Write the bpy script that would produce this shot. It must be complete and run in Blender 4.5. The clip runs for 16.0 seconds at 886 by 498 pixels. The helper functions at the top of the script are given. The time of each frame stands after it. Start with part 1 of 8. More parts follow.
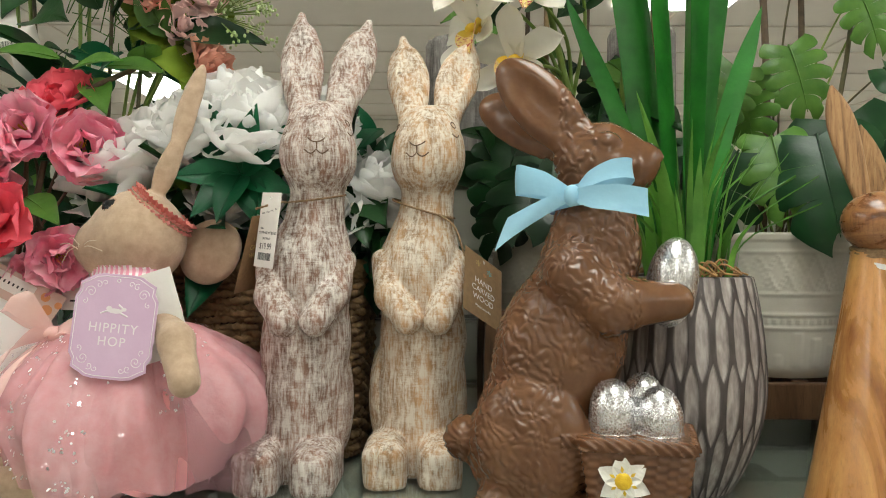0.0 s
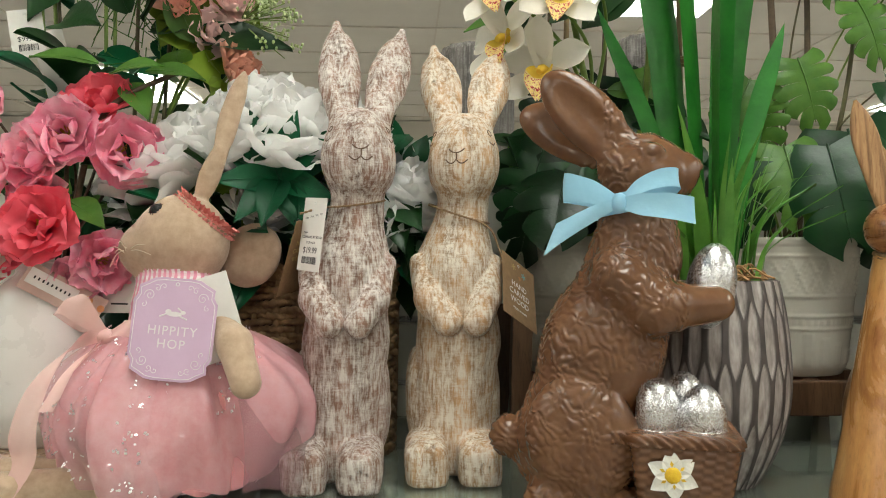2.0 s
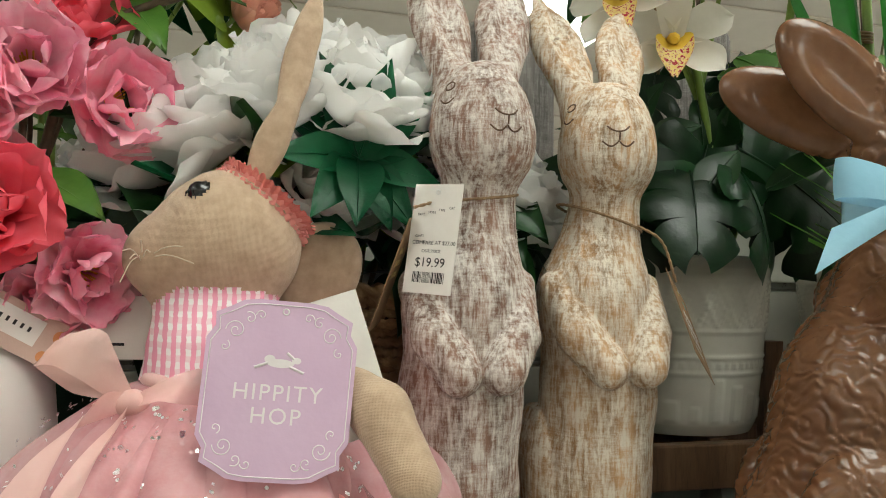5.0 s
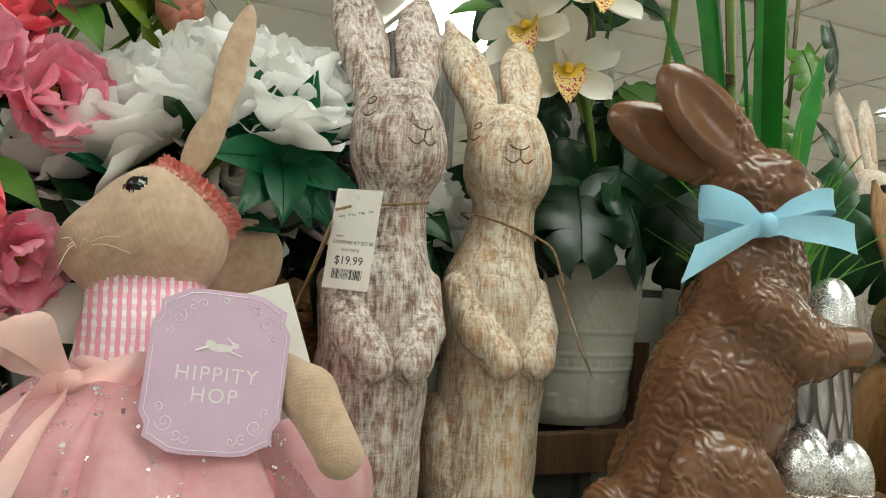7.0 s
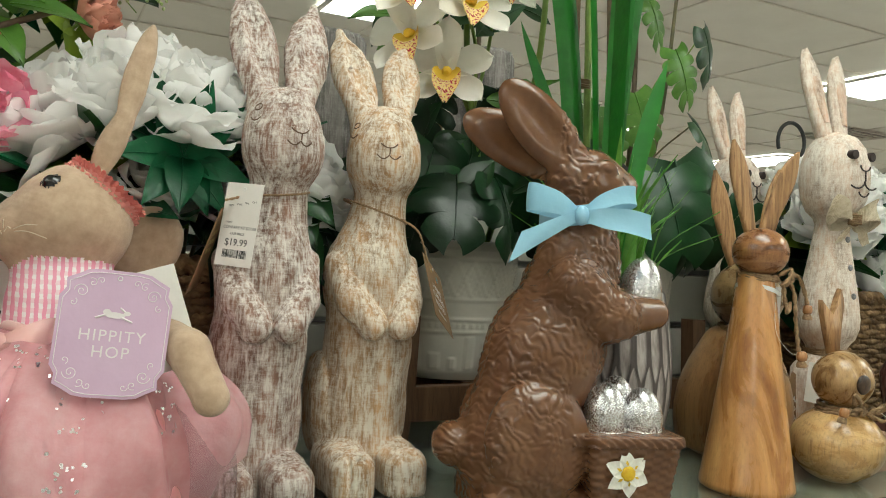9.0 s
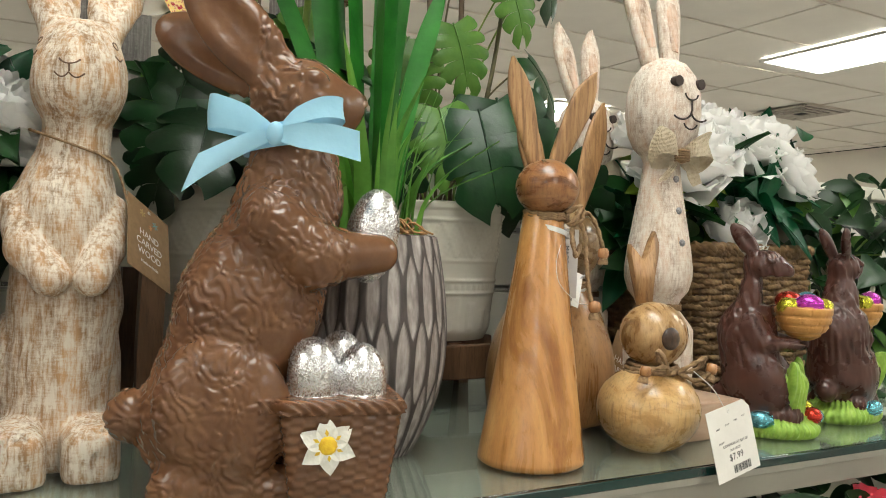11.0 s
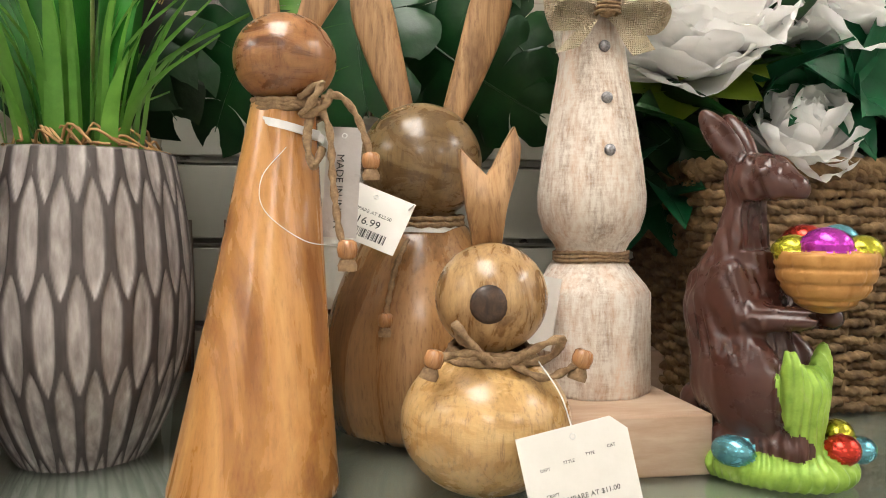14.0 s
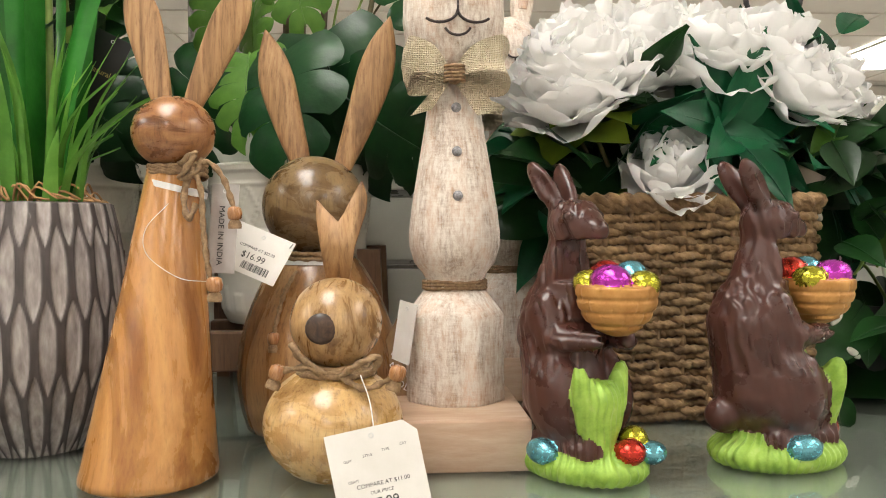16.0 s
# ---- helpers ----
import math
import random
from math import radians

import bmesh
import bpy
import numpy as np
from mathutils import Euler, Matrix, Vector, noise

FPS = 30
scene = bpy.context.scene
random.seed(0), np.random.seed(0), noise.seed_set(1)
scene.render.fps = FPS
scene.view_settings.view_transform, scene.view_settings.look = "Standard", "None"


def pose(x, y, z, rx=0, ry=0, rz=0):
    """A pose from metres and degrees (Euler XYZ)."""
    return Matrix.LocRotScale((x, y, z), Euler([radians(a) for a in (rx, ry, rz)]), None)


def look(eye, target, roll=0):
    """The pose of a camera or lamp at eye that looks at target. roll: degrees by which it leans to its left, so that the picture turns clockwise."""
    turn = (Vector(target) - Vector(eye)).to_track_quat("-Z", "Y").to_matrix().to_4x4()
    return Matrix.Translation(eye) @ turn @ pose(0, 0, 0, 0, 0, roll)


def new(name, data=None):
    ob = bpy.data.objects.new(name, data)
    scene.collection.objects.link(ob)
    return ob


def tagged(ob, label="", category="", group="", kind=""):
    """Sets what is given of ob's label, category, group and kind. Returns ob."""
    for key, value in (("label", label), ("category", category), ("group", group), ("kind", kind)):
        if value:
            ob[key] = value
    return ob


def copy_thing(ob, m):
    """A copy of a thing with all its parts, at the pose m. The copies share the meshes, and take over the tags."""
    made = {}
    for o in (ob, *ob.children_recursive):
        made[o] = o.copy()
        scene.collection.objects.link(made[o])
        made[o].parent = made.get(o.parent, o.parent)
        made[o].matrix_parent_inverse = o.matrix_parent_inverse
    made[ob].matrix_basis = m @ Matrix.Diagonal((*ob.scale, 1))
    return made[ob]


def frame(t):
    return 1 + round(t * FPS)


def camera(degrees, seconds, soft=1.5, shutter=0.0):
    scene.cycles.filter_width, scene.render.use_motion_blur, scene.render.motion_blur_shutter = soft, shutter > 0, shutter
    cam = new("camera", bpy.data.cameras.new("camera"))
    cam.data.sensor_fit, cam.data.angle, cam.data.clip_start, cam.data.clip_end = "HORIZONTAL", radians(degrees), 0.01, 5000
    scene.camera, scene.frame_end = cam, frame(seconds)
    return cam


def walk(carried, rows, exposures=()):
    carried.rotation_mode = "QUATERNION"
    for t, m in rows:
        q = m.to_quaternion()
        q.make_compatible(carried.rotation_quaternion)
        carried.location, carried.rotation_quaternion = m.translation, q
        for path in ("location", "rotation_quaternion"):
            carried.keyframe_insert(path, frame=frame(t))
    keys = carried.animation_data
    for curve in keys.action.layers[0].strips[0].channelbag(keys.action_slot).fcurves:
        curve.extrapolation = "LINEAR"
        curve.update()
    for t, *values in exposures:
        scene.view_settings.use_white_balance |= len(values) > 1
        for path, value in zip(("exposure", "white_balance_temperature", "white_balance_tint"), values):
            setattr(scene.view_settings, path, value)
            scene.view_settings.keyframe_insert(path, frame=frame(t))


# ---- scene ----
cam = camera(58.7, 16.0, 1.0)
PATH = [
    (0, (-0.003, 0.032, 1.548), (0.003, 2.032, 1.559), 0.1),
    (0.5, (-0.029, 0.004, 1.552), (0.022, 2.003, 1.565), 0.2),
    (1, (-0.049, -0.012, 1.552), (0.033, 1.986, 1.572), 0.1),
    (1.5, (-0.066, -0.014, 1.551), (0.032, 1.984, 1.573), 0.1),
    (2, (-0.089, 0.007, 1.552), (0.01, 2.004, 1.564), 0.2),
    (2.5, (-0.125, 0.074, 1.55), (-0.031, 2.072, 1.558), 0.2),
    (3, (-0.173, 0.177, 1.544), (-0.065, 2.174, 1.566), 0.4),
    (3.5, (-0.216, 0.258, 1.536), (-0.051, 2.25, 1.585), 0.7),
    (3.7, (-0.233, 0.28, 1.538), (-0.029, 2.269, 1.588), 0.9),
    (5.8, (-0.379, 0.33, 1.534), (0.311, 2.202, 1.664), 1.2),
    (6, (-0.383, 0.327, 1.536), (0.327, 2.192, 1.661), 1.5),
    (6.5, (-0.394, 0.316, 1.532), (0.382, 2.155, 1.658), 2.0),
    (7, (-0.386, 0.28, 1.533), (0.439, 2.099, 1.645), 2.8),
    (7.5, (-0.377, 0.223, 1.544), (0.485, 2.026, 1.621), 3.5),
    (8, (-0.376, 0.174, 1.548), (0.505, 1.968, 1.603), 3.7),
    (8.5, (-0.376, 0.14, 1.55), (0.522, 1.927, 1.584), 3.5),
    (9, (-0.362, 0.114, 1.552), (0.547, 1.895, 1.573), 3.1),
    (9.5, (-0.337, 0.093, 1.554), (0.595, 1.863, 1.566), 2.6),
    (10, (-0.275, 0.079, 1.542), (0.685, 1.834, 1.551), 2.2),
    (10.2, (-0.241, 0.081, 1.536), (0.735, 1.826, 1.536), 2.1),
    (12.3, (0.291, 0.179, 1.485), (0.963, 2.063, 1.484), 1.0),
    (12.5, (0.346, 0.172, 1.489), (0.928, 2.085, 1.478), 1.1),
    (13, (0.437, 0.184, 1.491), (0.837, 2.143, 1.463), 0.8),
    (13.5, (0.451, 0.23, 1.483), (0.773, 2.203, 1.431), 0.6),
    (14, (0.455, 0.267, 1.473), (0.724, 2.248, 1.406), 0.2),
    (14.5, (0.468, 0.277, 1.465), (0.712, 2.261, 1.406), -0.1),
    (15, (0.512, 0.253, 1.471), (0.703, 2.243, 1.41), -0.2),
    (15.5, (0.574, 0.196, 1.487), (0.696, 2.191, 1.417), -0.1),
    (16, (0.62, 0.137, 1.501), (0.691, 2.135, 1.443), -0.3),
]
walk(cam, [(t, look(eye, target, roll)) for t, eye, target, roll in PATH], [(0, -0.47, 6350, 4), (3.5, -0.52, 6350, 4), (7, -0.58, 6250, -2), (10, -0.50, 6300, 1), (12.5, -0.06, 6500, 12), (16, -0.08, 6500, 12)])

# ---- light ----
world = bpy.data.worlds.new("store_ambient")
scene.world = world
world.use_nodes = True
world.node_tree.nodes["Background"].inputs[0].default_value = (0.9, 0.95, 1.0, 1)
world.node_tree.nodes["Background"].inputs[1].default_value = 0.006
LAMP = 15.0          # glow of the ceiling panels
ZS = 1.297           # top of the glass shelf
WALL = 1.25          # face of the slatted panel
TOP = 1.685          # top of the slatted panel
CEIL = 2.90


# ---- small tools ----
class Build:
    """Gathers sheets and solids into one mesh."""
    def __init__(self):
        self.v, self.f, self.m, self.n = [], [], [], 0

    def add(self, verts, faces, mat=0):
        verts = np.asarray(verts, float).reshape(-1, 3)
        self.v.append(verts)
        for q in faces:
            self.f.append([int(i) + self.n for i in q])
        self.m += [mat] * len(faces)
        self.n += len(verts)

    def grid(self, pts, mat=0, close_u=False, close_v=False):
        """pts: array (nu, nv, 3)."""
        nu, nv = pts.shape[:2]
        fs = []
        for i in range(nu if close_u else nu - 1):
            for j in range(nv if close_v else nv - 1):
                a, b = (i + 1) % nu, (j + 1) % nv
                fs.append((i * nv + j, a * nv + j, a * nv + b, i * nv + b))
        self.add(pts.reshape(-1, 3), fs, mat)

    def mesh(self, name, mats, smooth=True):
        me = bpy.data.meshes.new(name)
        me.from_pydata(np.concatenate(self.v).tolist(), [], self.f)
        for m in mats:
            me.materials.append(m)
        me.polygons.foreach_set("material_index", self.m)
        me.polygons.foreach_set("use_smooth", [smooth] * len(self.f))
        me.update()
        return me


def lathe(profile, n=48, lean=(0, 0)):
    """Rings round z from (radius, z) rows; lean shifts the rings sideways along the height."""
    p = np.array(profile, float)
    a = np.linspace(0, 2 * np.pi, n, endpoint=False)
    z0, z1 = p[:, 1].min(), p[:, 1].max()
    k = (p[:, 1] - z0) / max(z1 - z0, 1e-6)
    out = np.zeros((len(p), n, 3))
    out[:, :, 0] = p[:, :1] * np.cos(a) + (lean[0] * k)[:, None]
    out[:, :, 1] = p[:, :1] * np.sin(a) + (lean[1] * k)[:, None]
    out[:, :, 2] = p[:, 1:2]
    return out


def spline(pts, n):
    """Catmull-Rom through a few points."""
    p = np.array(pts, float)
    p = np.vstack([2 * p[0] - p[1], p, 2 * p[-1] - p[-2]])
    out = []
    m = len(p) - 3
    for s in np.linspace(0, m - 1e-9, n):
        i = int(s)
        t = s - i
        a, b, c, d = p[i:i + 4]
        out.append(0.5 * (2 * b + (c - a) * t + (2 * a - 5 * b + 4 * c - d) * t * t + (3 * b - a - 3 * c + d) * t ** 3))
    return np.array(out)


def tube(path, radius, n=8, twist=0.0, strands=0, depth=0.0):
    """A tube along a path; with strands it is shaped like twisted rope."""
    path = np.asarray(path, float)
    k = len(path)
    tan = np.gradient(path, axis=0)
    tan /= np.linalg.norm(tan, axis=1)[:, None] + 1e-12
    up = np.array([0.13, 0.21, 0.97])
    rad = np.broadcast_to(np.asarray(radius, float), (k,))
    seg = np.concatenate([[0], np.cumsum(np.linalg.norm(np.diff(path, axis=0), axis=1))])
    a = np.linspace(0, 2 * np.pi, n, endpoint=False)
    s1 = np.cross(tan, up)
    s1 /= np.linalg.norm(s1, axis=1)[:, None] + 1e-12
    s2 = np.cross(tan, s1)
    r = rad[:, None] * np.ones((1, n))
    if strands:
        r = r * (1 + depth * np.cos(strands * a[None, :] - twist * seg[:, None]))
    return path[:, None, :] + r[:, :, None] * (np.cos(a)[None, :, None] * s1[:, None, :] + np.sin(a)[None, :, None] * s2[:, None, :])


def capped(b, g, mat=0):
    """A closed tube or lathe: grid with fans at both ends."""
    b.grid(g, mat, close_v=True)
    n = g.shape[1]
    for ring, flip in ((g[0], True), (g[-1], False)):
        c = ring.mean(axis=0)
        fs = [((i + 1) % n, i, n) if flip else (i, (i + 1) % n, n) for i in range(n)]
        b.add(np.vstack([ring, c]), fs, mat)


def box_into(b, c, size, mat=0, bev=0.0, turn=None):
    """A box with bevelled edges."""
    bm = bmesh.new()
    bmesh.ops.create_cube(bm, size=1, matrix=Matrix.Diagonal((*size, 1)))
    if bev:
        bmesh.ops.bevel(bm, geom=bm.edges[:], offset=bev, segments=2, affect="EDGES", profile=0.5)
    m = Matrix.Translation(c) @ (turn.to_4x4() if turn else Matrix())
    bm.verts.index_update()
    b.add([m @ v.co for v in bm.verts], [[v.index for v in f.verts] for f in bm.faces], mat)
    bm.free()


def thing(name, me=None, label="", category="", group="", kind="", m=None):
    ob = new(name, me)
    if m is not None:
        ob.matrix_world = m
    return tagged(ob, label, category, group, kind)


def part(name, me, parent, label="", m=None):
    ob = new(name, me)
    ob.parent = parent
    if m is not None:
        ob.matrix_basis = m
    return tagged(ob, label) if label else ob


# ---- sculpting with soft shapes ----
RNG = np.random.RandomState(7)
LAT = RNG.rand(32, 32, 32).astype(np.float32)


def vnoise(p):
    """Smooth value noise, -1..1, at points (n, 3)."""
    i = np.floor(p).astype(int)
    f = (p - i).astype(np.float32)
    f = f * f * (3 - 2 * f)
    i &= 31
    j = (i + 1) & 31
    out = 0
    for dx, wx, ix in ((0, 1 - f[:, 0], i[:, 0]), (1, f[:, 0], j[:, 0])):
        for dy, wy, iy in ((0, 1 - f[:, 1], i[:, 1]), (1, f[:, 1], j[:, 1])):
            out = out + wx * wy * ((1 - f[:, 2]) * LAT[ix, iy, i[:, 2]] + f[:, 2] * LAT[ix, iy, j[:, 2]])
    return out * 2 - 1


def rot3(r):
    return np.array(Euler([radians(a) for a in r]).to_matrix(), np.float32)


class Sculpt:
    """Soft union of ellipsoids, round cones and rounded boxes, meshed on a grid."""
    def __init__(self):
        self.ops = []

    def ell(self, c, r, rot=(0, 0, 0), k=0.015, mat=0, cut=False):
        self.ops.append(("e", np.array(c, np.float32), np.array(r, np.float32), rot3(rot), k, mat, cut))
        return self

    def cap(self, a, b, ra, rb, k=0.015, mat=0, cut=False):
        self.ops.append(("c", np.array(a, np.float32), np.array(b, np.float32), (ra, rb), k, mat, cut))
        return self

    def box(self, c, h, rnd, rot=(0, 0, 0), taper=0.0, k=0.006, mat=0, cut=False):
        self.ops.append(("b", np.array(c, np.float32), np.array(h, np.float32), (rnd, taper, rot3(rot)), k, mat, cut))
        return self

    def one(self, op, p):
        if op[0] == "e":
            q = (p - op[1]) @ op[3]
            k0 = np.linalg.norm(q / op[2], axis=1)
            k1 = np.linalg.norm(q / (op[2] ** 2), axis=1) + 1e-6
            return k0 * (k0 - 1) / k1
        if op[0] == "c":
            d = op[2] - op[1]
            t = np.clip((p - op[1]) @ d / (d @ d), 0, 1)
            return np.linalg.norm(p - op[1] - t[:, None] * d, axis=1) - (op[3][0] + (op[3][1] - op[3][0]) * t)
        rnd, taper, R = op[3]
        q = (p - op[1]) @ R
        s = 1 + taper * q[:, 2] / op[2][2]
        q = np.abs(np.stack([q[:, 0] / s, q[:, 1] / s, q[:, 2]], 1)) - (op[2] - rnd)
        return np.linalg.norm(np.maximum(q, 0), axis=1) + np.minimum(q.max(axis=1), 0) - rnd

    def field(self, p, label=False):
        d, lab = None, None
        for op in self.ops:
            k, mat, cut = op[4:]
            if d is None:
                d, lab = self.one(op, p), np.full(len(p), mat)
                continue
            if op[0] == "c":
                c, far = (op[1] + op[2]) / 2, np.linalg.norm(op[2] - op[1]) / 2 + max(op[3])
            else:
                c, far = op[1], np.max(op[2]) if op[0] == "e" else np.linalg.norm(op[2]) * 1.15
            q = p - c
            lb = np.sqrt(np.einsum("ij,ij->i", q, q)) - far
            w = np.nonzero(lb < (k - d if cut else d + k))[0]
            if not len(w):
                continue
            e, dw = self.one(op, p[w]), d[w]
            if cut:
                h = np.maximum(k - np.abs(dw + e), 0) / k
                if label and mat:
                    lab[w] = np.where(-e > dw - k * 0.3, mat, lab[w])
                d[w] = np.maximum(dw, -e) + h * h * k / 4
            else:
                if label:
                    lab[w] = np.where(e < dw, mat, lab[w])
                h = np.maximum(k - np.abs(dw - e), 0) / k
                d[w] = np.minimum(dw, e) - h * h * k / 4
        return (d, lab) if label else d

    def mesh(self, name, mats, step, lo, hi, relief=None, floor=None):
        lo, hi = np.array(lo, np.float32), np.array(hi, np.float32)
        n = np.ceil((hi - lo) / step).astype(int) + 1
        ax = [lo[i] + step * np.arange(n[i], dtype=np.float32) for i in range(3)]
        # coarse blocks first, then the fine points near the surface only
        B = 5
        nb = -(-n // B)
        half = step * (B - 1) / 2
        bx = [lo[i] + step * B * np.arange(nb[i], dtype=np.float32) + half for i in range(3)]
        C = np.stack(np.meshgrid(*bx, indexing="ij"), -1).reshape(-1, 3)
        dc = self.field(C)
        grow = lambda A: np.repeat(np.repeat(np.repeat(A, B, 0), B, 1), B, 2)[:n[0], :n[1], :n[2]]
        D = grow(dc.reshape(nb)).astype(np.float32)
        if floor is not None:
            D = np.maximum(D, floor - ax[2][None, None, :])
        on = grow((np.abs(dc) < half * 1.75 + 0.006).reshape(nb))
        ijk = np.argwhere(on)
        p = (lo + step * ijk).astype(np.float32)
        d = self.field(p)
        near = np.abs(d) < 0.006
        if relief is not None:
            d[near] += relief(p[near])
        if floor is not None:
            d = np.maximum(d, floor - p[:, 2])
        D[on] = d
        v, f = nets(D, lo, step)
        _, lab = self.field(v.astype(np.float32), True)
        me = bpy.data.meshes.new(name)
        me.vertices.add(len(v))
        me.vertices.foreach_set("co", v.ravel())
        me.loops.add(len(f) * 4)
        me.loops.foreach_set("vertex_index", f.ravel())
        me.polygons.add(len(f))
        me.polygons.foreach_set("loop_start", np.arange(len(f)) * 4)
        me.polygons.foreach_set("material_index", lab[f[:, 0]].astype(np.int32))
        me.polygons.foreach_set("use_smooth", np.ones(len(f), bool))
        for m in mats:
            me.materials.append(m)
        me.update(calc_edges=True)
        me.validate()
        return me


def nets(D, lo, h):
    """Surface nets: vertices in the crossed cells, quads across the crossed edges."""
    nx, ny, nz = D.shape
    ins = D < 0
    acc = np.zeros((nx - 1, ny - 1, nz - 1, 3), np.float32)
    cnt = np.zeros((nx - 1, ny - 1, nz - 1), np.float32)
    cs = [(a, b, c) for a in (0, 1) for b in (0, 1) for c in (0, 1)]
    cut = lambda A, o: A[o[0]:nx - 1 + o[0], o[1]:ny - 1 + o[1], o[2]:nz - 1 + o[2]]
    for p in cs:
        for axis in range(3):
            if p[axis]:
                continue
            q = list(p)
            q[axis] = 1
            m = cut(ins, p) != cut(ins, q)
            da, db = cut(D, p)[m], cut(D, q)[m]
            t = da / (da - db)
            pos = np.repeat(np.array([p], np.float32), len(t), 0)
            pos[:, axis] = t
            acc[m] += pos
            cnt[m] += 1
    on = cnt > 0
    idx = np.full(on.shape, -1, np.int64)
    idx[on] = np.arange(on.sum())
    cell = np.argwhere(on)
    v = lo + h * (cell + acc[on] / cnt[on][:, None])
    faces = []
    for axis in range(3):
        o = [(0, 0, 0), (0, 0, 0), (0, 0, 0), (0, 0, 0)]
        u, w = [k for k in range(3) if k != axis]
        a = np.take(ins, range(0, ins.shape[axis] - 1), axis)
        b = np.take(ins, range(1, ins.shape[axis]), axis)
        e = np.argwhere(a != b)
        e = e[(e[:, u] > 0) & (e[:, w] > 0) & (e[:, u] < ins.shape[u] - 1) & (e[:, w] < ins.shape[w] - 1)]
        inside = a[tuple(e.T)]
        du, dw = np.eye(3, dtype=int)[u], np.eye(3, dtype=int)[w]
        q = np.stack([idx[tuple((e - du - dw).T)], idx[tuple((e - dw).T)], idx[tuple(e.T)], idx[tuple((e - du).T)]], 1)
        flip = inside if axis != 1 else ~inside
        q[~flip] = q[~flip][:, ::-1]
        faces.append(q)
    return v, np.concatenate(faces).astype(np.int32)


# ---- materials ----
def ramp(nt, rows):
    r = nt.nodes.new("ShaderNodeValToRGB")
    e = r.color_ramp.elements
    while len(e) < len(rows):
        e.new(0.5)
    for el, (p, c) in zip(e, rows):
        el.position, el.color = p, (*c, 1)
    return r


def surface(name, cols, scale=40, stretch=(1, 1, 1), rough=0.5, metal=0.0, bump=0.2, bump_scale=300, bump_dist=0.001,
            rough_var=0.12, detail=6, coat=0.0, sheen=0.0, trans=0.0, subsurf=0.0, bump_stretch=None, per_piece=0.0, ior=1.5, distort=0.0):
    """A material with a noise-driven colour ramp, grain relief and uneven gloss. cols: (place, colour) rows."""
    m = bpy.data.materials.new(name)
    m.use_nodes = True
    nt = m.node_tree
    b = nt.nodes["Principled BSDF"]
    co = nt.nodes.new("ShaderNodeTexCoord")
    mp = nt.nodes.new("ShaderNodeMapping")
    mp.inputs["Scale"].default_value = stretch
    nt.links.new(co.outputs["Object"], mp.inputs["Vector"])
    n1 = nt.nodes.new("ShaderNodeTexNoise")
    n1.inputs["Scale"].default_value, n1.inputs["Detail"].default_value = scale, detail
    n1.inputs["Roughness"].default_value = 0.62
    n1.inputs["Distortion"].default_value = distort
    nt.links.new(mp.outputs[0], n1.inputs["Vector"])
    r = ramp(nt, cols)
    nt.links.new(n1.outputs["Fac"], r.inputs[0])
    col = r.outputs[0]
    if per_piece:
        info = nt.nodes.new("ShaderNodeObjectInfo")
        hs = nt.nodes.new("ShaderNodeHueSaturation")
        mr = nt.nodes.new("ShaderNodeMapRange")
        mr.inputs["To Min"].default_value, mr.inputs["To Max"].default_value = 1 - per_piece, 1 + per_piece
        nt.links.new(info.outputs["Random"], mr.inputs["Value"])
        nt.links.new(mr.outputs[0], hs.inputs["Value"])
        nt.links.new(col, hs.inputs["Color"])
        col = hs.outputs[0]
    nt.links.new(col, b.inputs["Base Color"])
    n2 = nt.nodes.new("ShaderNodeTexNoise")
    n2.inputs["Scale"].default_value, n2.inputs["Detail"].default_value = bump_scale, 4
    if bump_stretch:
        mp2 = nt.nodes.new("ShaderNodeMapping")
        mp2.inputs["Scale"].default_value = bump_stretch
        nt.links.new(co.outputs["Object"], mp2.inputs["Vector"])
        nt.links.new(mp2.outputs[0], n2.inputs["Vector"])
    else:
        nt.links.new(mp.outputs[0], n2.inputs["Vector"])
    bp = nt.nodes.new("ShaderNodeBump")
    bp.inputs["Strength"].default_value, bp.inputs["Distance"].default_value = bump, bump_dist
    nt.links.new(n2.outputs["Fac"], bp.inputs["Height"])
    nt.links.new(bp.outputs[0], b.inputs["Normal"])
    mr = nt.nodes.new("ShaderNodeMapRange")
    mr.inputs["To Min"].default_value, mr.inputs["To Max"].default_value = max(rough - rough_var, 0.02), min(rough + rough_var, 1)
    nt.links.new(n1.outputs["Fac"], mr.inputs["Value"])
    nt.links.new(mr.outputs[0], b.inputs["Roughness"])
    b.inputs["Metallic"].default_value = metal
    b.inputs["IOR"].default_value = ior
    b.inputs["Coat Weight"].default_value = coat
    b.inputs["Coat Roughness"].default_value = 0.12
    b.inputs["Sheen Weight"].default_value = sheen
    b.inputs["Transmission Weight"].default_value = trans
    if subsurf:
        b.inputs["Subsurface Weight"].default_value = subsurf
        b.inputs["Subsurface Radius"].default_value = (0.004, 0.003, 0.002)
        b.inputs["Subsurface Scale"].default_value = 1.0
    return m


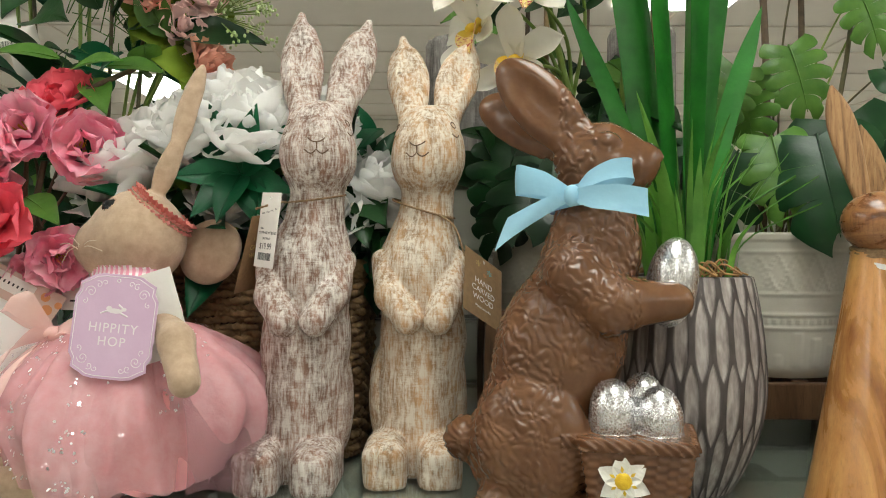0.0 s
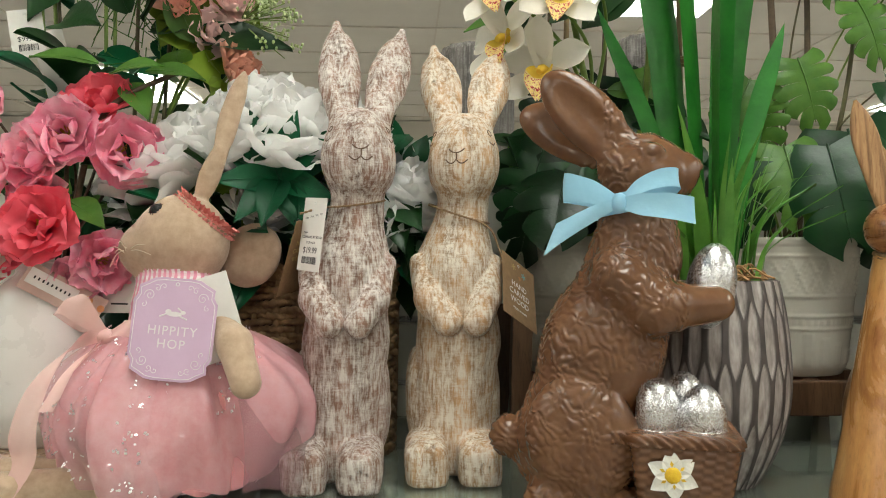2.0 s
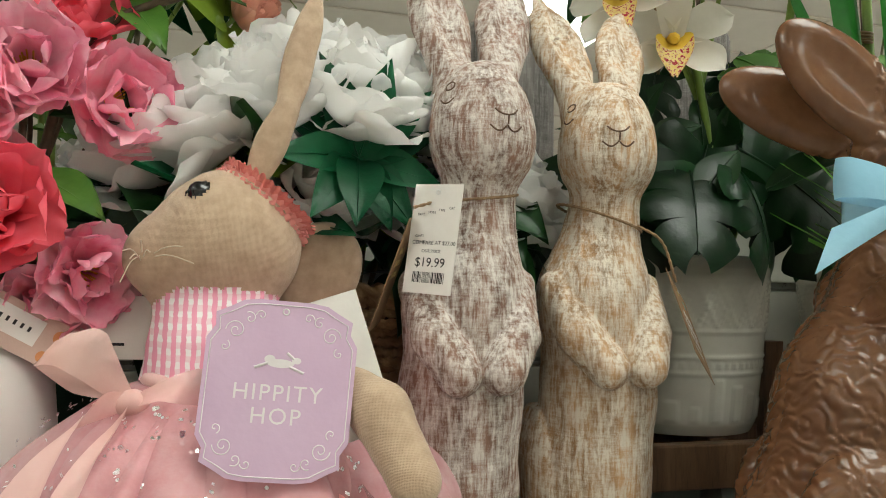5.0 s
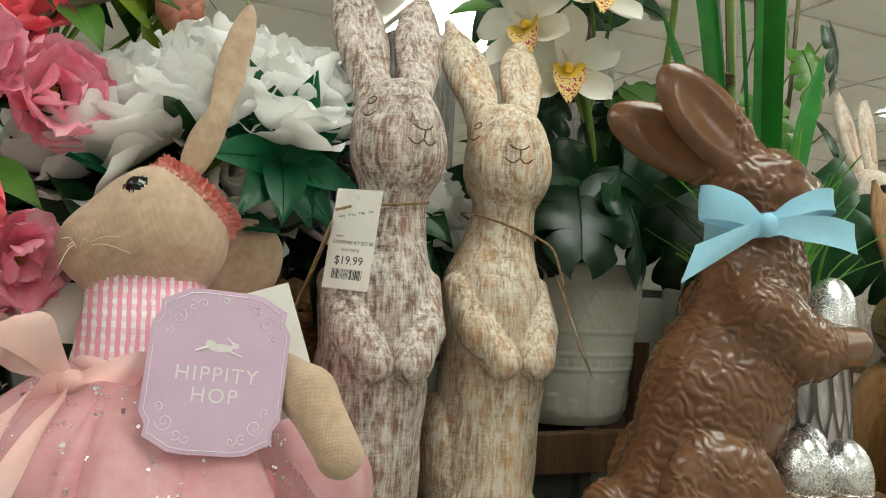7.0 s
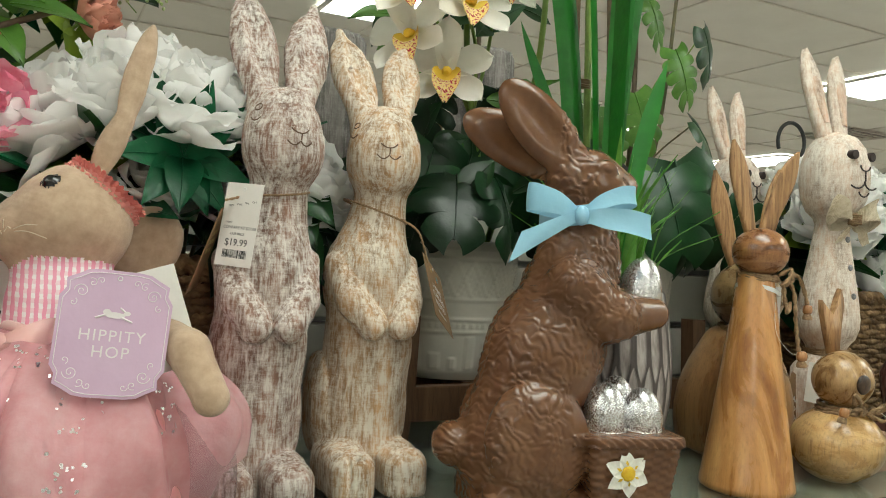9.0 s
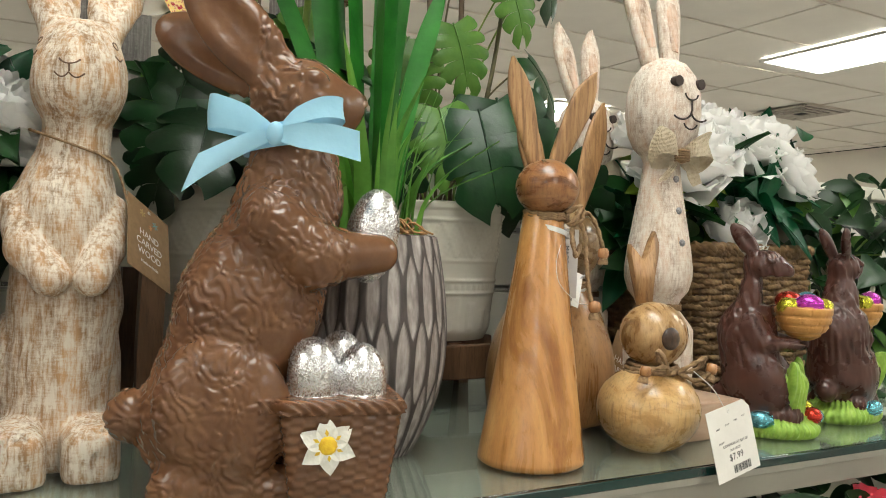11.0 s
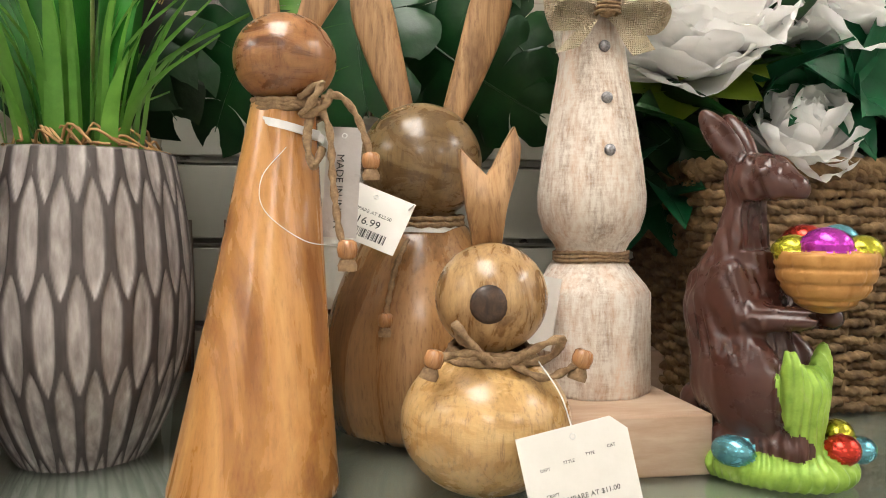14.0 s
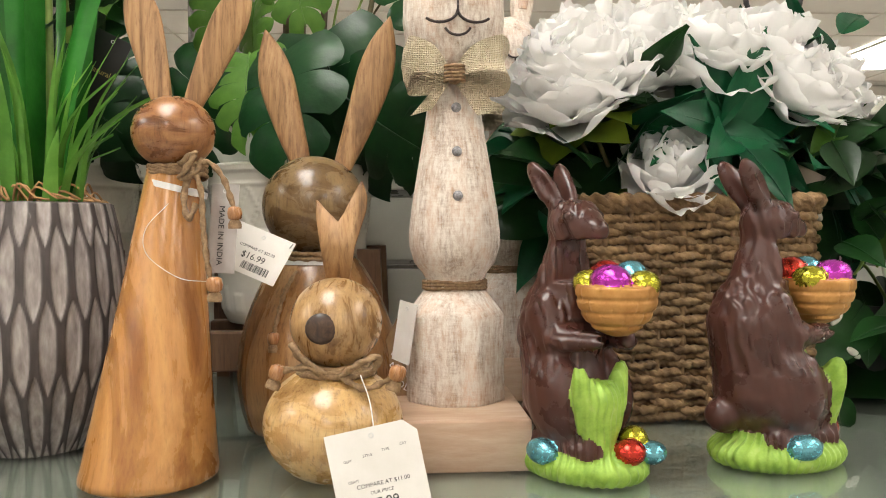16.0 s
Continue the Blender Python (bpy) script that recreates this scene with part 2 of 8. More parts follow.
def leafy(name, cols, rough=0.4, glow=0.25, scale=18, per_piece=0.2, bump=0.3):
    """Thin petals and leaves: part of the light comes through."""
    m = surface(name, cols, scale=scale, rough=rough, bump=bump, bump_scale=120, per_piece=per_piece, bump_dist=0.0015)
    nt = m.node_tree
    b = nt.nodes["Principled BSDF"]
    b.inputs["Specular IOR Level"].default_value = 0.36 if rough < 0.36 else 0.24
    out = nt.nodes["Material Output"]
    tr = nt.nodes.new("ShaderNodeBsdfTranslucent")
    mix = nt.nodes.new("ShaderNodeMixShader")
    mix.inputs[0].default_value = glow
    src = b.inputs["Base Color"].links[0].from_socket
    nt.links.new(src, tr.inputs["Color"])
    nt.links.new(b.outputs[0], mix.inputs[1])
    nt.links.new(tr.outputs[0], mix.inputs[2])
    nt.links.new(mix.outputs[0], out.inputs["Surface"])
    return m


def plain(name, c, rough=0.5, metal=0.0, bump=0.05):
    lo = tuple(x * 0.9 for x in c)
    return surface(name, [(0.3, lo), (0.7, c)], scale=60, rough=rough, metal=metal, bump=bump)


def washed_wood(name, under, paint, cover, grain=(1, 1, 0.14), soft=0.048):
    """Carved wood with rubbed white paint: long streaks and rough patches over brown wood."""
    m = bpy.data.materials.new(name)
    m.use_nodes = True
    nt = m.node_tree
    b = nt.nodes["Principled BSDF"]
    co = nt.nodes.new("ShaderNodeTexCoord")
    mp = nt.nodes.new("ShaderNodeMapping")
    mp.inputs["Scale"].default_value = grain
    nt.links.new(co.outputs["Object"], mp.inputs[0])
    streak = nt.nodes.new("ShaderNodeTexNoise")
    streak.inputs["Scale"].default_value, streak.inputs["Detail"].default_value, streak.inputs["Roughness"].default_value = 300, 12, 0.72
    patch = nt.nodes.new("ShaderNodeTexNoise")
    patch.inputs["Scale"].default_value, patch.inputs["Detail"].default_value, patch.inputs["Roughness"].default_value = 60, 8, 0.70
    # fine cross marks left by the rasp
    mp2 = nt.nodes.new("ShaderNodeMapping")
    mp2.inputs["Scale"].default_value = (0.2, 0.2, 1.5)
    nt.links.new(co.outputs["Object"], mp2.inputs[0])
    saw = nt.nodes.new("ShaderNodeTexNoise")
    saw.inputs["Scale"].default_value, saw.inputs["Detail"].default_value, saw.inputs["Roughness"].default_value = 420, 6, 0.7
    nt.links.new(mp2.outputs[0], saw.inputs["Vector"])
    hue = nt.nodes.new("ShaderNodeTexNoise")
    hue.inputs["Scale"].default_value, hue.inputs["Detail"].default_value = 60, 5
    nt.links.new(mp.outputs[0], streak.inputs["Vector"])
    nt.links.new(co.outputs["Object"], patch.inputs["Vector"])
    nt.links.new(mp.outputs[0], hue.inputs["Vector"])
    wood = ramp(nt, [(0.3, tuple(x * 0.55 for x in under)), (0.5, under), (0.72, tuple(min(x * 1.5, 1) for x in under))])
    nt.links.new(hue.outputs["Fac"], wood.inputs[0])
    part_sum = nt.nodes.new("ShaderNodeMath")
    part_sum.operation = "MULTIPLY_ADD"
    part_sum.inputs[1].default_value = 0.32
    nt.links.new(saw.outputs["Fac"], part_sum.inputs[0])
    nt.links.new(streak.outputs["Fac"], part_sum.inputs[2])
    whole = nt.nodes.new("ShaderNodeMath")
    whole.operation = "MULTIPLY_ADD"
    whole.inputs[1].default_value = 0.62
    nt.links.new(patch.outputs["Fac"], whole.inputs[0])
    nt.links.new(part_sum.outputs[0], whole.inputs[2])
    add = nt.nodes.new("ShaderNodeMath")
    add.operation = "DIVIDE"
    add.inputs[1].default_value = 1.94
    nt.links.new(whole.outputs[0], add.inputs[0])
    mask = ramp(nt, [(cover - soft, (0, 0, 0)), (cover + soft, (1, 1, 1))])
    nt.links.new(add.outputs[0], mask.inputs[0])
    mix = nt.nodes.new("ShaderNodeMix")
    mix.data_type = "RGBA"
    nt.links.new(mask.outputs[0], mix.inputs[0])
    nt.links.new(wood.outputs[0], mix.inputs[6])
    mix.inputs[7].default_value = (*paint, 1)
    nt.links.new(mix.outputs[2], b.inputs["Base Color"])
    bp = nt.nodes.new("ShaderNodeBump")
    bp.inputs["Strength"].default_value, bp.inputs["Distance"].default_value = 0.9, 0.0025
    nt.links.new(add.outputs[0], bp.inputs["Height"])
    nt.links.new(bp.outputs[0], b.inputs["Normal"])
    b.inputs["Roughness"].default_value = 0.75
    return m


M_PANEL = surface("cream_slatwall", [(0.3, (0.50, 0.49, 0.42)), (0.7, (0.56, 0.55, 0.48))], scale=12, rough=0.42, bump=0.04)
M_RAIL = surface("slat_insert", [(0.3, (0.30, 0.30, 0.28)), (0.7, (0.42, 0.42, 0.40))], scale=30, rough=0.3, metal=0.6, bump=0.03)
M_SHELF = surface("painted_shelf", [(0.3, (0.25, 0.235, 0.20)), (0.7, (0.31, 0.295, 0.25))], scale=9, rough=0.45, bump=0.05)
M_CEIL = surface("ceiling_tile", [(0.35, (0.78, 0.745, 0.68)), (0.65, (0.83, 0.795, 0.73))], scale=3, rough=0.9, bump=0.3, bump_scale=200)
M_WALL = surface("beige_wall_paint", [(0.35, (0.66, 0.615, 0.55)), (0.65, (0.71, 0.665, 0.595))], scale=2, rough=0.85, bump=0.1)
M_FLOOR = surface("store_floor_tile", [(0.3, (0.48, 0.46, 0.425)), (0.7, (0.57, 0.55, 0.51))], scale=6, rough=0.3, bump=0.05)
M_DARK = plain("dark_metal", (0.03, 0.03, 0.03), 0.45, 0.3)
M_GLASS = bpy.data.materials.new("shelf_glass")
M_GLASS.use_nodes = True
g = M_GLASS.node_tree.nodes["Principled BSDF"]
g.inputs["Base Color"].default_value = (0.80, 0.90, 0.86, 1)
g.inputs["Transmission Weight"].default_value = 1.0
g.inputs["Roughness"].default_value = 0.03
g.inputs["IOR"].default_value = 1.5
M_EDGE = plain("green_glass_edge", (0.006, 0.03, 0.026), 0.12)
M_LAMP = bpy.data.materials.new("lamp_diffuser")
M_LAMP.use_nodes = True
g = M_LAMP.node_tree.nodes["Principled BSDF"]
g.inputs["Base Color"].default_value = (0.9, 0.9, 0.9, 1)
g.inputs["Emission Color"].default_value = (1.0, 0.97, 0.90, 1)
g.inputs["Emission Strength"].default_value = LAMP


def slab(name, c, size, mat, label="", category="", kind="structure", bev=0.0):
    b = Build()
    box_into(b, (0, 0, 0), size, 0, bev)
    return thing(name, b.mesh(name, [mat], False), label, category, "", kind, Matrix.Translation(c))


slab("floor", (1, 3, -0.05), (16, 18, 0.1), M_FLOOR, "pale beige polished store floor", "floor")
slab("ceiling", (1, 3, CEIL + 0.06), (16, 18, 0.1), M_CEIL, "beige acoustic tile ceiling", "ceiling")
for n, c, s in (("wall_north", (1, 8.05, 1.45), (16, 0.1, 2.9)), ("wall_south", (1, -4.05, 1.45), (16, 0.1, 2.9)),
                ("wall_east", (9.05, 3, 1.45), (0.1, 12, 2.9)), ("wall_west", (-7.05, 3, 1.45), (0.1, 12, 2.9))):
    slab(n, c, s, M_WALL, "plain beige painted store wall", "wall")
# ceiling grid lines, set into the ceiling's own mesh plane
b = Build()
for i in range(-10, 14):
    box_into(b, (0.1 + i * 1.22, 2, CEIL + 0.006), (0.010, 12, 0.008))
for i in range(-9, 13):
    box_into(b, (1, 0.45 + i * 0.61, CEIL + 0.0035), (16, 0.010, 0.008))
thing("ceiling_grid", b.mesh("ceiling_grid", [surface("grid_paint", [(0.3, (0.70, 0.65, 0.58)), (0.7, (0.75, 0.70, 0.62))], rough=0.6)], False), "beige ceiling grid strips", "ceiling grid", "", "structure")

# slatted back panel: wide boards with metal-lined grooves between
panel = thing("wall_slat_panel", None, "cream slatted display panel with metal-lined grooves", "slatwall", "", "structure")
edges = [1.655, 1.549, 1.449, 1.349, 1.249, 1.149, 1.049, 0.949, 0.849]
for hi, lo in zip(edges, edges[1:]):
    b = Build()
    box_into(b, (0.4, WALL + 0.011, (hi + lo) / 2 - 0.002), (4.4, 0.022, hi - lo - 0.012), 0, 0.0015)
    part("board", b.mesh("board", [M_PANEL], False), panel)
    b = Build()
    box_into(b, (0.4, WALL + 0.016, lo + 0.001), (4.4, 0.006, 0.013), 0)
    box_into(b, (0.4, WALL + 0.007, lo - 0.0035), (4.4, 0.012, 0.0025), 0)
    part("groove_insert", b.mesh("groove_insert", [M_RAIL], False), panel)
b = Build()
box_into(b, (0.4, WALL + 0.034, 1.25), (4.4, 0.02, 0.86), 0)
part("backing", b.mesh("backing", [M_PANEL], False), panel)
b = Build()
box_into(b, (0.4, WALL + 0.012, 1.670), (4.4, 0.045, 0.028), 0, 0.004)
part("top_trim", b.mesh("top_trim", [M_PANEL], False), panel)

# glass shelf on a painted steel plate
shelf = thing("glass_shelf", None, "clear glass shelf with dark green edge on painted steel", "shelf", "", "structure")
b = Build()
box_into(b, (0.4, 0.975, ZS - 0.005), (4.4, 0.548, 0.010), 0, 0.0008)
glass = part("glass_pane", b.mesh("glass_pane", [M_GLASS], False), shelf)
glass.visible_shadow = False
b = Build()
box_into(b, (0.4, 0.698, ZS - 0.005), (4.4, 0.004, 0.0096), 0, 0.001)
part("glass_edge", b.mesh("glass_edge", [M_EDGE], False), shelf, "dark green polished glass edge")
b = Build()
box_into(b, (0.4, 0.98, ZS - 0.018), (4.4, 0.535, 0.012), 0, 0.001)
box_into(b, (0.4, 0.716, ZS - 0.030), (4.4, 0.004, 0.034), 0, 0.001)
part("plate", b.mesh("plate", [M_SHELF], False), shelf, "cream painted steel plate")
slab("lower_shelf", (0.4, 0.90, 0.94), (4.4, 0.68, 0.02), M_SHELF, "cream painted lower steel shelf", "shelf", "structure", 0.002)
slab("shelf_base", (0.4, 0.95, 0.10), (4.4, 0.66, 0.2), M_SHELF, "cream painted base of the display unit", "shelf base", "structure", 0.004)

# ceiling lamps
FAR_LAMPS = ((4.75, 3.3), (1.25, 3.75), (4.5, 6.5), (7.2, 6.8), (-4.6, 4.0), (-2.2, 6.5))


def troffer(x, y, first=[]):
    m = Matrix.Translation((x, y, CEIL))
    if first:
        return copy_thing(first[0], m)
    lamp = thing("ceiling_light", None, "flush white fluorescent ceiling light panel, switched on", "ceiling light", "ceiling light panels", "", m)
    b = Build()
    for dx, dy, sx, sy in ((0, 0.6, 0.64, 0.02), (0, -0.6, 0.64, 0.02), (0.31, 0, 0.02, 1.18), (-0.31, 0, 0.02, 1.18)):
        box_into(b, (dx, dy, -0.012), (sx, sy, 0.02), 0, 0.002)
    part("frame", b.mesh("frame", [plain("white_frame", (0.8, 0.79, 0.75), 0.4)], False), lamp)
    b = Build()
    box_into(b, (0, 0, -0.010), (0.60, 1.18, 0.012), 0)
    part("diffuser", b.mesh("diffuser", [M_LAMP], False), lamp)
    first.append(lamp)
    return lamp


for x in (-4.6, -2.2, 0.2, 2.6, 5.0, 7.4):
    for y in (-2.4, 0.25):
        troffer(x, y)
for x, y in FAR_LAMPS:
    troffer(x, y)
vent = thing("ceiling_vent", None, "square metal ceiling air vent with dark slots", "air vent", "", "", Matrix.Translation((6.3, 5.0, CEIL)))
for k in range(4):
    b = Build()
    s = 0.56 - k * 0.13
    for dx, dy, sx, sy in ((0, s / 2, s + 0.03, 0.03), (0, -s / 2, s + 0.03, 0.03), (s / 2, 0, 0.03, s - 0.03), (-s / 2, 0, 0.03, s - 0.03)):
        box_into(b, (dx, dy, -0.012 - k * 0.004), (sx, sy, 0.012), 0, 0.002)
    part("slat", b.mesh("slat", [plain("vent_metal", (0.55, 0.5, 0.44), 0.5)], False), vent)
b = Build()
box_into(b, (0, 0, -0.002), (0.55, 0.55, 0.003), 0)
part("backing", b.mesh("backing", [M_DARK], False), vent)
det = Build()
capped(det, lathe([(0.05, 0), (0.05, -0.012), (0.042, -0.024), (0.02, -0.03)], 24))
thing("sprinkler_head", det.mesh("sprinkler_head", [plain("detector_grey", (0.35, 0.32, 0.28), 0.5)]), "small round grey ceiling sprinkler cap", "sprinkler", "", "", Matrix.Translation((2.0, 3.2, CEIL - 0.001)))
# ---- carved whitewashed rabbits ----
M_R1 = washed_wood("whitewashed_brown_wood", (0.22, 0.120, 0.085), (0.67, 0.62, 0.575), 0.504, soft=0.062)
M_R2 = washed_wood("whitewashed_tan_wood", (0.40, 0.235, 0.115), (0.70, 0.635, 0.54), 0.498, soft=0.058)
M_CUT = plain("dark_cut_line", (0.13, 0.075, 0.045), 0.85)
M_TWINE = surface("jute_twine", [(0.3, (0.17, 0.10, 0.05)), (0.7, (0.36, 0.24, 0.13))], scale=300, rough=0.9, bump=0.6, bump_scale=900)


def carved_rabbit(x, y, zs, lean, face, mat, label, ear_l, ear_r):
    """Standing rabbit with folded paws, chip-carved; local origin at its feet, facing -y."""
    s = Sculpt()
    h = lean
    s.cap((-0.001, 0.0, 0.02), (0.003, 0, 0.10), 0.050, 0.0475, 0.01)
    s.cap((0.003, 0, 0.10), (0.0075, 0, 0.155), 0.0475, 0.0455, 0.01)
    s.cap((0.0075, 0, 0.15), (0.010 + h, 0, 0.235), 0.0455, 0.044, 0.02)
    s.cap((0.010 + h, 0, 0.225), (0.020 + h, 0.0, 0.312), 0.043, 0.031, 0.025)
    s.ell((0.021 + h, -0.002, 0.368), (0.0415, 0.044, 0.056), k=0.008)
    s.ell((0.021 + h + 0.016 * math.sin(face), 0.002 - 0.016 * math.cos(face), 0.352), (0.034, 0.034, 0.032), k=0.02)
    # nose ridge
    fx, fy = math.sin(face), -math.cos(face)
    s.cap((0.021 + h + 0.034 * fx, 0.034 * fy, 0.392), (0.021 + h + 0.044 * fx, 0.044 * fy, 0.373), 0.006, 0.0075, 0.010)
    for sx, tip in ((-1, ear_l), (1, ear_r)):
        bx = 0.021 + h + sx * 0.020
        c = np.array((bx, 0.012, 0.414))
        t = np.array(tip)
        L = np.linalg.norm(t - c)
        ang = math.degrees(math.atan2(t[0] - c[0], t[2] - c[2]))
        back = math.degrees(math.atan2(t[1] - c[1], t[2] - c[2]))
        low = c * 0.56 + t * 0.44
        s.ell(low, (0.0255, 0.0130, L * 0.46), (-back, ang, 0), k=0.005)
        s.cap(low, t - (t - c) * 0.04, 0.0200, 0.0050, 0.004)
        s.cap(c - np.array((0, 0, 0.01)), low, 0.0165, 0.013, 0.01)
        s.ell(low + np.array((0, -0.0145, 0.004)), (0.0135, 0.0055, L * 0.38), (-back, ang, 0), k=0.003, cut=True)
        # folded arms meeting in front of the chest
        s.cap((0.009 + h * 0.8 + sx * 0.041, -0.012, 0.242), (0.008 + h * 0.6 + sx * 0.032, -0.037, 0.204), 0.0150, 0.0190, 0.003)
        s.cap((0.008 + h * 0.6 + sx * 0.032, -0.037, 0.204), (0.008 + sx * 0.0165, -0.053, 0.177), 0.0190, 0.0165, 0.0015)
        for g in (-0.008, -0.001, 0.006):
            s.cap((0.008 + sx * 0.019 + g, -0.0735, 0.186), (0.008 + sx * 0.018 + g * 0.9, -0.070, 0.160), 0.0012, 0.0020, 0.002, cut=True)
        # thighs and feet
        s.ell((0.001 + sx * 0.045, 0.018, 0.082), (0.0125, 0.038, 0.060), k=0.002)
        s.box((-0.003 + sx * 0.030, -0.044, 0.020), (0.0240, 0.050, 0.029), 0.018, k=0.004)
        s.ell((-0.003 + sx * 0.030, -0.040, 0.038), (0.021, 0.034, 0.013), k=0.008)
        for g in (-0.009, 0.001, 0.010):
            s.cap((-0.003 + sx * 0.030 + g, -0.096, 0.008), (-0.003 + sx * 0.030 + g * 0.8, -0.086, 0.044), 0.0016, 0.0011, 0.002, cut=True)

    def chips(p):
        return 0.0011 * vnoise(p * np.array((95, 95, 30), np.float32)) + 0.0007 * vnoise(p * np.array((240, 240, 60), np.float32) + 9)
    me = s.mesh("carved_rabbit", [mat, M_CUT], 0.0018, (-0.085, -0.115, -0.004), (0.13, 0.11, 0.58), chips, 0.0)
    # eyes, nose and smile are fine cuts that follow the face
    bm = bmesh.new()
    bm.from_mesh(me)
    co = np.array([tuple(v.co) for v in bm.verts])
    arcs = [[(face + 0.19 * q, 0.3755 - 0.0050 * (1 - q * q)) for q in np.linspace(-1, 1, 15)],
            [(face + 0.27 * q, 0.3630 - 0.0045 * math.sin(math.pi * abs(q) ** 0.9)) for q in np.linspace(-1, 1, 21)],
            [(face + 0.01, z) for z in np.linspace(0.3705, 0.3635, 6)]]
    for sx in (-1, 1):
        arcs.append([(face + sx * 1.15 + 0.13 * math.cos(q), 0.397 + 0.0034 * math.sin(q)) for q in np.linspace(0, 2 * math.pi, 17)])
        arcs.append([(face + sx * 1.13 + 0.17 * q, 0.386 - 0.0034 * (1 - q * q)) for q in np.linspace(-1, 1, 13)])
    for arc in arcs:
        line = []
        for phi, z in arc:
            d = Vector((math.sin(phi), -math.cos(phi), 0))
            c = Vector((0.021 + h, -0.002, z))
            rel = co - np.array(tuple(c))
            out = rel @ np.array(tuple(d))
            off = np.linalg.norm(rel - out[:, None] * np.array(tuple(d)), axis=1)
            near = (off < 0.0026) & (out > 0)
            if near.any():
                line.append(c + d * float(out[near].mean() - 0.0001))
        g = tube(np.array([tuple(q) for q in line]), 0.0008, 5)
        rows = [[bm.verts.new(q) for q in row] for row in g]
        for r0, r1 in zip(rows, rows[1:]):
            for j in range(len(r0)):
                f = bm.faces.new((r0[j], r0[(j + 1) % len(r0)], r1[(j + 1) % len(r0)], r1[j]))
                f.material_index = 1
                f.smooth = True
    bm.to_mesh(me)
    bm.free()
    return thing("rabbit_figurine", me, label, "rabbit figurine", "pair of carved rabbits", "", Matrix.Translation((x, y, zs)))


carved_rabbit(-0.163, 0.930, ZS, 0.0, 0.10, M_R1, "tall carved wooden rabbit, brown wood with rubbed white paint", (-0.012, 0.075, 0.548), (0.072, 0.080, 0.541))
carved_rabbit(-0.030, 0.955, ZS, -0.008, -0.26, M_R2, "tall carved wooden rabbit, tan wood with rubbed white paint", (-0.021, 0.080, 0.526), (0.066, 0.070, 0.522))

# ---- large chocolate-brown rabbit ----
M_CHOC = surface("glazed_milk_brown", [(0.3, (0.105, 0.046, 0.021)), (0.55, (0.145, 0.066, 0.030)), (0.75, (0.19, 0.092, 0.042))], scale=25, rough=0.24, bump=0.12, bump_scale=260, rough_var=0.06)
M_SILVER = surface("silver_glitter", [(0.36, (0.46, 0.46, 0.47)), (0.50, (0.70, 0.70, 0.72)), (0.64, (0.93, 0.93, 0.95))], scale=650, rough=0.27, metal=0.92, bump=0.35, bump_scale=600, bump_dist=0.0007, detail=4)


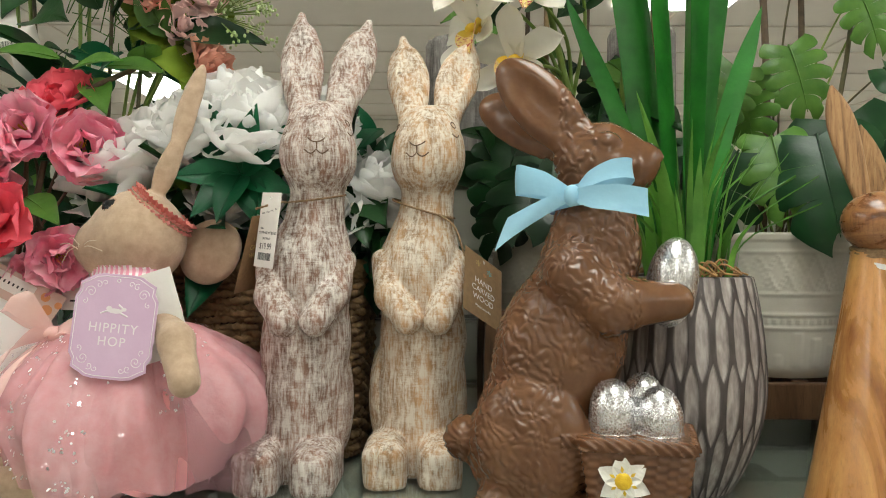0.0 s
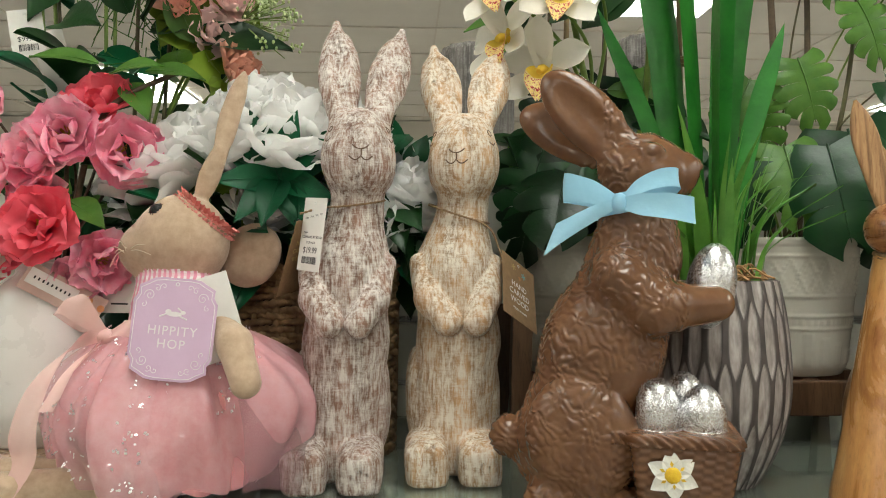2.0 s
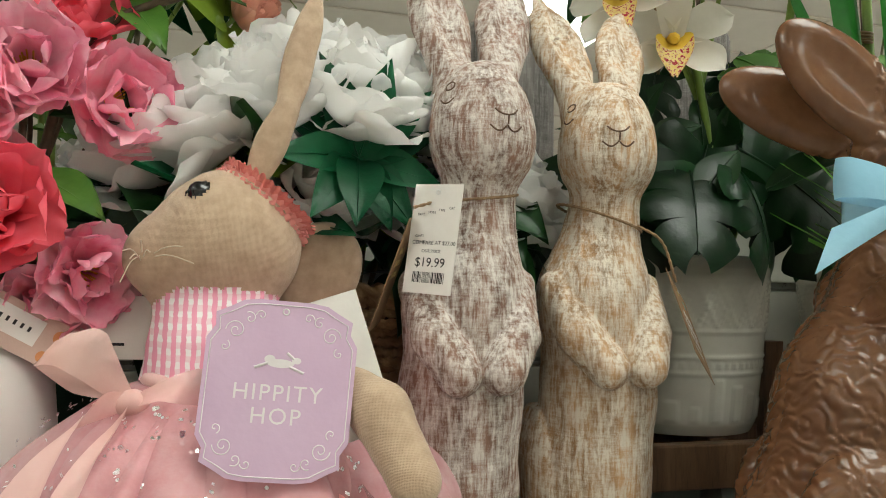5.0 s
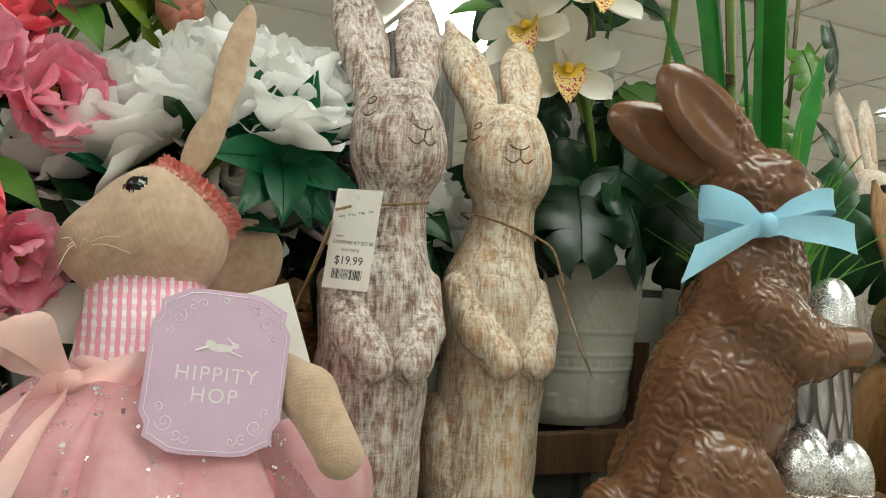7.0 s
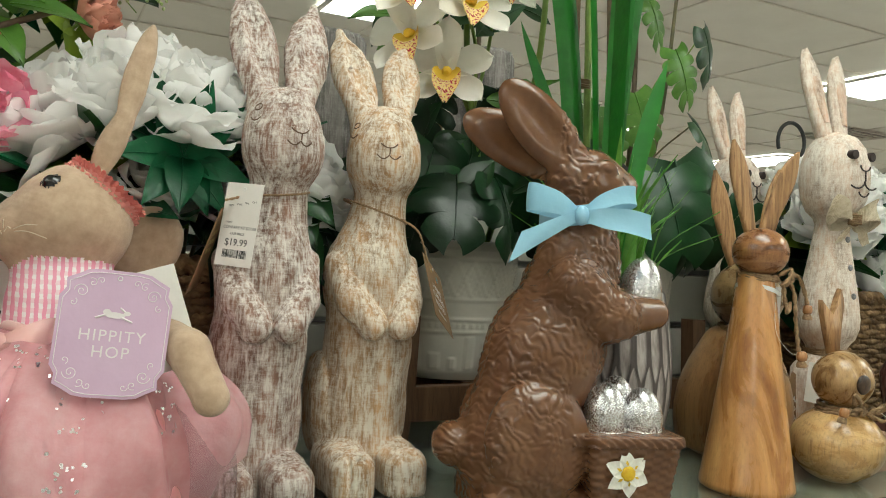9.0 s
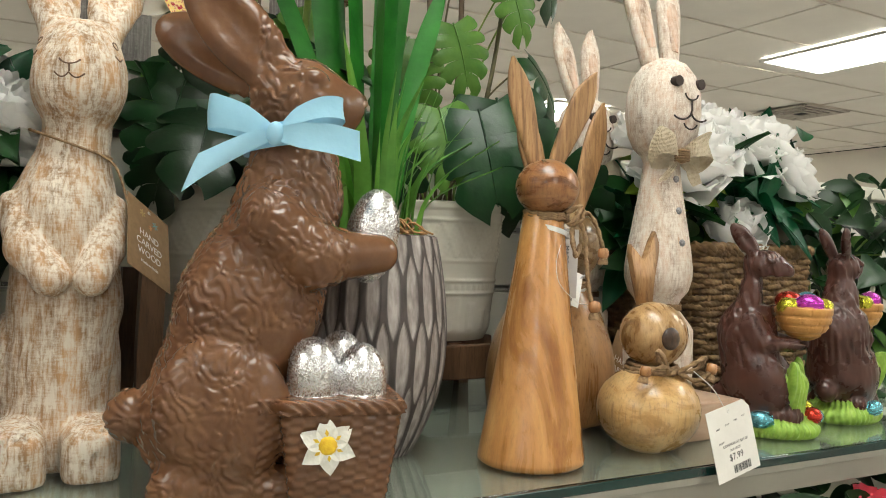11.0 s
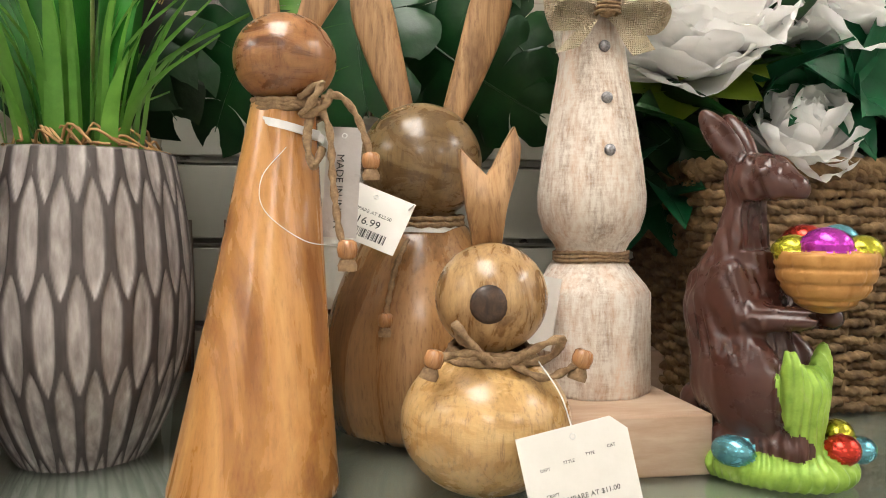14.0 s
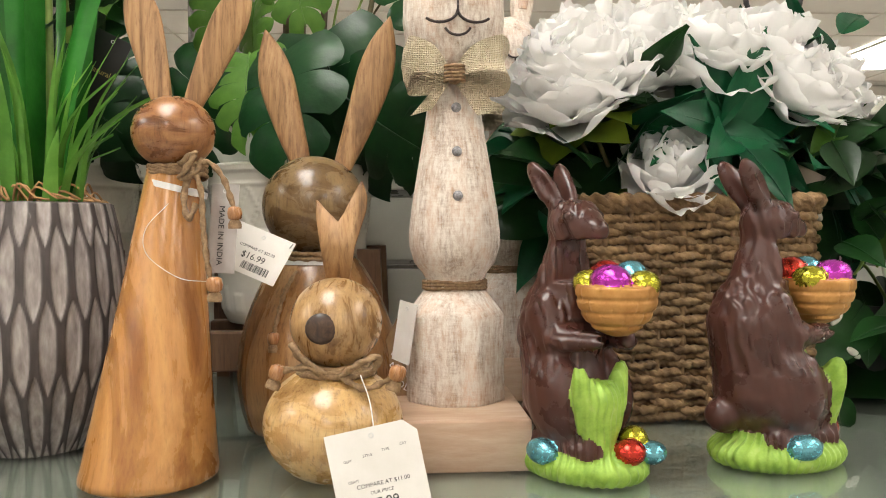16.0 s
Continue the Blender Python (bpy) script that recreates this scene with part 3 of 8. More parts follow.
def choc_rabbit():
    s = Sculpt()
    y = 0.0
    s.cap((0.085, y, 0.070), (0.115, y, 0.165), 0.058, 0.056, 0.03)
    s.cap((0.115, y, 0.165), (0.146, y, 0.255), 0.054, 0.042, 0.03)
    s.ell((0.090, y, 0.055), (0.062, 0.058, 0.058), k=0.02)
    s.cap((0.146, y, 0.250), (0.150, y, 0.325), 0.040, 0.034, 0.02)
    s.ell((0.150, y, 0.340), (0.043, 0.036, 0.034), (0, 12, 0), k=0.012)
    s.cap((0.160, y, 0.345), (0.192, y, 0.341), 0.031, 0.017, 0.012)
    s.ell((0.180, y, 0.330), (0.024, 0.024, 0.020), k=0.01)
    for sy in (-1, 1):
        a = np.array((0.128, sy * 0.018, 0.362))
        tip = np.array((0.040, 0.046, 0.402)) if sy > 0 else np.array((0.066, 0.006, 0.428))
        mid = (a + tip) / 2
        d = tip - a
        L = np.linalg.norm(d)
        ang = math.degrees(math.atan2(d[2], -d[0]))
        s.ell(mid, (L / 2 + 0.016, 0.014, 0.029), (0, ang, -12 if sy > 0 else -8), k=0.010)
        s.ell(mid + np.array((-0.004, -0.014, 0.002)), (L / 2 - 0.002, 0.008, 0.016), (0, ang, -10), k=0.006, cut=True)
        s.ell((0.160, sy * 0.030, 0.354), (0.0125, 0.008, 0.0095), k=0.004)
        s.ell((0.160, sy * 0.040, 0.354), (0.0085, 0.0055, 0.0065), k=0.0015, cut=True)
        s.ell((0.160, sy * 0.0335, 0.354), (0.0070, 0.0045, 0.0055), k=0.001)
        s.ell((0.168, sy * 0.026, 0.333), (0.018, 0.012, 0.012), k=0.01)
        # arms reaching to the egg
        s.cap((0.128, sy * 0.042, 0.235), (0.165, sy * 0.048, 0.205), 0.027, 0.025, 0.014)
        s.cap((0.165, sy * 0.048, 0.205), (0.220, sy * 0.030, 0.208), 0.025, 0.017, 0.012)
        # thighs and feet
        s.ell((0.094, sy * 0.050, 0.078), (0.054, 0.026, 0.062), (0, -12, 0), k=0.003)
        s.cap((0.062, sy * 0.046, 0.018), (0.150, sy * 0.040, 0.014), 0.022, 0.017, 0.008)
    s.ell((0.022, y, 0.066), (0.024, 0.024, 0.023), k=0.006)
    s.box((0.100, y, 0.008), (0.062, 0.056, 0.012), 0.006, k=0.008)
    s.cap((0.204, 0, 0.347), (0.207, 0, 0.343), 0.0045, 0.0045, 0.003)
    # basket
    s.box((0.187, -0.034, 0.043), (0.044, 0.042, 0.047), 0.008, taper=0.14, k=0.004, mat=0)
    s.ell((0.219, 0.0, 0.224), (0.024, 0.024, 0.043), (0, 8, 0), k=0.002, mat=1)
    for c, r in (((0.166, -0.046, 0.104), (0.022, 0.022, 0.034)), ((0.206, -0.044, 0.100), (0.0215, 0.022, 0.033)), ((0.192, -0.012, 0.108), (0.021, 0.020, 0.032)), ((0.160, -0.010, 0.100), (0.019, 0.02, 0.03))):
        s.ell(c, r, k=0.001, mat=1)

    def fur(p):
        # overlapping wavy locks in staggered rows, long along a slanting direction
        al, ac = 0.55 * p[:, 0] - 0.83 * p[:, 2], 0.83 * p[:, 0] + 0.55 * p[:, 2] + 0.35 * p[:, 1]
        qa = ac / 0.0072 + 1.3 * vnoise(p * 62) + 0.5 * vnoise(p * 140)
        qb = al / 0.0150 + 0.5 * np.floor(qa) + 0.9 * vnoise(p * 55 + 9)
        fa, fb = qa - np.floor(qa), qb - np.floor(qb)
        f = -0.0026 * np.sin(np.pi * fa) * np.sin(np.pi * fb ** 0.7) * (0.75 + 0.35 * vnoise(p * 80 + 3)) + 0.0010
        keep = np.ones(len(p), np.float32)
        keep[(p[:, 2] > 0.318) & (p[:, 0] > 0.150)] = 0.06
        keep[(p[:, 2] > 0.350) & (p[:, 0] < 0.115)] = 0.10
        keep[(p[:, 0] > 0.205) & (p[:, 2] > 0.15)] = 0.3
        inb = (p[:, 0] > 0.122) & (p[:, 1] < 0.012) & (p[:, 2] < 0.145)
        keep[inb] = 0
        out = f * keep
        wv = inb & (p[:, 2] < 0.085)
        rope = inb & (p[:, 2] >= 0.080) & (p[:, 2] < 0.091)
        out[wv] += 0.0008 * np.sin(p[wv, 2] * 780) * np.sign(np.sin((p[wv, 0] + p[wv, 1]) * 330))
        out[rope] += 0.0016 * np.sin((p[rope, 0] + p[rope, 1] + p[rope, 2]) * 620) - 0.0022
        egg = ((p[:, 0] > 0.19) & (p[:, 2] > 0.17) & (p[:, 2] < 0.27)) | (inb & (p[:, 2] > 0.093))
        out[egg] = 0
        return out
    me = s.mesh("chocolate_rabbit", [M_CHOC, M_SILVER], 0.0014, (-0.012, -0.09, -0.004), (0.26, 0.09, 0.45), fur, 0.0)
    return thing("rabbit_figurine", me, "large glossy milk-chocolate brown rabbit figurine with silver eggs and basket", "rabbit figurine", "", "", pose(0.11, 0.802, ZS, 0, 0, -14) @ pose(-0.11, 0, 0))


choc_rabbit()

# ---- small dark chocolate rabbits on grass ----
M_DARKCHOC = surface("dark_chocolate_paint", [(0.3, (0.045, 0.016, 0.012)), (0.7, (0.080, 0.030, 0.022))], scale=30, rough=0.28, bump=0.1)
M_GRASS = surface("painted_green_grass", [(0.3, (0.16, 0.30, 0.03)), (0.6, (0.33, 0.52, 0.08)), (0.8, (0.50, 0.62, 0.20))], scale=60, rough=0.4, metal=0.15, bump=0.3)
M_GOLD = surface("golden_orange_paint", [(0.3, (0.38, 0.17, 0.04)), (0.7, (0.60, 0.32, 0.10))], scale=60, rough=0.38, metal=0.35, bump=0.2)
EGGS = [surface(n, [(0.3, tuple(x * 0.8 for x in c)), (0.7, c)], scale=200, rough=0.25, metal=0.75, bump=0.2) for n, c in
        (("red_foil", (0.62, 0.05, 0.03)), ("blue_foil", (0.16, 0.46, 0.55)), ("magenta_foil", (0.60, 0.06, 0.55)), ("yellow_foil", (0.50, 0.48, 0.04)))]


def egg_rabbit_mesh():
    s = Sculpt()
    s.ell((0.018, 0, 0.010), (0.060, 0.046, 0.020), k=0.004, mat=1)
    s.cap((0.000, 0, 0.065), (-0.008, 0, 0.120), 0.038, 0.032, 0.02)
    s.cap((-0.008, 0, 0.120), (0.002, 0, 0.172), 0.030, 0.019, 0.02)
    s.cap((0.002, 0, 0.165), (0.006, 0, 0.203), 0.018, 0.016, 0.012)
    s.ell((0.010, 0, 0.206), (0.025, 0.021, 0.020), (0, 8, 0), k=0.006)
    s.cap((0.016, 0, 0.205), (0.034, 0, 0.200), 0.016, 0.0105, 0.006)
    s.ell((-0.034, 0, 0.043), (0.016, 0.014, 0.015), k=0.005)
    for sy in (-1, 1):
        s.ell((-0.013, sy * 0.012, 0.236), (0.0105, 0.0065, 0.027), (-sy * 10, -34, 0), k=0.004)
        s.ell((-0.008, sy * 0.0185, 0.238), (0.0055, 0.0045, 0.018), (-sy * 10, -34, 0), k=0.002, cut=True)
        s.ell((0.019, sy * 0.0175, 0.211), (0.0055, 0.004, 0.0045), k=0.002)
        s.ell((0.014, sy * 0.027, 0.064), (0.031, 0.017, 0.039), (0, -20, 0), k=0.004)
        s.cap((0.000, sy * 0.026, 0.026), (0.048, sy * 0.024, 0.026), 0.012, 0.010, 0.004)
        s.cap((0.000, sy * 0.024, 0.135), (0.018, sy * 0.026, 0.112), 0.012, 0.010, 0.008)
        s.cap((0.018, sy * 0.026, 0.112), (0.055, sy * 0.014, 0.112), 0.010, 0.008, 0.006)
    # basket of eggs
    s.ell((0.056, 0, 0.152), (0.0325, 0.0325, 0.036), k=0.001, mat=2)
    s.box((0.056, 0, 0.175), (0.05, 0.05, 0.018), 0.002, k=0.001, cut=True)
    s.ell((0.038, 0.008, 0.163), (0.015, 0.013, 0.013), k=0.001, mat=3)
    s.ell((0.058, 0.014, 0.163), (0.014, 0.013, 0.013), k=0.001, mat=4)
    s.ell((0.062, -0.014, 0.161), (0.017, 0.014, 0.013), k=0.001, mat=5)
    s.ell((0.040, -0.014, 0.158), (0.014, 0.013, 0.011), k=0.001, mat=6)
    s.ell((0.076, 0.008, 0.158), (0.013, 0.013, 0.011), k=0.001, mat=6)
    # split leaf in front and eggs on the ground
    s.cap((0.048, -0.012, 0.020), (0.046, -0.014, 0.064), 0.011, 0.018, 0.008, mat=1)
    s.ell((0.049, -0.026, 0.060), (0.008, 0.013, 0.036), (20, 0, 0), k=0.006, mat=1)
    s.ell((0.051, 0.002, 0.060), (0.008, 0.010, 0.036), (-16, 0, 0), k=0.006, mat=1)
    s.ell((0.058, -0.012, 0.100), (0.02, 0.007, 0.022), k=0.004, cut=True)
    s.ell((0.068, 0.002, 0.026), (0.012, 0.013, 0.0105), k=0.001, mat=3)
    s.ell((0.070, 0.026, 0.022), (0.011, 0.013, 0.0095), k=0.001, mat=4)
    s.ell((0.058, 0.018, 0.032), (0.011, 0.012, 0.0105), k=0.001, mat=6)
    s.ell((0.014, -0.042, 0.022), (0.015, 0.010, 0.0105), k=0.001, mat=4)

    def strands(p):
        out = np.zeros(len(p), np.float32)
        a = np.arctan2(p[:, 1], p[:, 0] - 0.018)
        base = (p[:, 2] < 0.032) | ((p[:, 0] > 0.040) & (p[:, 2] < 0.105))
        out[base] = 0.0011 * np.sin(a[base] * 44 + 2 * vnoise(p[base] * 60))
        fur = ~base & (p[:, 0] < 0.03) & (p[:, 2] < 0.225)
        q = p[fur] * np.array((260, 260, 55), np.float32)
        q[:, 0] += p[fur, 2] * 60
        out[fur] = 0.0016 * vnoise(q) * (p[fur, 2] > 0.080) + 0.0004 * vnoise(q)
        bk = (p[:, 0] > 0.021) & (p[:, 2] > 0.112) & (p[:, 2] < 0.1545)
        u = np.arctan2(p[bk, 1], p[bk, 0] - 0.056)
        row = np.floor(p[bk, 2] / 0.0105)
        lines = np.minimum(np.abs((p[bk, 2] / 0.0105) % 1 - 0.5) * 2, 1)
        joint = np.abs(np.sin(u * 5 + row * 1.57))
        rr = np.hypot(p[bk, 0] - 0.056, p[bk, 1]) > 0.016
        out[bk] = np.where(rr, 0.0012 * (lines > 0.8) + 0.0010 * (joint < 0.10), 0)
        for c in ((0.068, 0.002, 0.026), (0.070, 0.026, 0.022), (0.058, 0.018, 0.032), (0.014, -0.042, 0.022)):
            out[np.linalg.norm(p - np.array(c, np.float32), axis=1) < 0.0145] = 0
        return out
    return s.mesh("egg_rabbit", [M_DARKCHOC, M_GRASS, M_GOLD, *EGGS], 0.0015, (-0.075, -0.060, -0.004), (0.105, 0.060, 0.270), strands, 0.0)


EGG_RABBIT = egg_rabbit_mesh()
for x, y, rz, lab in ((0.748, 0.800, -56, "small dark chocolate rabbit figurine turned outward, holding an egg basket"), (0.914, 0.800, 12, "small dark chocolate rabbit figurine on painted grass with egg basket")):
    thing("rabbit_figurine", EGG_RABBIT, lab, "rabbit figurine", "pair of small chocolate rabbits", "", pose(x, y, ZS, 0, 0, rz))
# ---- turned wood rabbits ----
def timber(name, dark, mid, light, scale=14, grain=(1, 1, 0.12), rough=0.28, coat=0.25, pores=0.85):
    m = surface(name, [(0.35, dark), (0.5, mid), (0.67, light)], scale=scale, stretch=grain, rough=rough, bump=0.2, bump_scale=240, coat=coat, detail=10, distort=1.4, rough_var=0.08)
    # fine pores and darker growth lines along the grain
    nt = m.node_tree
    b = nt.nodes["Principled BSDF"]
    src = b.inputs["Base Color"].links[0].from_socket
    co = nt.nodes.new("ShaderNodeTexCoord")
    mp = nt.nodes.new("ShaderNodeMapping")
    mp.inputs["Scale"].default_value = (1, 1, 0.10)
    nt.links.new(co.outputs["Object"], mp.inputs[0])
    fine = nt.nodes.new("ShaderNodeTexNoise")
    fine.inputs["Scale"].default_value, fine.inputs["Detail"].default_value, fine.inputs["Roughness"].default_value = 330, 7, 0.72
    nt.links.new(mp.outputs[0], fine.inputs["Vector"])
    tone = ramp(nt, [(0.36, (0.50, 0.44, 0.40)), (0.47, (0.88, 0.87, 0.85)), (0.62, (1, 1, 1))])
    nt.links.new(fine.outputs["Fac"], tone.inputs[0])
    mul = nt.nodes.new("ShaderNodeMix")
    mul.data_type, mul.blend_type = "RGBA", "MULTIPLY"
    mul.inputs[0].default_value = pores
    nt.links.new(src, mul.inputs[6])
    nt.links.new(tone.outputs[0], mul.inputs[7])
    nt.links.new(mul.outputs[2], b.inputs["Base Color"])
    return m


M_ACACIA = timber("oiled_orange_wood", (0.27, 0.105, 0.030), (0.52, 0.250, 0.078), (0.68, 0.39, 0.15), 13, (1, 1, 0.34), pores=0.40)
M_HEADWOOD = timber("oiled_red_brown_wood", (0.12, 0.045, 0.018), (0.28, 0.12, 0.045), (0.42, 0.205, 0.08), 26, (1, 1, 2.2))
M_WALNUT = timber("oiled_brown_wood", (0.18, 0.085, 0.032), (0.35, 0.18, 0.07), (0.48, 0.275, 0.12))
M_OLIVE = timber("oiled_olive_wood", (0.13, 0.075, 0.030), (0.21, 0.13, 0.055), (0.30, 0.20, 0.095), 30, (1, 1, 1.6))
M_MAPLE = timber("oiled_pale_wood", (0.42, 0.24, 0.085), (0.60, 0.38, 0.155), (0.71, 0.50, 0.24), 18, (1, 1, 1.8))
M_EARWOOD = timber("raw_ear_wood", (0.19, 0.095, 0.038), (0.38, 0.21, 0.09), (0.52, 0.32, 0.155), 60, (1, 1, 0.08), 0.55, 0.0)
M_KIDHEAD = timber("striped_tan_wood", (0.17, 0.085, 0.032), (0.38, 0.225, 0.095), (0.54, 0.36, 0.17), 34, (2.2, 1, 0.6))
M_KNOT = timber("dark_knot_wood", (0.018, 0.010, 0.007), (0.050, 0.026, 0.015), (0.10, 0.055, 0.03), 120, (1, 1, 1), 0.4, 0.1)
M_BEAD = timber("bead_wood", (0.30, 0.13, 0.05), (0.42, 0.20, 0.08), (0.52, 0.28, 0.12), 60)


def ear_blade(b, base, tip, width, thick, mat, bend=0.0):
    """A carved paddle ear from base to tip, pointed, with a rounded section."""
    base, tip = np.array(base, float), np.array(tip, float)
    ax = tip - base
    L = np.linalg.norm(ax)
    ax /= L
    side = np.cross((0, -1, 0), ax)
    side /= np.linalg.norm(side)
    nrm = np.cross(ax, side)
    rows = []
    for u in np.linspace(0, 1, 18):
        w = width * (0.42 + 1.15 * u - 0.55 * u * u) * (1 - max(0, (u - 0.55) / 0.45) ** 2.2) * 0.62 + 0.0008
        c = base + ax * L * u + side * bend * math.sin(math.pi * u) * L
        ring = [c + side * w * math.copysign(abs(math.cos(a)) ** 0.7, math.cos(a)) + nrm * thick * (1 - 0.5 * u) * math.copysign(abs(math.sin(a)) ** 0.8, math.sin(a)) for a in np.linspace(0, 2 * math.pi, 14, endpoint=False)]
        rows.append(ring)
    capped(b, np.array(rows), mat)


def ovoid(c, r, n=28, m=40, flat=0.0):
    rows = []
    for v in np.linspace(-math.pi / 2, math.pi / 2, n):
        z = math.sin(v)
        if flat:
            z = max(z, -1 + flat)
        rows.append([(c[0] + r[0] * math.cos(v) * math.cos(a), c[1] + r[1] * math.cos(v) * math.sin(a), c[2] + r[2] * z) for a in np.linspace(0, 2 * math.pi, m, endpoint=False)])
    return np.array(rows)


def cone_rabbit():
    b = Build()
    prof = [(0.0001, 0.0), (0.050, 0.0), (0.0545, 0.003), (0.0545, 0.008)] + [(0.0545 - 0.0335 * (u ** 0.92), 0.008 + 0.247 * u) for u in np.linspace(0.03, 1, 26)]
    b.grid(lathe(prof, 56, (0.019, 0.017)), 0, close_v=True)
    b.grid(ovoid((0.020, 0.013, 0.282), (0.0335, 0.033, 0.0300)), 1, close_v=True)
    ear_blade(b, (0.010, 0.021, 0.303), (-0.018, 0.029, 0.418), 0.026, 0.0055, 2)
    ear_blade(b, (0.032, 0.021, 0.303), (0.083, 0.017, 0.412), 0.026, 0.0055, 2)
    return thing("rabbit_figurine", b.mesh("cone_rabbit", [M_ACACIA, M_HEADWOOD, M_EARWOOD]), "cone-shaped oiled orange wooden rabbit with paddle ears", "rabbit figurine", "family of turned wooden rabbits", "", Matrix.Translation((0.402, 0.783, ZS)))


def round_rabbit():
    b = Build()
    prof = [(0.0001, 0), (0.052, 0), (0.056, 0.004)] + [(0.030 + 0.0505 * math.sin(math.pi * (0.30 + 0.66 * u)) ** 0.9 - 0.0 * u, 0.004 + 0.174 * u) for u in np.linspace(0.03, 0.96, 24)] + [(0.030, 0.180), (0.0001, 0.182)]
    b.grid(lathe(prof, 56, (-0.003, -0.01)), 0, close_v=True)
    b.grid(ovoid((-0.003, -0.022, 0.224), (0.0495, 0.049, 0.048)), 1, close_v=True)
    ear_blade(b, (-0.014, -0.010, 0.258), (-0.052, 0.002, 0.398), 0.030, 0.006, 2, 0.02)
    ear_blade(b, (0.022, -0.012, 0.258), (0.071, -0.004, 0.410), 0.030, 0.006, 2, -0.02)
    return thing("rabbit_figurine", b.mesh("round_rabbit", [M_WALNUT, M_OLIVE, M_EARWOOD]), "round-bodied oiled brown wooden rabbit with tall paddle ears", "rabbit figurine", "family of turned wooden rabbits", "", Matrix.Translation((0.526, 0.925, ZS)))


def kid_rabbit():
    b = Build()
    b.grid(ovoid((0, 0, 0.045), (0.0565, 0.0565, 0.048), flat=0.06), 0, close_v=True)
    b.grid(ovoid((0.003, -0.002, 0.127), (0.037, 0.037, 0.036)), 1, close_v=True)
    b.grid(ovoid((-0.005, -0.0365, 0.126), (0.0125, 0.0045, 0.0122), 10, 24), 2, close_v=True)
    # one ear plate with a notch between two tips
    out = [(-0.010, 0.0), (0.008, 0.0), (0.013, 0.030), (0.0225, 0.060), (0.0235, 0.072), (0.019, 0.086), (0.012, 0.074), (0.004, 0.058), (-0.0005, 0.049), (-0.010, 0.060), (-0.019, 0.070), (-0.019, 0.056), (-0.015, 0.030)]
    n = len(out)
    vs = [(x + 0.004, 0.014 + d + 0.12 * z, 0.157 + z) for d in (-0.004, 0.004) for x, z in out]
    fs = [tuple(range(n)), tuple(range(2 * n - 1, n - 1, -1))] + [(i, i + n, (i + 1) % n + n, (i + 1) % n) for i in range(n)]
    bm = bmesh.new()
    vv = [bm.verts.new(v) for v in vs]
    for f in fs:
        bm.faces.new([vv[i] for i in f])
    bmesh.ops.bevel(bm, geom=bm.edges[:], offset=0.001, segments=2, affect="EDGES")
    bmesh.ops.recalc_face_normals(bm, faces=bm.faces[:])
    bm.verts.index_update()
    b.add([v.co for v in bm.verts], [[v.index for v in f.verts] for f in bm.faces], 3)
    bm.free()
    return thing("rabbit_figurine", b.mesh("kid_rabbit", [M_MAPLE, M_KIDHEAD, M_KNOT, M_EARWOOD]), "small pale wooden ball rabbit with dark knot nose", "rabbit figurine", "family of turned wooden rabbits", "", Matrix.Translation((0.553, 0.776, ZS)))


cone_rabbit()
round_rabbit()
kid_rabbit()

# ---- whitewashed spindle rabbits on blocks ----
M_WB = washed_wood("white_limed_wood", (0.48, 0.32, 0.22), (0.77, 0.70, 0.62), 0.475, (1, 1, 0.22), 0.085)
M_BLOCK = surface("limed_block_wood", [(0.3, (0.34, 0.22, 0.14)), (0.5, (0.46, 0.31, 0.21)), (0.72, (0.58, 0.44, 0.33))], scale=40, stretch=(0.2, 1, 1), rough=0.6, bump=0.4, bump_scale=160, detail=8)
M_INK = plain("dark_brown_ink", (0.035, 0.022, 0.018), 0.6)
M_STUD = surface("grey_metal_stud", [(0.3, (0.16, 0.16, 0.17)), (0.7, (0.42, 0.42, 0.44))], scale=600, rough=0.4, metal=0.8, bump=0.5)


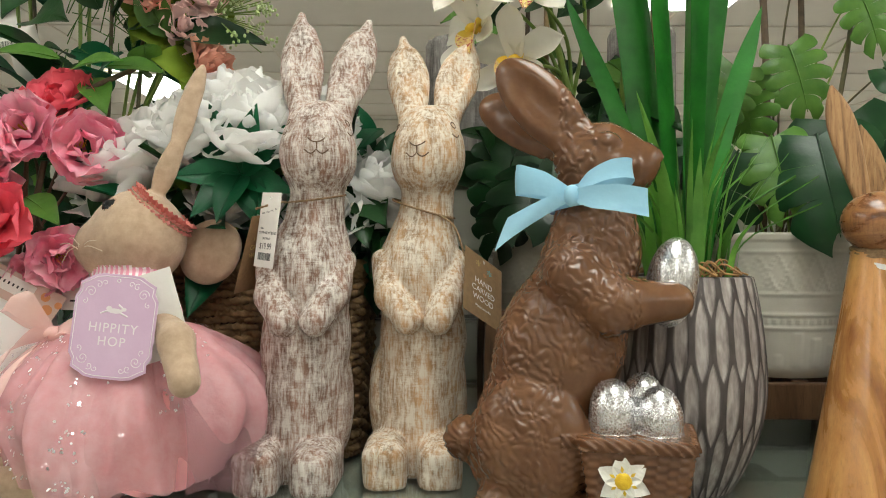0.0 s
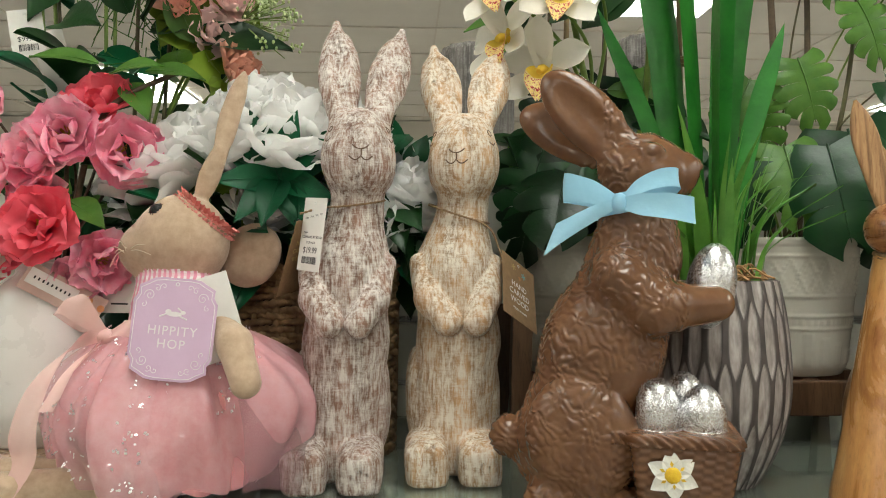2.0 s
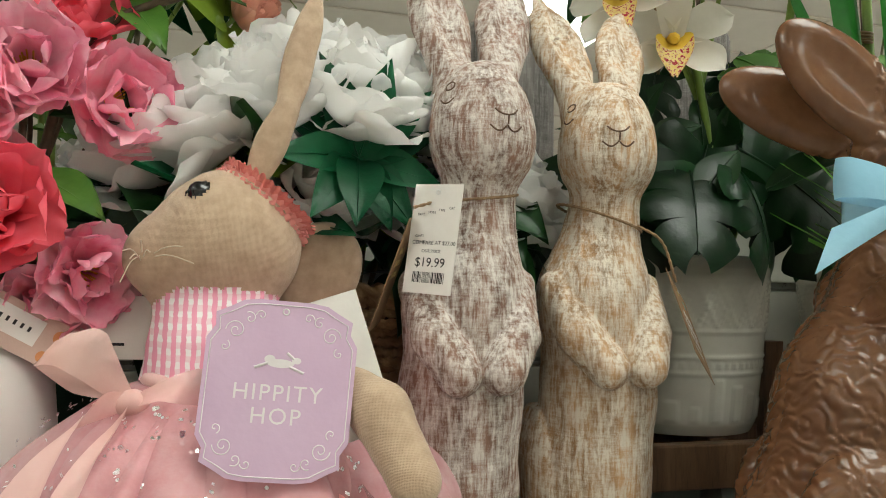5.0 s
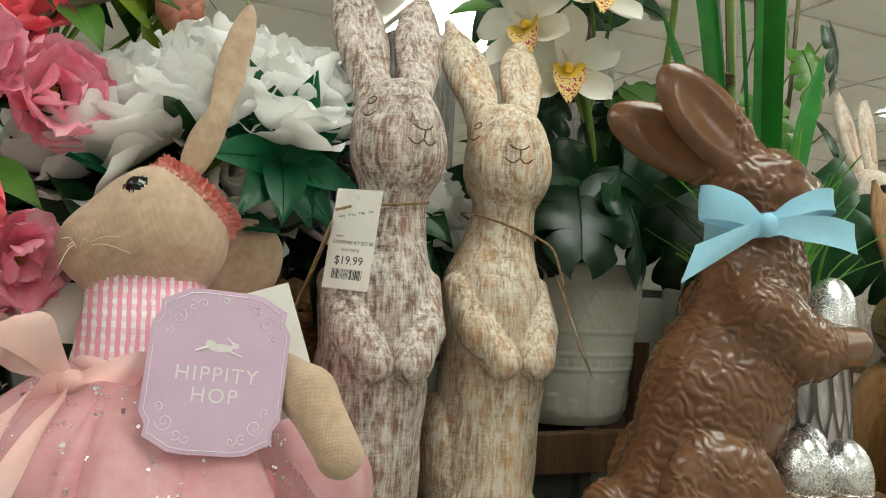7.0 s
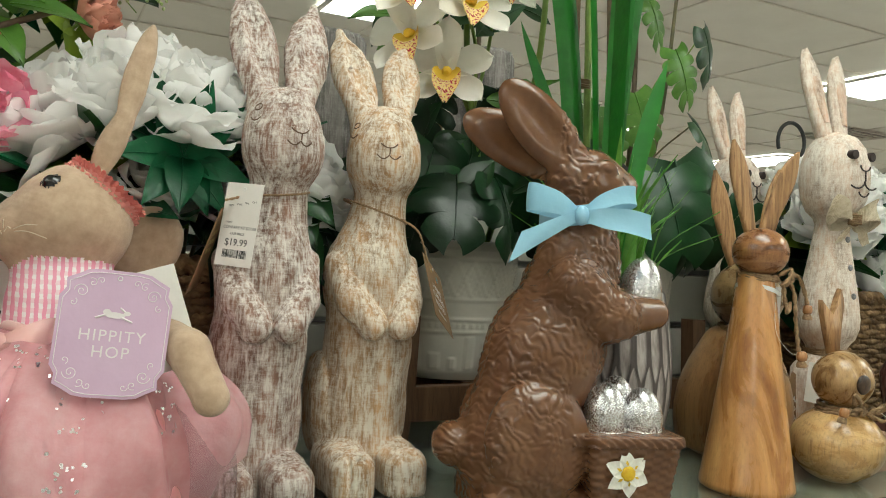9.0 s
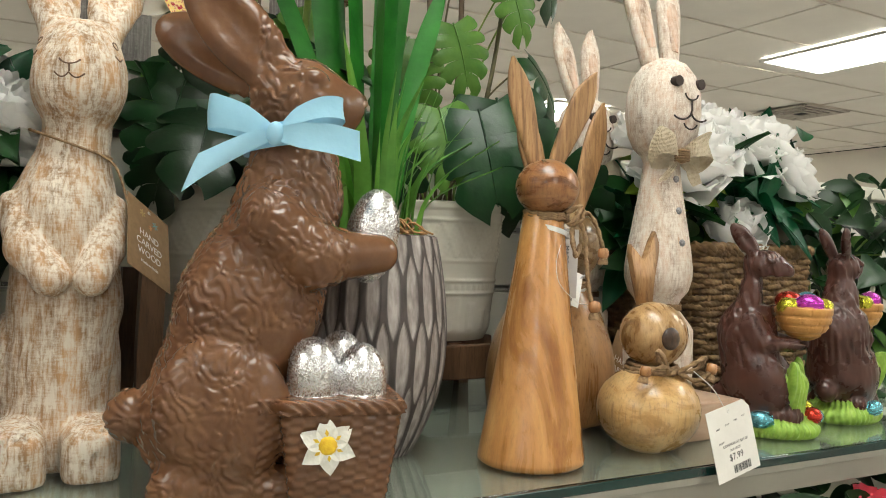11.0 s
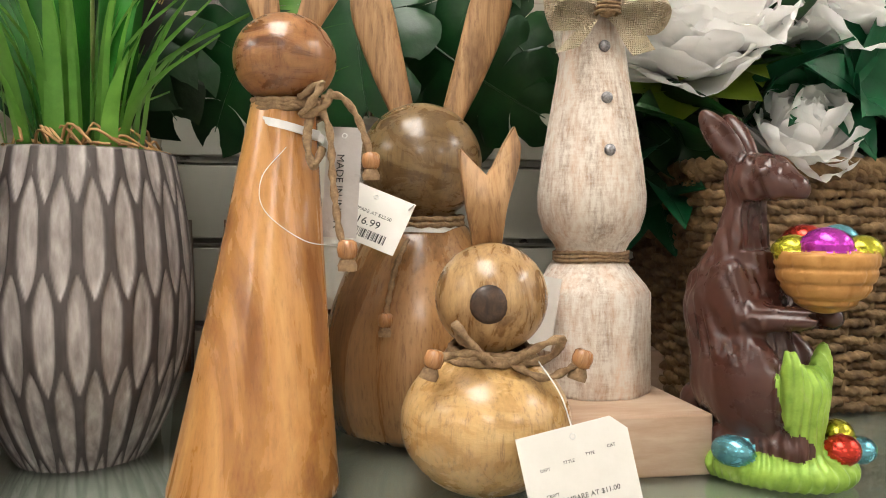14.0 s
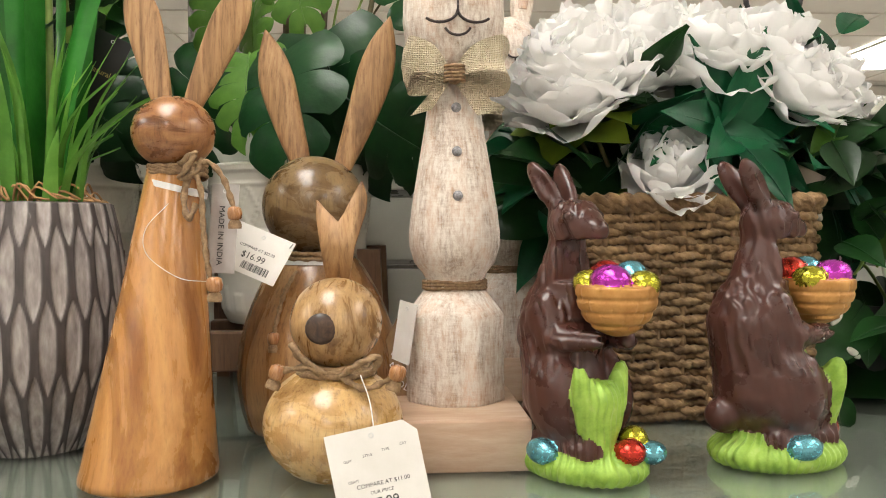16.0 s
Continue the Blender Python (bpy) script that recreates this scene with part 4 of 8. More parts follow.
def spindle_rabbit(x, y, face, label):
    b = Build()
    box_into(b, (0, -0.020, 0.0215), (0.112, 0.150, 0.043), 1, 0.0015)
    z0 = 0.043
    prof = [(0.0001, z0), (0.0465, z0), (0.047, z0 + 0.003), (0.0465, z0 + 0.078), (0.043, z0 + 0.084), (0.030, z0 + 0.100), (0.0275, z0 + 0.103), (0.0275, z0 + 0.112),
            (0.030, z0 + 0.117), (0.038, z0 + 0.127), (0.0425, z0 + 0.142), (0.043, z0 + 0.155), (0.040, z0 + 0.180), (0.035, z0 + 0.210), (0.029, z0 + 0.245), (0.0245, z0 + 0.275), (0.023, z0 + 0.290),
            (0.026, z0 + 0.298), (0.036, z0 + 0.308), (0.044, z0 + 0.326), (0.0475, z0 + 0.350), (0.0465, z0 + 0.375), (0.040, z0 + 0.398), (0.028, z0 + 0.414), (0.012, z0 + 0.422), (0.0001, z0 + 0.424)]
    # soft eight-sided lower drum
    g = lathe([(r, z) for r, z in prof], 64)
    a = np.linspace(0, 2 * np.pi, 64, endpoint=False)
    side = np.cos(np.pi / 8) / np.cos(((a + np.pi / 8) % (np.pi / 4)) - np.pi / 8)
    for i, (r, z) in enumerate(prof):
        w = 0.55 if z < z0 + 0.09 else 0.12
        g[i, :, :2] *= (1 - w + w * side * 1.03)[:, None]
    b.grid(g, 0, close_v=True)
    for sx in (-1, 1):
        s0, s1 = (sx * 0.016, 0.006, z0 + 0.408), (sx * 0.036 - 0.004, 0.030, z0 + 0.545)
        ear_blade(b, s0, s1, 0.034, 0.011, 0)
        p0, p1 = np.array(s0) * 0.8 + np.array(s1) * 0.2, np.array(s0) * 0.08 + np.array(s1) * 0.92
        ear_blade(b, p0 + np.array((0, -0.009, 0)), p1 + np.array((0, -0.003, 0)), 0.019, 0.0035, 4)
        capped(b, tube([(sx * 0.019, -0.036, z0 + 0.386), (sx * 0.0195, -0.0455, z0 + 0.386)], 0.0065, 14), 2)
        arc = [(sx * (0.016 - 0.016 * math.cos(u)), -0.0475 + 0.05 * (0.016 - 0.016 * math.cos(u)), z0 + 0.350 - 0.011 * math.sin(u)) for u in np.linspace(0, 2.4, 10)]
        b.grid(tube(arc, 0.0012, 6), 2, close_v=True)
        arc = [(sx * 0.011 * math.sin(u), -0.0475, z0 + 0.372 - 0.008 * math.cos(u)) for u in np.linspace(0, 1.5, 8)]
        b.grid(tube(arc, 0.0011, 6), 2, close_v=True)
    arc = [(0.012 * math.sin(u), -0.0465, z0 + 0.338 - 0.010 * math.cos(u)) for u in np.linspace(-1.2, 1.2, 10)]
    b.grid(tube(arc, 0.0011, 6), 2, close_v=True)
    b.grid(tube([(0, -0.048, z0 + 0.364), (0, -0.0485, z0 + 0.350)], 0.0011, 6), 2, close_v=True)
    for zz, rr in ((0.268, 0.026), (0.228, 0.032), (0.188, 0.039)):
        b.grid(ovoid((0, -rr, z0 + zz), (0.0046, 0.003, 0.0046), 8, 14), 3, close_v=True)
    # twine round the waist ring
    for k in range(3):
        ring = [(0.029 * math.cos(u), 0.029 * math.sin(u), z0 + 0.104 + k * 0.0028 + 0.0006 * math.sin(3 * u + k)) for u in np.linspace(0, 2 * math.pi, 60)]
        b.grid(tube(ring, 0.0017, 6, 2600, 2, 0.25), 5, close_v=True)
    me = b.mesh("spindle_rabbit", [M_WB, M_BLOCK, M_INK, M_STUD, washed_wood("pale_ear_inside", (0.52, 0.34, 0.24), (0.70, 0.58, 0.48), 0.52, (1, 1, 0.15), 0.09), M_TWINE])
    return thing("rabbit_figurine", me, label, "rabbit figurine", "whitewashed spindle rabbits", "", pose(x, y, ZS, 0, 0, face))


spindle_rabbit(0.657, 0.876, 2, "tall whitewashed wooden spindle rabbit with studs on a wooden block")
spindle_rabbit(0.739, 1.137, 4, "whitewashed wooden spindle rabbit standing behind its twin")
# ---- pots, stands, carved vase ----
M_CERAMIC = surface("ivory_glazed_ceramic", [(0.3, (0.60, 0.57, 0.49)), (0.7, (0.68, 0.65, 0.57))], scale=20, rough=0.22, bump=0.05, rough_var=0.05)
M_STAND = timber("dark_stand_wood", (0.075, 0.036, 0.017), (0.13, 0.068, 0.034), (0.19, 0.105, 0.055), 20, (1, 1, 0.15), 0.5, 0.0)
M_SOIL = surface("coco_moss", [(0.3, (0.06, 0.035, 0.018)), (0.7, (0.17, 0.10, 0.05))], scale=200, rough=0.95, bump=1.0, bump_scale=400, bump_dist=0.004)


def embossed_pot(x, y, z, label):
    """Ivory pot with a zigzag band above, plain bands, and upright bars below."""
    H, R0, R1 = 0.188, 0.082, 0.1015
    N, K = 220, 96
    a = np.linspace(0, 2 * np.pi, N, endpoint=False)
    rows = []
    for i in range(K):
        h = H * i / (K - 1)
        u = h / H
        r = R0 + (R1 - R0) * (u ** 0.8) - 0.004 * max(0, 0.06 - u) / 0.06
        off = np.zeros(N)
        if 0.60 < u < 0.86:
            w = (u - 0.60) / 0.26
            ph = (a * 13 / (2 * np.pi)) % 1
            tri = 1 - np.abs(2 * ph - 1)
            dist = np.minimum(np.abs(tri - w), np.abs((1 - tri) - w))
            off += 0.0022 * np.clip(1 - dist / 0.075, 0, 1) + 0.0013 * np.clip(1 - np.abs(tri - w - 0.3) / 0.05, 0, 1)
        for c in (0.585, 0.875, 0.44, 0.35):
            off += 0.0018 * np.clip(1 - abs(u - c) / 0.018, 0, 1)
        if 0.37 < u < 0.42:
            off += 0.001 * (np.sin(a * 60) > 0.2)
        if 0.08 < u < 0.33:
            k = np.floor(a * 44 / (2 * np.pi)).astype(int)
            top = 0.16 + 0.16 * ((k * 7) % 5) / 4
            off += 0.0014 * ((k % 2 == 0) & (u < top))
        if u > 0.955:
            off += 0.0015
        rows.append(np.stack([(r + off) * np.cos(a), (r + off) * np.sin(a), np.full(N, h)], 1))
    for r, h in ((R1 - 0.002, H + 0.002), (R1 - 0.006, H + 0.001), (R1 - 0.009, H - 0.03)):
        rows.append(np.stack([r * np.cos(a), r * np.sin(a), np.full(N, h)], 1))
    b = Build()
    b.grid(np.array(rows), 0, close_v=True)
    r0 = np.array(rows[0])
    b.add(np.vstack([r0, r0.mean(0)]), [((i + 1) % N, i, N) for i in range(N)], 0)
    pot = thing("plant_pot", None, label, "plant pot", "ivory pots on stands", "", Matrix.Translation((x, y, z)))
    part("body", b.mesh("pot_body", [M_CERAMIC]), pot)
    b = Build()
    g = lathe([(0.0001, H - 0.022), (0.05, H - 0.020), (R1 - 0.009, H - 0.026)], 40)
    b.grid(g, 0, close_v=True)
    part("soil", b.mesh("soil", [M_SOIL]), pot, "brown coco moss filling")
    return pot


def wood_stand(x, y):
    st = thing("plant_stand", None, "dark brown wooden plant stand with upright legs", "plant stand", "wooden plant stands", "", Matrix.Translation((x, y, ZS)))
    for sx in (-1, 1):
        for sy in (-1, 1):
            rows = []
            for u in np.linspace(0, 1, 5):
                w = 0.0085 + 0.0045 * min(u * 2, 1)
                cx, cy = sx * (0.108 - 0.006 * u), sy * (0.092 - 0.004 * u)
                rows.append([(cx + w * i, cy + w * j, 0.178 * u) for i, j in ((-1, -1), (1, -1), (1, 1), (-1, 1))])
            b = Build()
            capped(b, np.array(rows))
            part("leg", b.mesh("leg", [M_STAND], False), st)
    for turn, sx, sy in ((0, 0.2, 0.022), (0, 0.022, 0.16)):
        b = Build()
        box_into(b, (0, 0, 0.076 - (0.0005 if sx < 0.1 else 0)), (sx, sy, 0.024), 0, 0.002)
        part("crossbar", b.mesh("crossbar", [M_STAND], False), st)
    b = Build()
    box_into(b, (0, -0.088, 0.062), (0.196, 0.018, 0.046), 0, 0.002)
    part("apron", b.mesh("apron", [M_STAND], False), st)
    return st


for px in (0.170, 0.465):
    wood_stand(px, 1.135)
    embossed_pot(px, 1.135, ZS + 0.089, "ivory glazed ceramic plant pot with embossed zigzag band")

M_VASE = bpy.data.materials.new("carved_grey_glaze")
M_VASE.use_nodes = True
nt = M_VASE.node_tree
vb = nt.nodes["Principled BSDF"]
at = nt.nodes.new("ShaderNodeAttribute")
at.attribute_name = "facet"
co = nt.nodes.new("ShaderNodeTexCoord")
mp = nt.nodes.new("ShaderNodeMapping")
mp.inputs["Scale"].default_value = (1, 1, 0.25)
nz = nt.nodes.new("ShaderNodeTexNoise")
nz.inputs["Scale"].default_value, nz.inputs["Detail"].default_value = 160, 7
nt.links.new(co.outputs["Object"], mp.inputs[0])
nt.links.new(mp.outputs[0], nz.inputs["Vector"])
pale = ramp(nt, [(0.3, (0.20, 0.172, 0.162)), (0.5, (0.33, 0.292, 0.275)), (0.72, (0.50, 0.46, 0.44))])
dark = ramp(nt, [(0.3, (0.045, 0.036, 0.034)), (0.7, (0.085, 0.070, 0.066)), (0.83, (0.30, 0.28, 0.27))])
nt.links.new(nz.outputs["Fac"], pale.inputs[0])
nt.links.new(nz.outputs["Fac"], dark.inputs[0])
mx = nt.nodes.new("ShaderNodeMix")
mx.data_type = "RGBA"
nt.links.new(at.outputs["Fac"], mx.inputs[0])
nt.links.new(dark.outputs[0], mx.inputs[6])
nt.links.new(pale.outputs[0], mx.inputs[7])
nt.links.new(mx.outputs[2], vb.inputs["Base Color"])
bp = nt.nodes.new("ShaderNodeBump")
bp.inputs["Strength"].default_value, bp.inputs["Distance"].default_value = 0.35, 0.001
nt.links.new(nz.outputs["Fac"], bp.inputs["Height"])
nt.links.new(bp.outputs[0], vb.inputs["Normal"])
vb.inputs["Roughness"].default_value = 0.5


def carved_vase(x, y):
    """Barrel vase with five rows of leaf-shaped facets cut into dark glaze."""
    N, K, H = 420, 210, 0.226
    COLS, ROWS = 24, 3.5
    a = np.linspace(0, 2 * np.pi, N, endpoint=False)
    rows, mask = [], []
    for i in range(K):
        u = i / (K - 1)
        r = 0.0805 - (0.0345 * ((0.50 - u) / 0.50) ** 2 if u < 0.50 else 0.0135 * ((u - 0.50) / 0.50) ** 2)
        v = u * ROWS - 0.05
        best = np.zeros(N)
        for k in range(-1, 6):
            ph = (a * COLS / (2 * np.pi) + (0.5 if k % 2 else 0)) % 1 - 0.5
            dv = (v - (k + 0.5)) / 0.66
            if abs(dv) < 1:
                half = 0.35 * (1 - abs(dv) ** 2.8)
                best = np.maximum(best, np.clip((half - np.abs(ph)) / 0.10, 0, 1))
        rr = r - 0.0022 * best
        rows.append(np.stack([rr * np.cos(a), rr * np.sin(a), np.full(N, H * u)], 1))
        mask.append(np.clip(best * 1.6, 0, 1))
    rt = np.linalg.norm(rows[-1][:, :2], axis=1).mean()
    for r, h in ((rt - 0.002, H + 0.0015), (rt - 0.007, H + 0.001), (rt - 0.010, H - 0.03)):
        rows.append(np.stack([r * np.cos(a), r * np.sin(a), np.full(N, h)], 1))
        mask.append(np.zeros(N))
    b = Build()
    b.grid(np.array(rows), 0, close_v=True)
    me = b.mesh("vase_body", [M_VASE])
    at = me.attributes.new("facet", "FLOAT", "POINT")
    at.data.foreach_set("value", np.concatenate(mask).astype(np.float32))
    vase = thing("vase", None, "barrel vase with pale facets carved into dark grey glaze", "vase", "", "", Matrix.Translation((x, y, ZS)))
    part("body", me, vase)
    b = Build()
    b.grid(lathe([(0.0001, H - 0.016), (0.04, H - 0.014), (rt - 0.009, H - 0.02)], 40), 0, close_v=True)
    part("filling", b.mesh("filling", [M_SOIL]), vase, "brown coco fibre filling")
    return vase


carved_vase(0.266, 0.888)
# loose coco fibres over the rim
M_FIBRE = plain("straw_fibre", (0.42, 0.24, 0.10), 0.8)
fib = thing("coco_fibre", None, "loose straw-coloured fibres at the vase rim", "fibre", "", "stuff", Matrix.Translation((0.266, 0.888, ZS + 0.222)))
b = Build()
rf = random.Random(5)
for i in range(46):
    u = rf.uniform(0, 2 * math.pi)
    r0, r1 = rf.uniform(0.01, 0.045), rf.uniform(0.045, 0.068)
    p = spline([(r0 * math.cos(u), r0 * math.sin(u), -0.004), ((r0 + r1) / 2 * math.cos(u + 0.2), (r0 + r1) / 2 * math.sin(u + 0.2), rf.uniform(0.006, 0.024)), (r1 * math.cos(u + 0.5), r1 * math.sin(u + 0.5), rf.uniform(0.002, 0.01))], 9)
    b.grid(tube(p, 0.0011, 5), 0, close_v=True)
part("fibres", b.mesh("fibres", [M_FIBRE]), fib)

# ---- white vase and its wooden riser at the end of the row ----
M_WHITE = surface("white_satin_ceramic", [(0.3, (0.70, 0.66, 0.63)), (0.7, (0.78, 0.74, 0.71))], scale=8, rough=0.3, bump=0.05)
b = Build()
b.grid(lathe([(0.0001, 0), (0.050, 0), (0.056, 0.004), (0.061, 0.05), (0.062, 0.10), (0.058, 0.145), (0.048, 0.172), (0.034, 0.186), (0.026, 0.192), (0.024, 0.200), (0.026, 0.206), (0.022, 0.206), (0.020, 0.19)], 64), 0, close_v=True)
thing("vase", b.mesh("white_vase", [M_WHITE]), "smooth white ceramic vase holding pink blossom branches", "vase", "", "", Matrix.Translation((-0.512, 0.945, ZS + 0.038)))
b = Build()
box_into(b, (0, 0, 0.019), (0.15, 0.15, 0.038), 0, 0.003)
thing("wooden_riser", b.mesh("wooden_riser", [timber("tan_riser_wood", (0.28, 0.17, 0.11), (0.38, 0.25, 0.17), (0.46, 0.32, 0.23), 20)], False), "low tan wooden riser under the white vase", "riser", "", "", Matrix.Translation((-0.515, 0.95, ZS)))

# ---- pieces on the far side of the panel ----
M_GREY = washed_wood("weathered_grey_wood", (0.15, 0.135, 0.125), (0.28, 0.26, 0.245), 0.52, (1, 1, 0.06))
for gx, gy, gr, gh, lab in ((0.035, 1.345, 0.062, 0.215, "grey weathered wooden column vase behind the panel"), (0.335, 1.36, 0.055, 0.24, "slim grey weathered wooden column vase behind the panel")):
    b = Build()
    n = 60
    g = lathe([(0.0001, 0)] + [(gr, z) for z in np.linspace(0, gh - 0.01, 8)] + [(gr - 0.004, gh), (gr - 0.012, gh), (gr - 0.014, gh - 0.05)], n)
    g[:, :, :2] *= (1 + 0.03 * np.sign(np.sin(np.arange(n) * 2 * np.pi / 5)))[None, :, None]
    b.grid(g, 0, close_v=True)
    thing("column_vase", b.mesh("column_vase", [M_GREY]), lab, "vase", "grey column vases", "", Matrix.Translation((gx, gy, TOP)))
slab("rear_ledge", (0.4, 1.40, TOP - 0.012), (4.4, 0.25, 0.02), M_SHELF, "cream painted ledge behind the slatted panel", "ledge")
# black wire ring on a stand
b = Build()
ring = [(0.045 * math.cos(u), 0, 0.185 + 0.045 * math.sin(u)) for u in np.linspace(-1.4, 3.6, 40)]
b.grid(tube(np.array(ring), 0.0045, 8), 0, close_v=True)
capped(b, tube([(0, 0, 0), (0, 0, 0.145)], 0.0045, 8))
capped(b, lathe([(0.04, 0), (0.04, 0.006), (0.008, 0.010)], 24))
thing("metal_hook", b.mesh("metal_hook", [M_DARK]), "black metal ring hook on a round base", "hook", "", "", Matrix.Translation((1.20, 1.40, TOP - 0.002)))
# ---- leaves and petals ----
M_PEONY = leafy("white_petal_silk", [(0.3, (0.93, 0.925, 0.91)), (0.7, (0.96, 0.955, 0.94))], rough=0.85, glow=0.42, per_piece=0.02, bump=0.12)
M_BLUSH = leafy("blush_petal_silk", [(0.3, (0.78, 0.52, 0.50)), (0.7, (0.86, 0.66, 0.62))], rough=0.7, glow=0.3, per_piece=0.06)
M_PINK = leafy("pink_petal_silk", [(0.3, (0.86, 0.20, 0.36)), (0.5, (0.93, 0.44, 0.56)), (0.72, (0.95, 0.68, 0.72))], rough=0.7, glow=0.4, per_piece=0.12, scale=26)
M_CORAL = leafy("coral_petal_silk", [(0.3, (0.82, 0.07, 0.13)), (0.7, (0.93, 0.22, 0.28))], rough=0.7, glow=0.36, per_piece=0.1)
M_PEACH = leafy("peach_petal_silk", [(0.3, (0.75, 0.33, 0.24)), (0.7, (0.84, 0.50, 0.38))], rough=0.7, glow=0.3, per_piece=0.08)
M_YELLOW = leafy("yellow_stamen", [(0.3, (0.65, 0.42, 0.03)), (0.7, (0.80, 0.60, 0.10))], rough=0.7, glow=0.2)
M_SEPAL = leafy("olive_sepal", [(0.3, (0.10, 0.17, 0.012)), (0.7, (0.20, 0.29, 0.03))], rough=0.5, glow=0.3)
M_LEAF = leafy("deep_green_leaf", [(0.3, (0.003, 0.048, 0.019)), (0.7, (0.009, 0.115, 0.040))], rough=0.42, glow=0.15, per_piece=0.3)
M_DLEAF = leafy("dark_green_leaf", [(0.3, (0.006, 0.030, 0.007)), (0.7, (0.016, 0.068, 0.014))], rough=0.35, glow=0.18, per_piece=0.35)
M_MONST = leafy("glossy_split_leaf", [(0.3, (0.004, 0.024, 0.008)), (0.6, (0.009, 0.046, 0.012)), (0.8, (0.026, 0.088, 0.020))], rough=0.33, glow=0.16, per_piece=0.45)
M_LIME = leafy("light_green_leaf", [(0.3, (0.055, 0.150, 0.022)), (0.7, (0.13, 0.27, 0.045))], rough=0.35, glow=0.35, per_piece=0.3)
M_BLADE = leafy("strap_blade_green", [(0.3, (0.014, 0.105, 0.014)), (0.7, (0.042, 0.235, 0.032))], rough=0.34, glow=0.25, per_piece=0.25)
M_GRASSB = leafy("grass_blade_green", [(0.3, (0.07, 0.22, 0.032)), (0.7, (0.20, 0.46, 0.08))], rough=0.35, glow=0.25, per_piece=0.35)
M_STEM = surface("green_brown_stem", [(0.3, (0.06, 0.05, 0.022)), (0.7, (0.13, 0.11, 0.045))], scale=60, rough=0.6, bump=0.5)
M_TWIG = surface("brown_twig", [(0.3, (0.055, 0.035, 0.020)), (0.7, (0.13, 0.085, 0.05))], scale=90, rough=0.7, bump=0.6)
M_LSTEM = surface("lime_stem", [(0.3, (0.14, 0.23, 0.035)), (0.7, (0.24, 0.35, 0.07))], scale=40, rough=0.4, bump=0.2)
M_CANE = surface("bamboo_cane", [(0.3, (0.16, 0.10, 0.04)), (0.7, (0.28, 0.19, 0.09))], scale=40, stretch=(1, 1, 0.1), rough=0.5, bump=0.3)
M_ORCHID = leafy("cream_orchid_petal", [(0.3, (0.78, 0.75, 0.66)), (0.7, (0.86, 0.83, 0.76))], rough=0.45, glow=0.3, per_piece=0.03)
# orchid lip: yellow with crimson speckles
M_LIP = leafy("speckled_orchid_lip", [(0.42, (0.80, 0.60, 0.16)), (0.52, (0.82, 0.68, 0.36)), (0.57, (0.42, 0.012, 0.04)), (0.75, (0.32, 0.01, 0.03))], rough=0.5, glow=0.25, scale=420, per_piece=0.0)


def frame_m(base, along, normal, s=1.0):
    """Matrix that puts local +y along a direction and local +z near a normal."""
    yv = Vector(along).normalized()
    xv = yv.cross(Vector(normal)).normalized()
    zv = xv.cross(yv)
    return Matrix.Translation(base) @ Matrix((xv, yv, zv)).transposed().to_4x4() @ Matrix.Scale(s, 4)


def blade_pts(L, W, nu=9, nv=5, tip=1.0, droop=0.2, cup=0.15, wave=0.0, seed=0, shape=None):
    """A leaf or petal sheet along +y."""
    r = random.Random(seed)
    p1, p2 = r.uniform(0, 6), r.uniform(0, 6)
    g = np.zeros((nu, nv, 3))
    for i in range(nu):
        u = i / (nu - 1)
        w = W * (shape(u) if shape else math.sin(math.pi * min(1, 0.06 + u ** 0.8 * 0.94)) ** tip)
        for j in range(nv):
            v = 2 * j / (nv - 1) - 1
            g[i, j] = (w * v, L * u, -droop * L * u * u + cup * w * v * v + wave * W * u * math.sin(5 * v + p1) + wave * 0.6 * W * math.sin(7 * u + p2) * abs(v))
    return g


def leaf_mesh(name, L, W, mat, seed=0, **kw):
    b = Build()
    b.grid(blade_pts(L, W, seed=seed, **kw), 0)
    mid = [(0, L * u, -kw.get("droop", 0.2) * L * u * u + 0.0006) for u in np.linspace(0, 0.95, 8)]
    b.grid(tube(mid, np.linspace(0.0011, 0.0004, 8), 5), 0, close_v=True)
    return b.mesh(name, [mat])


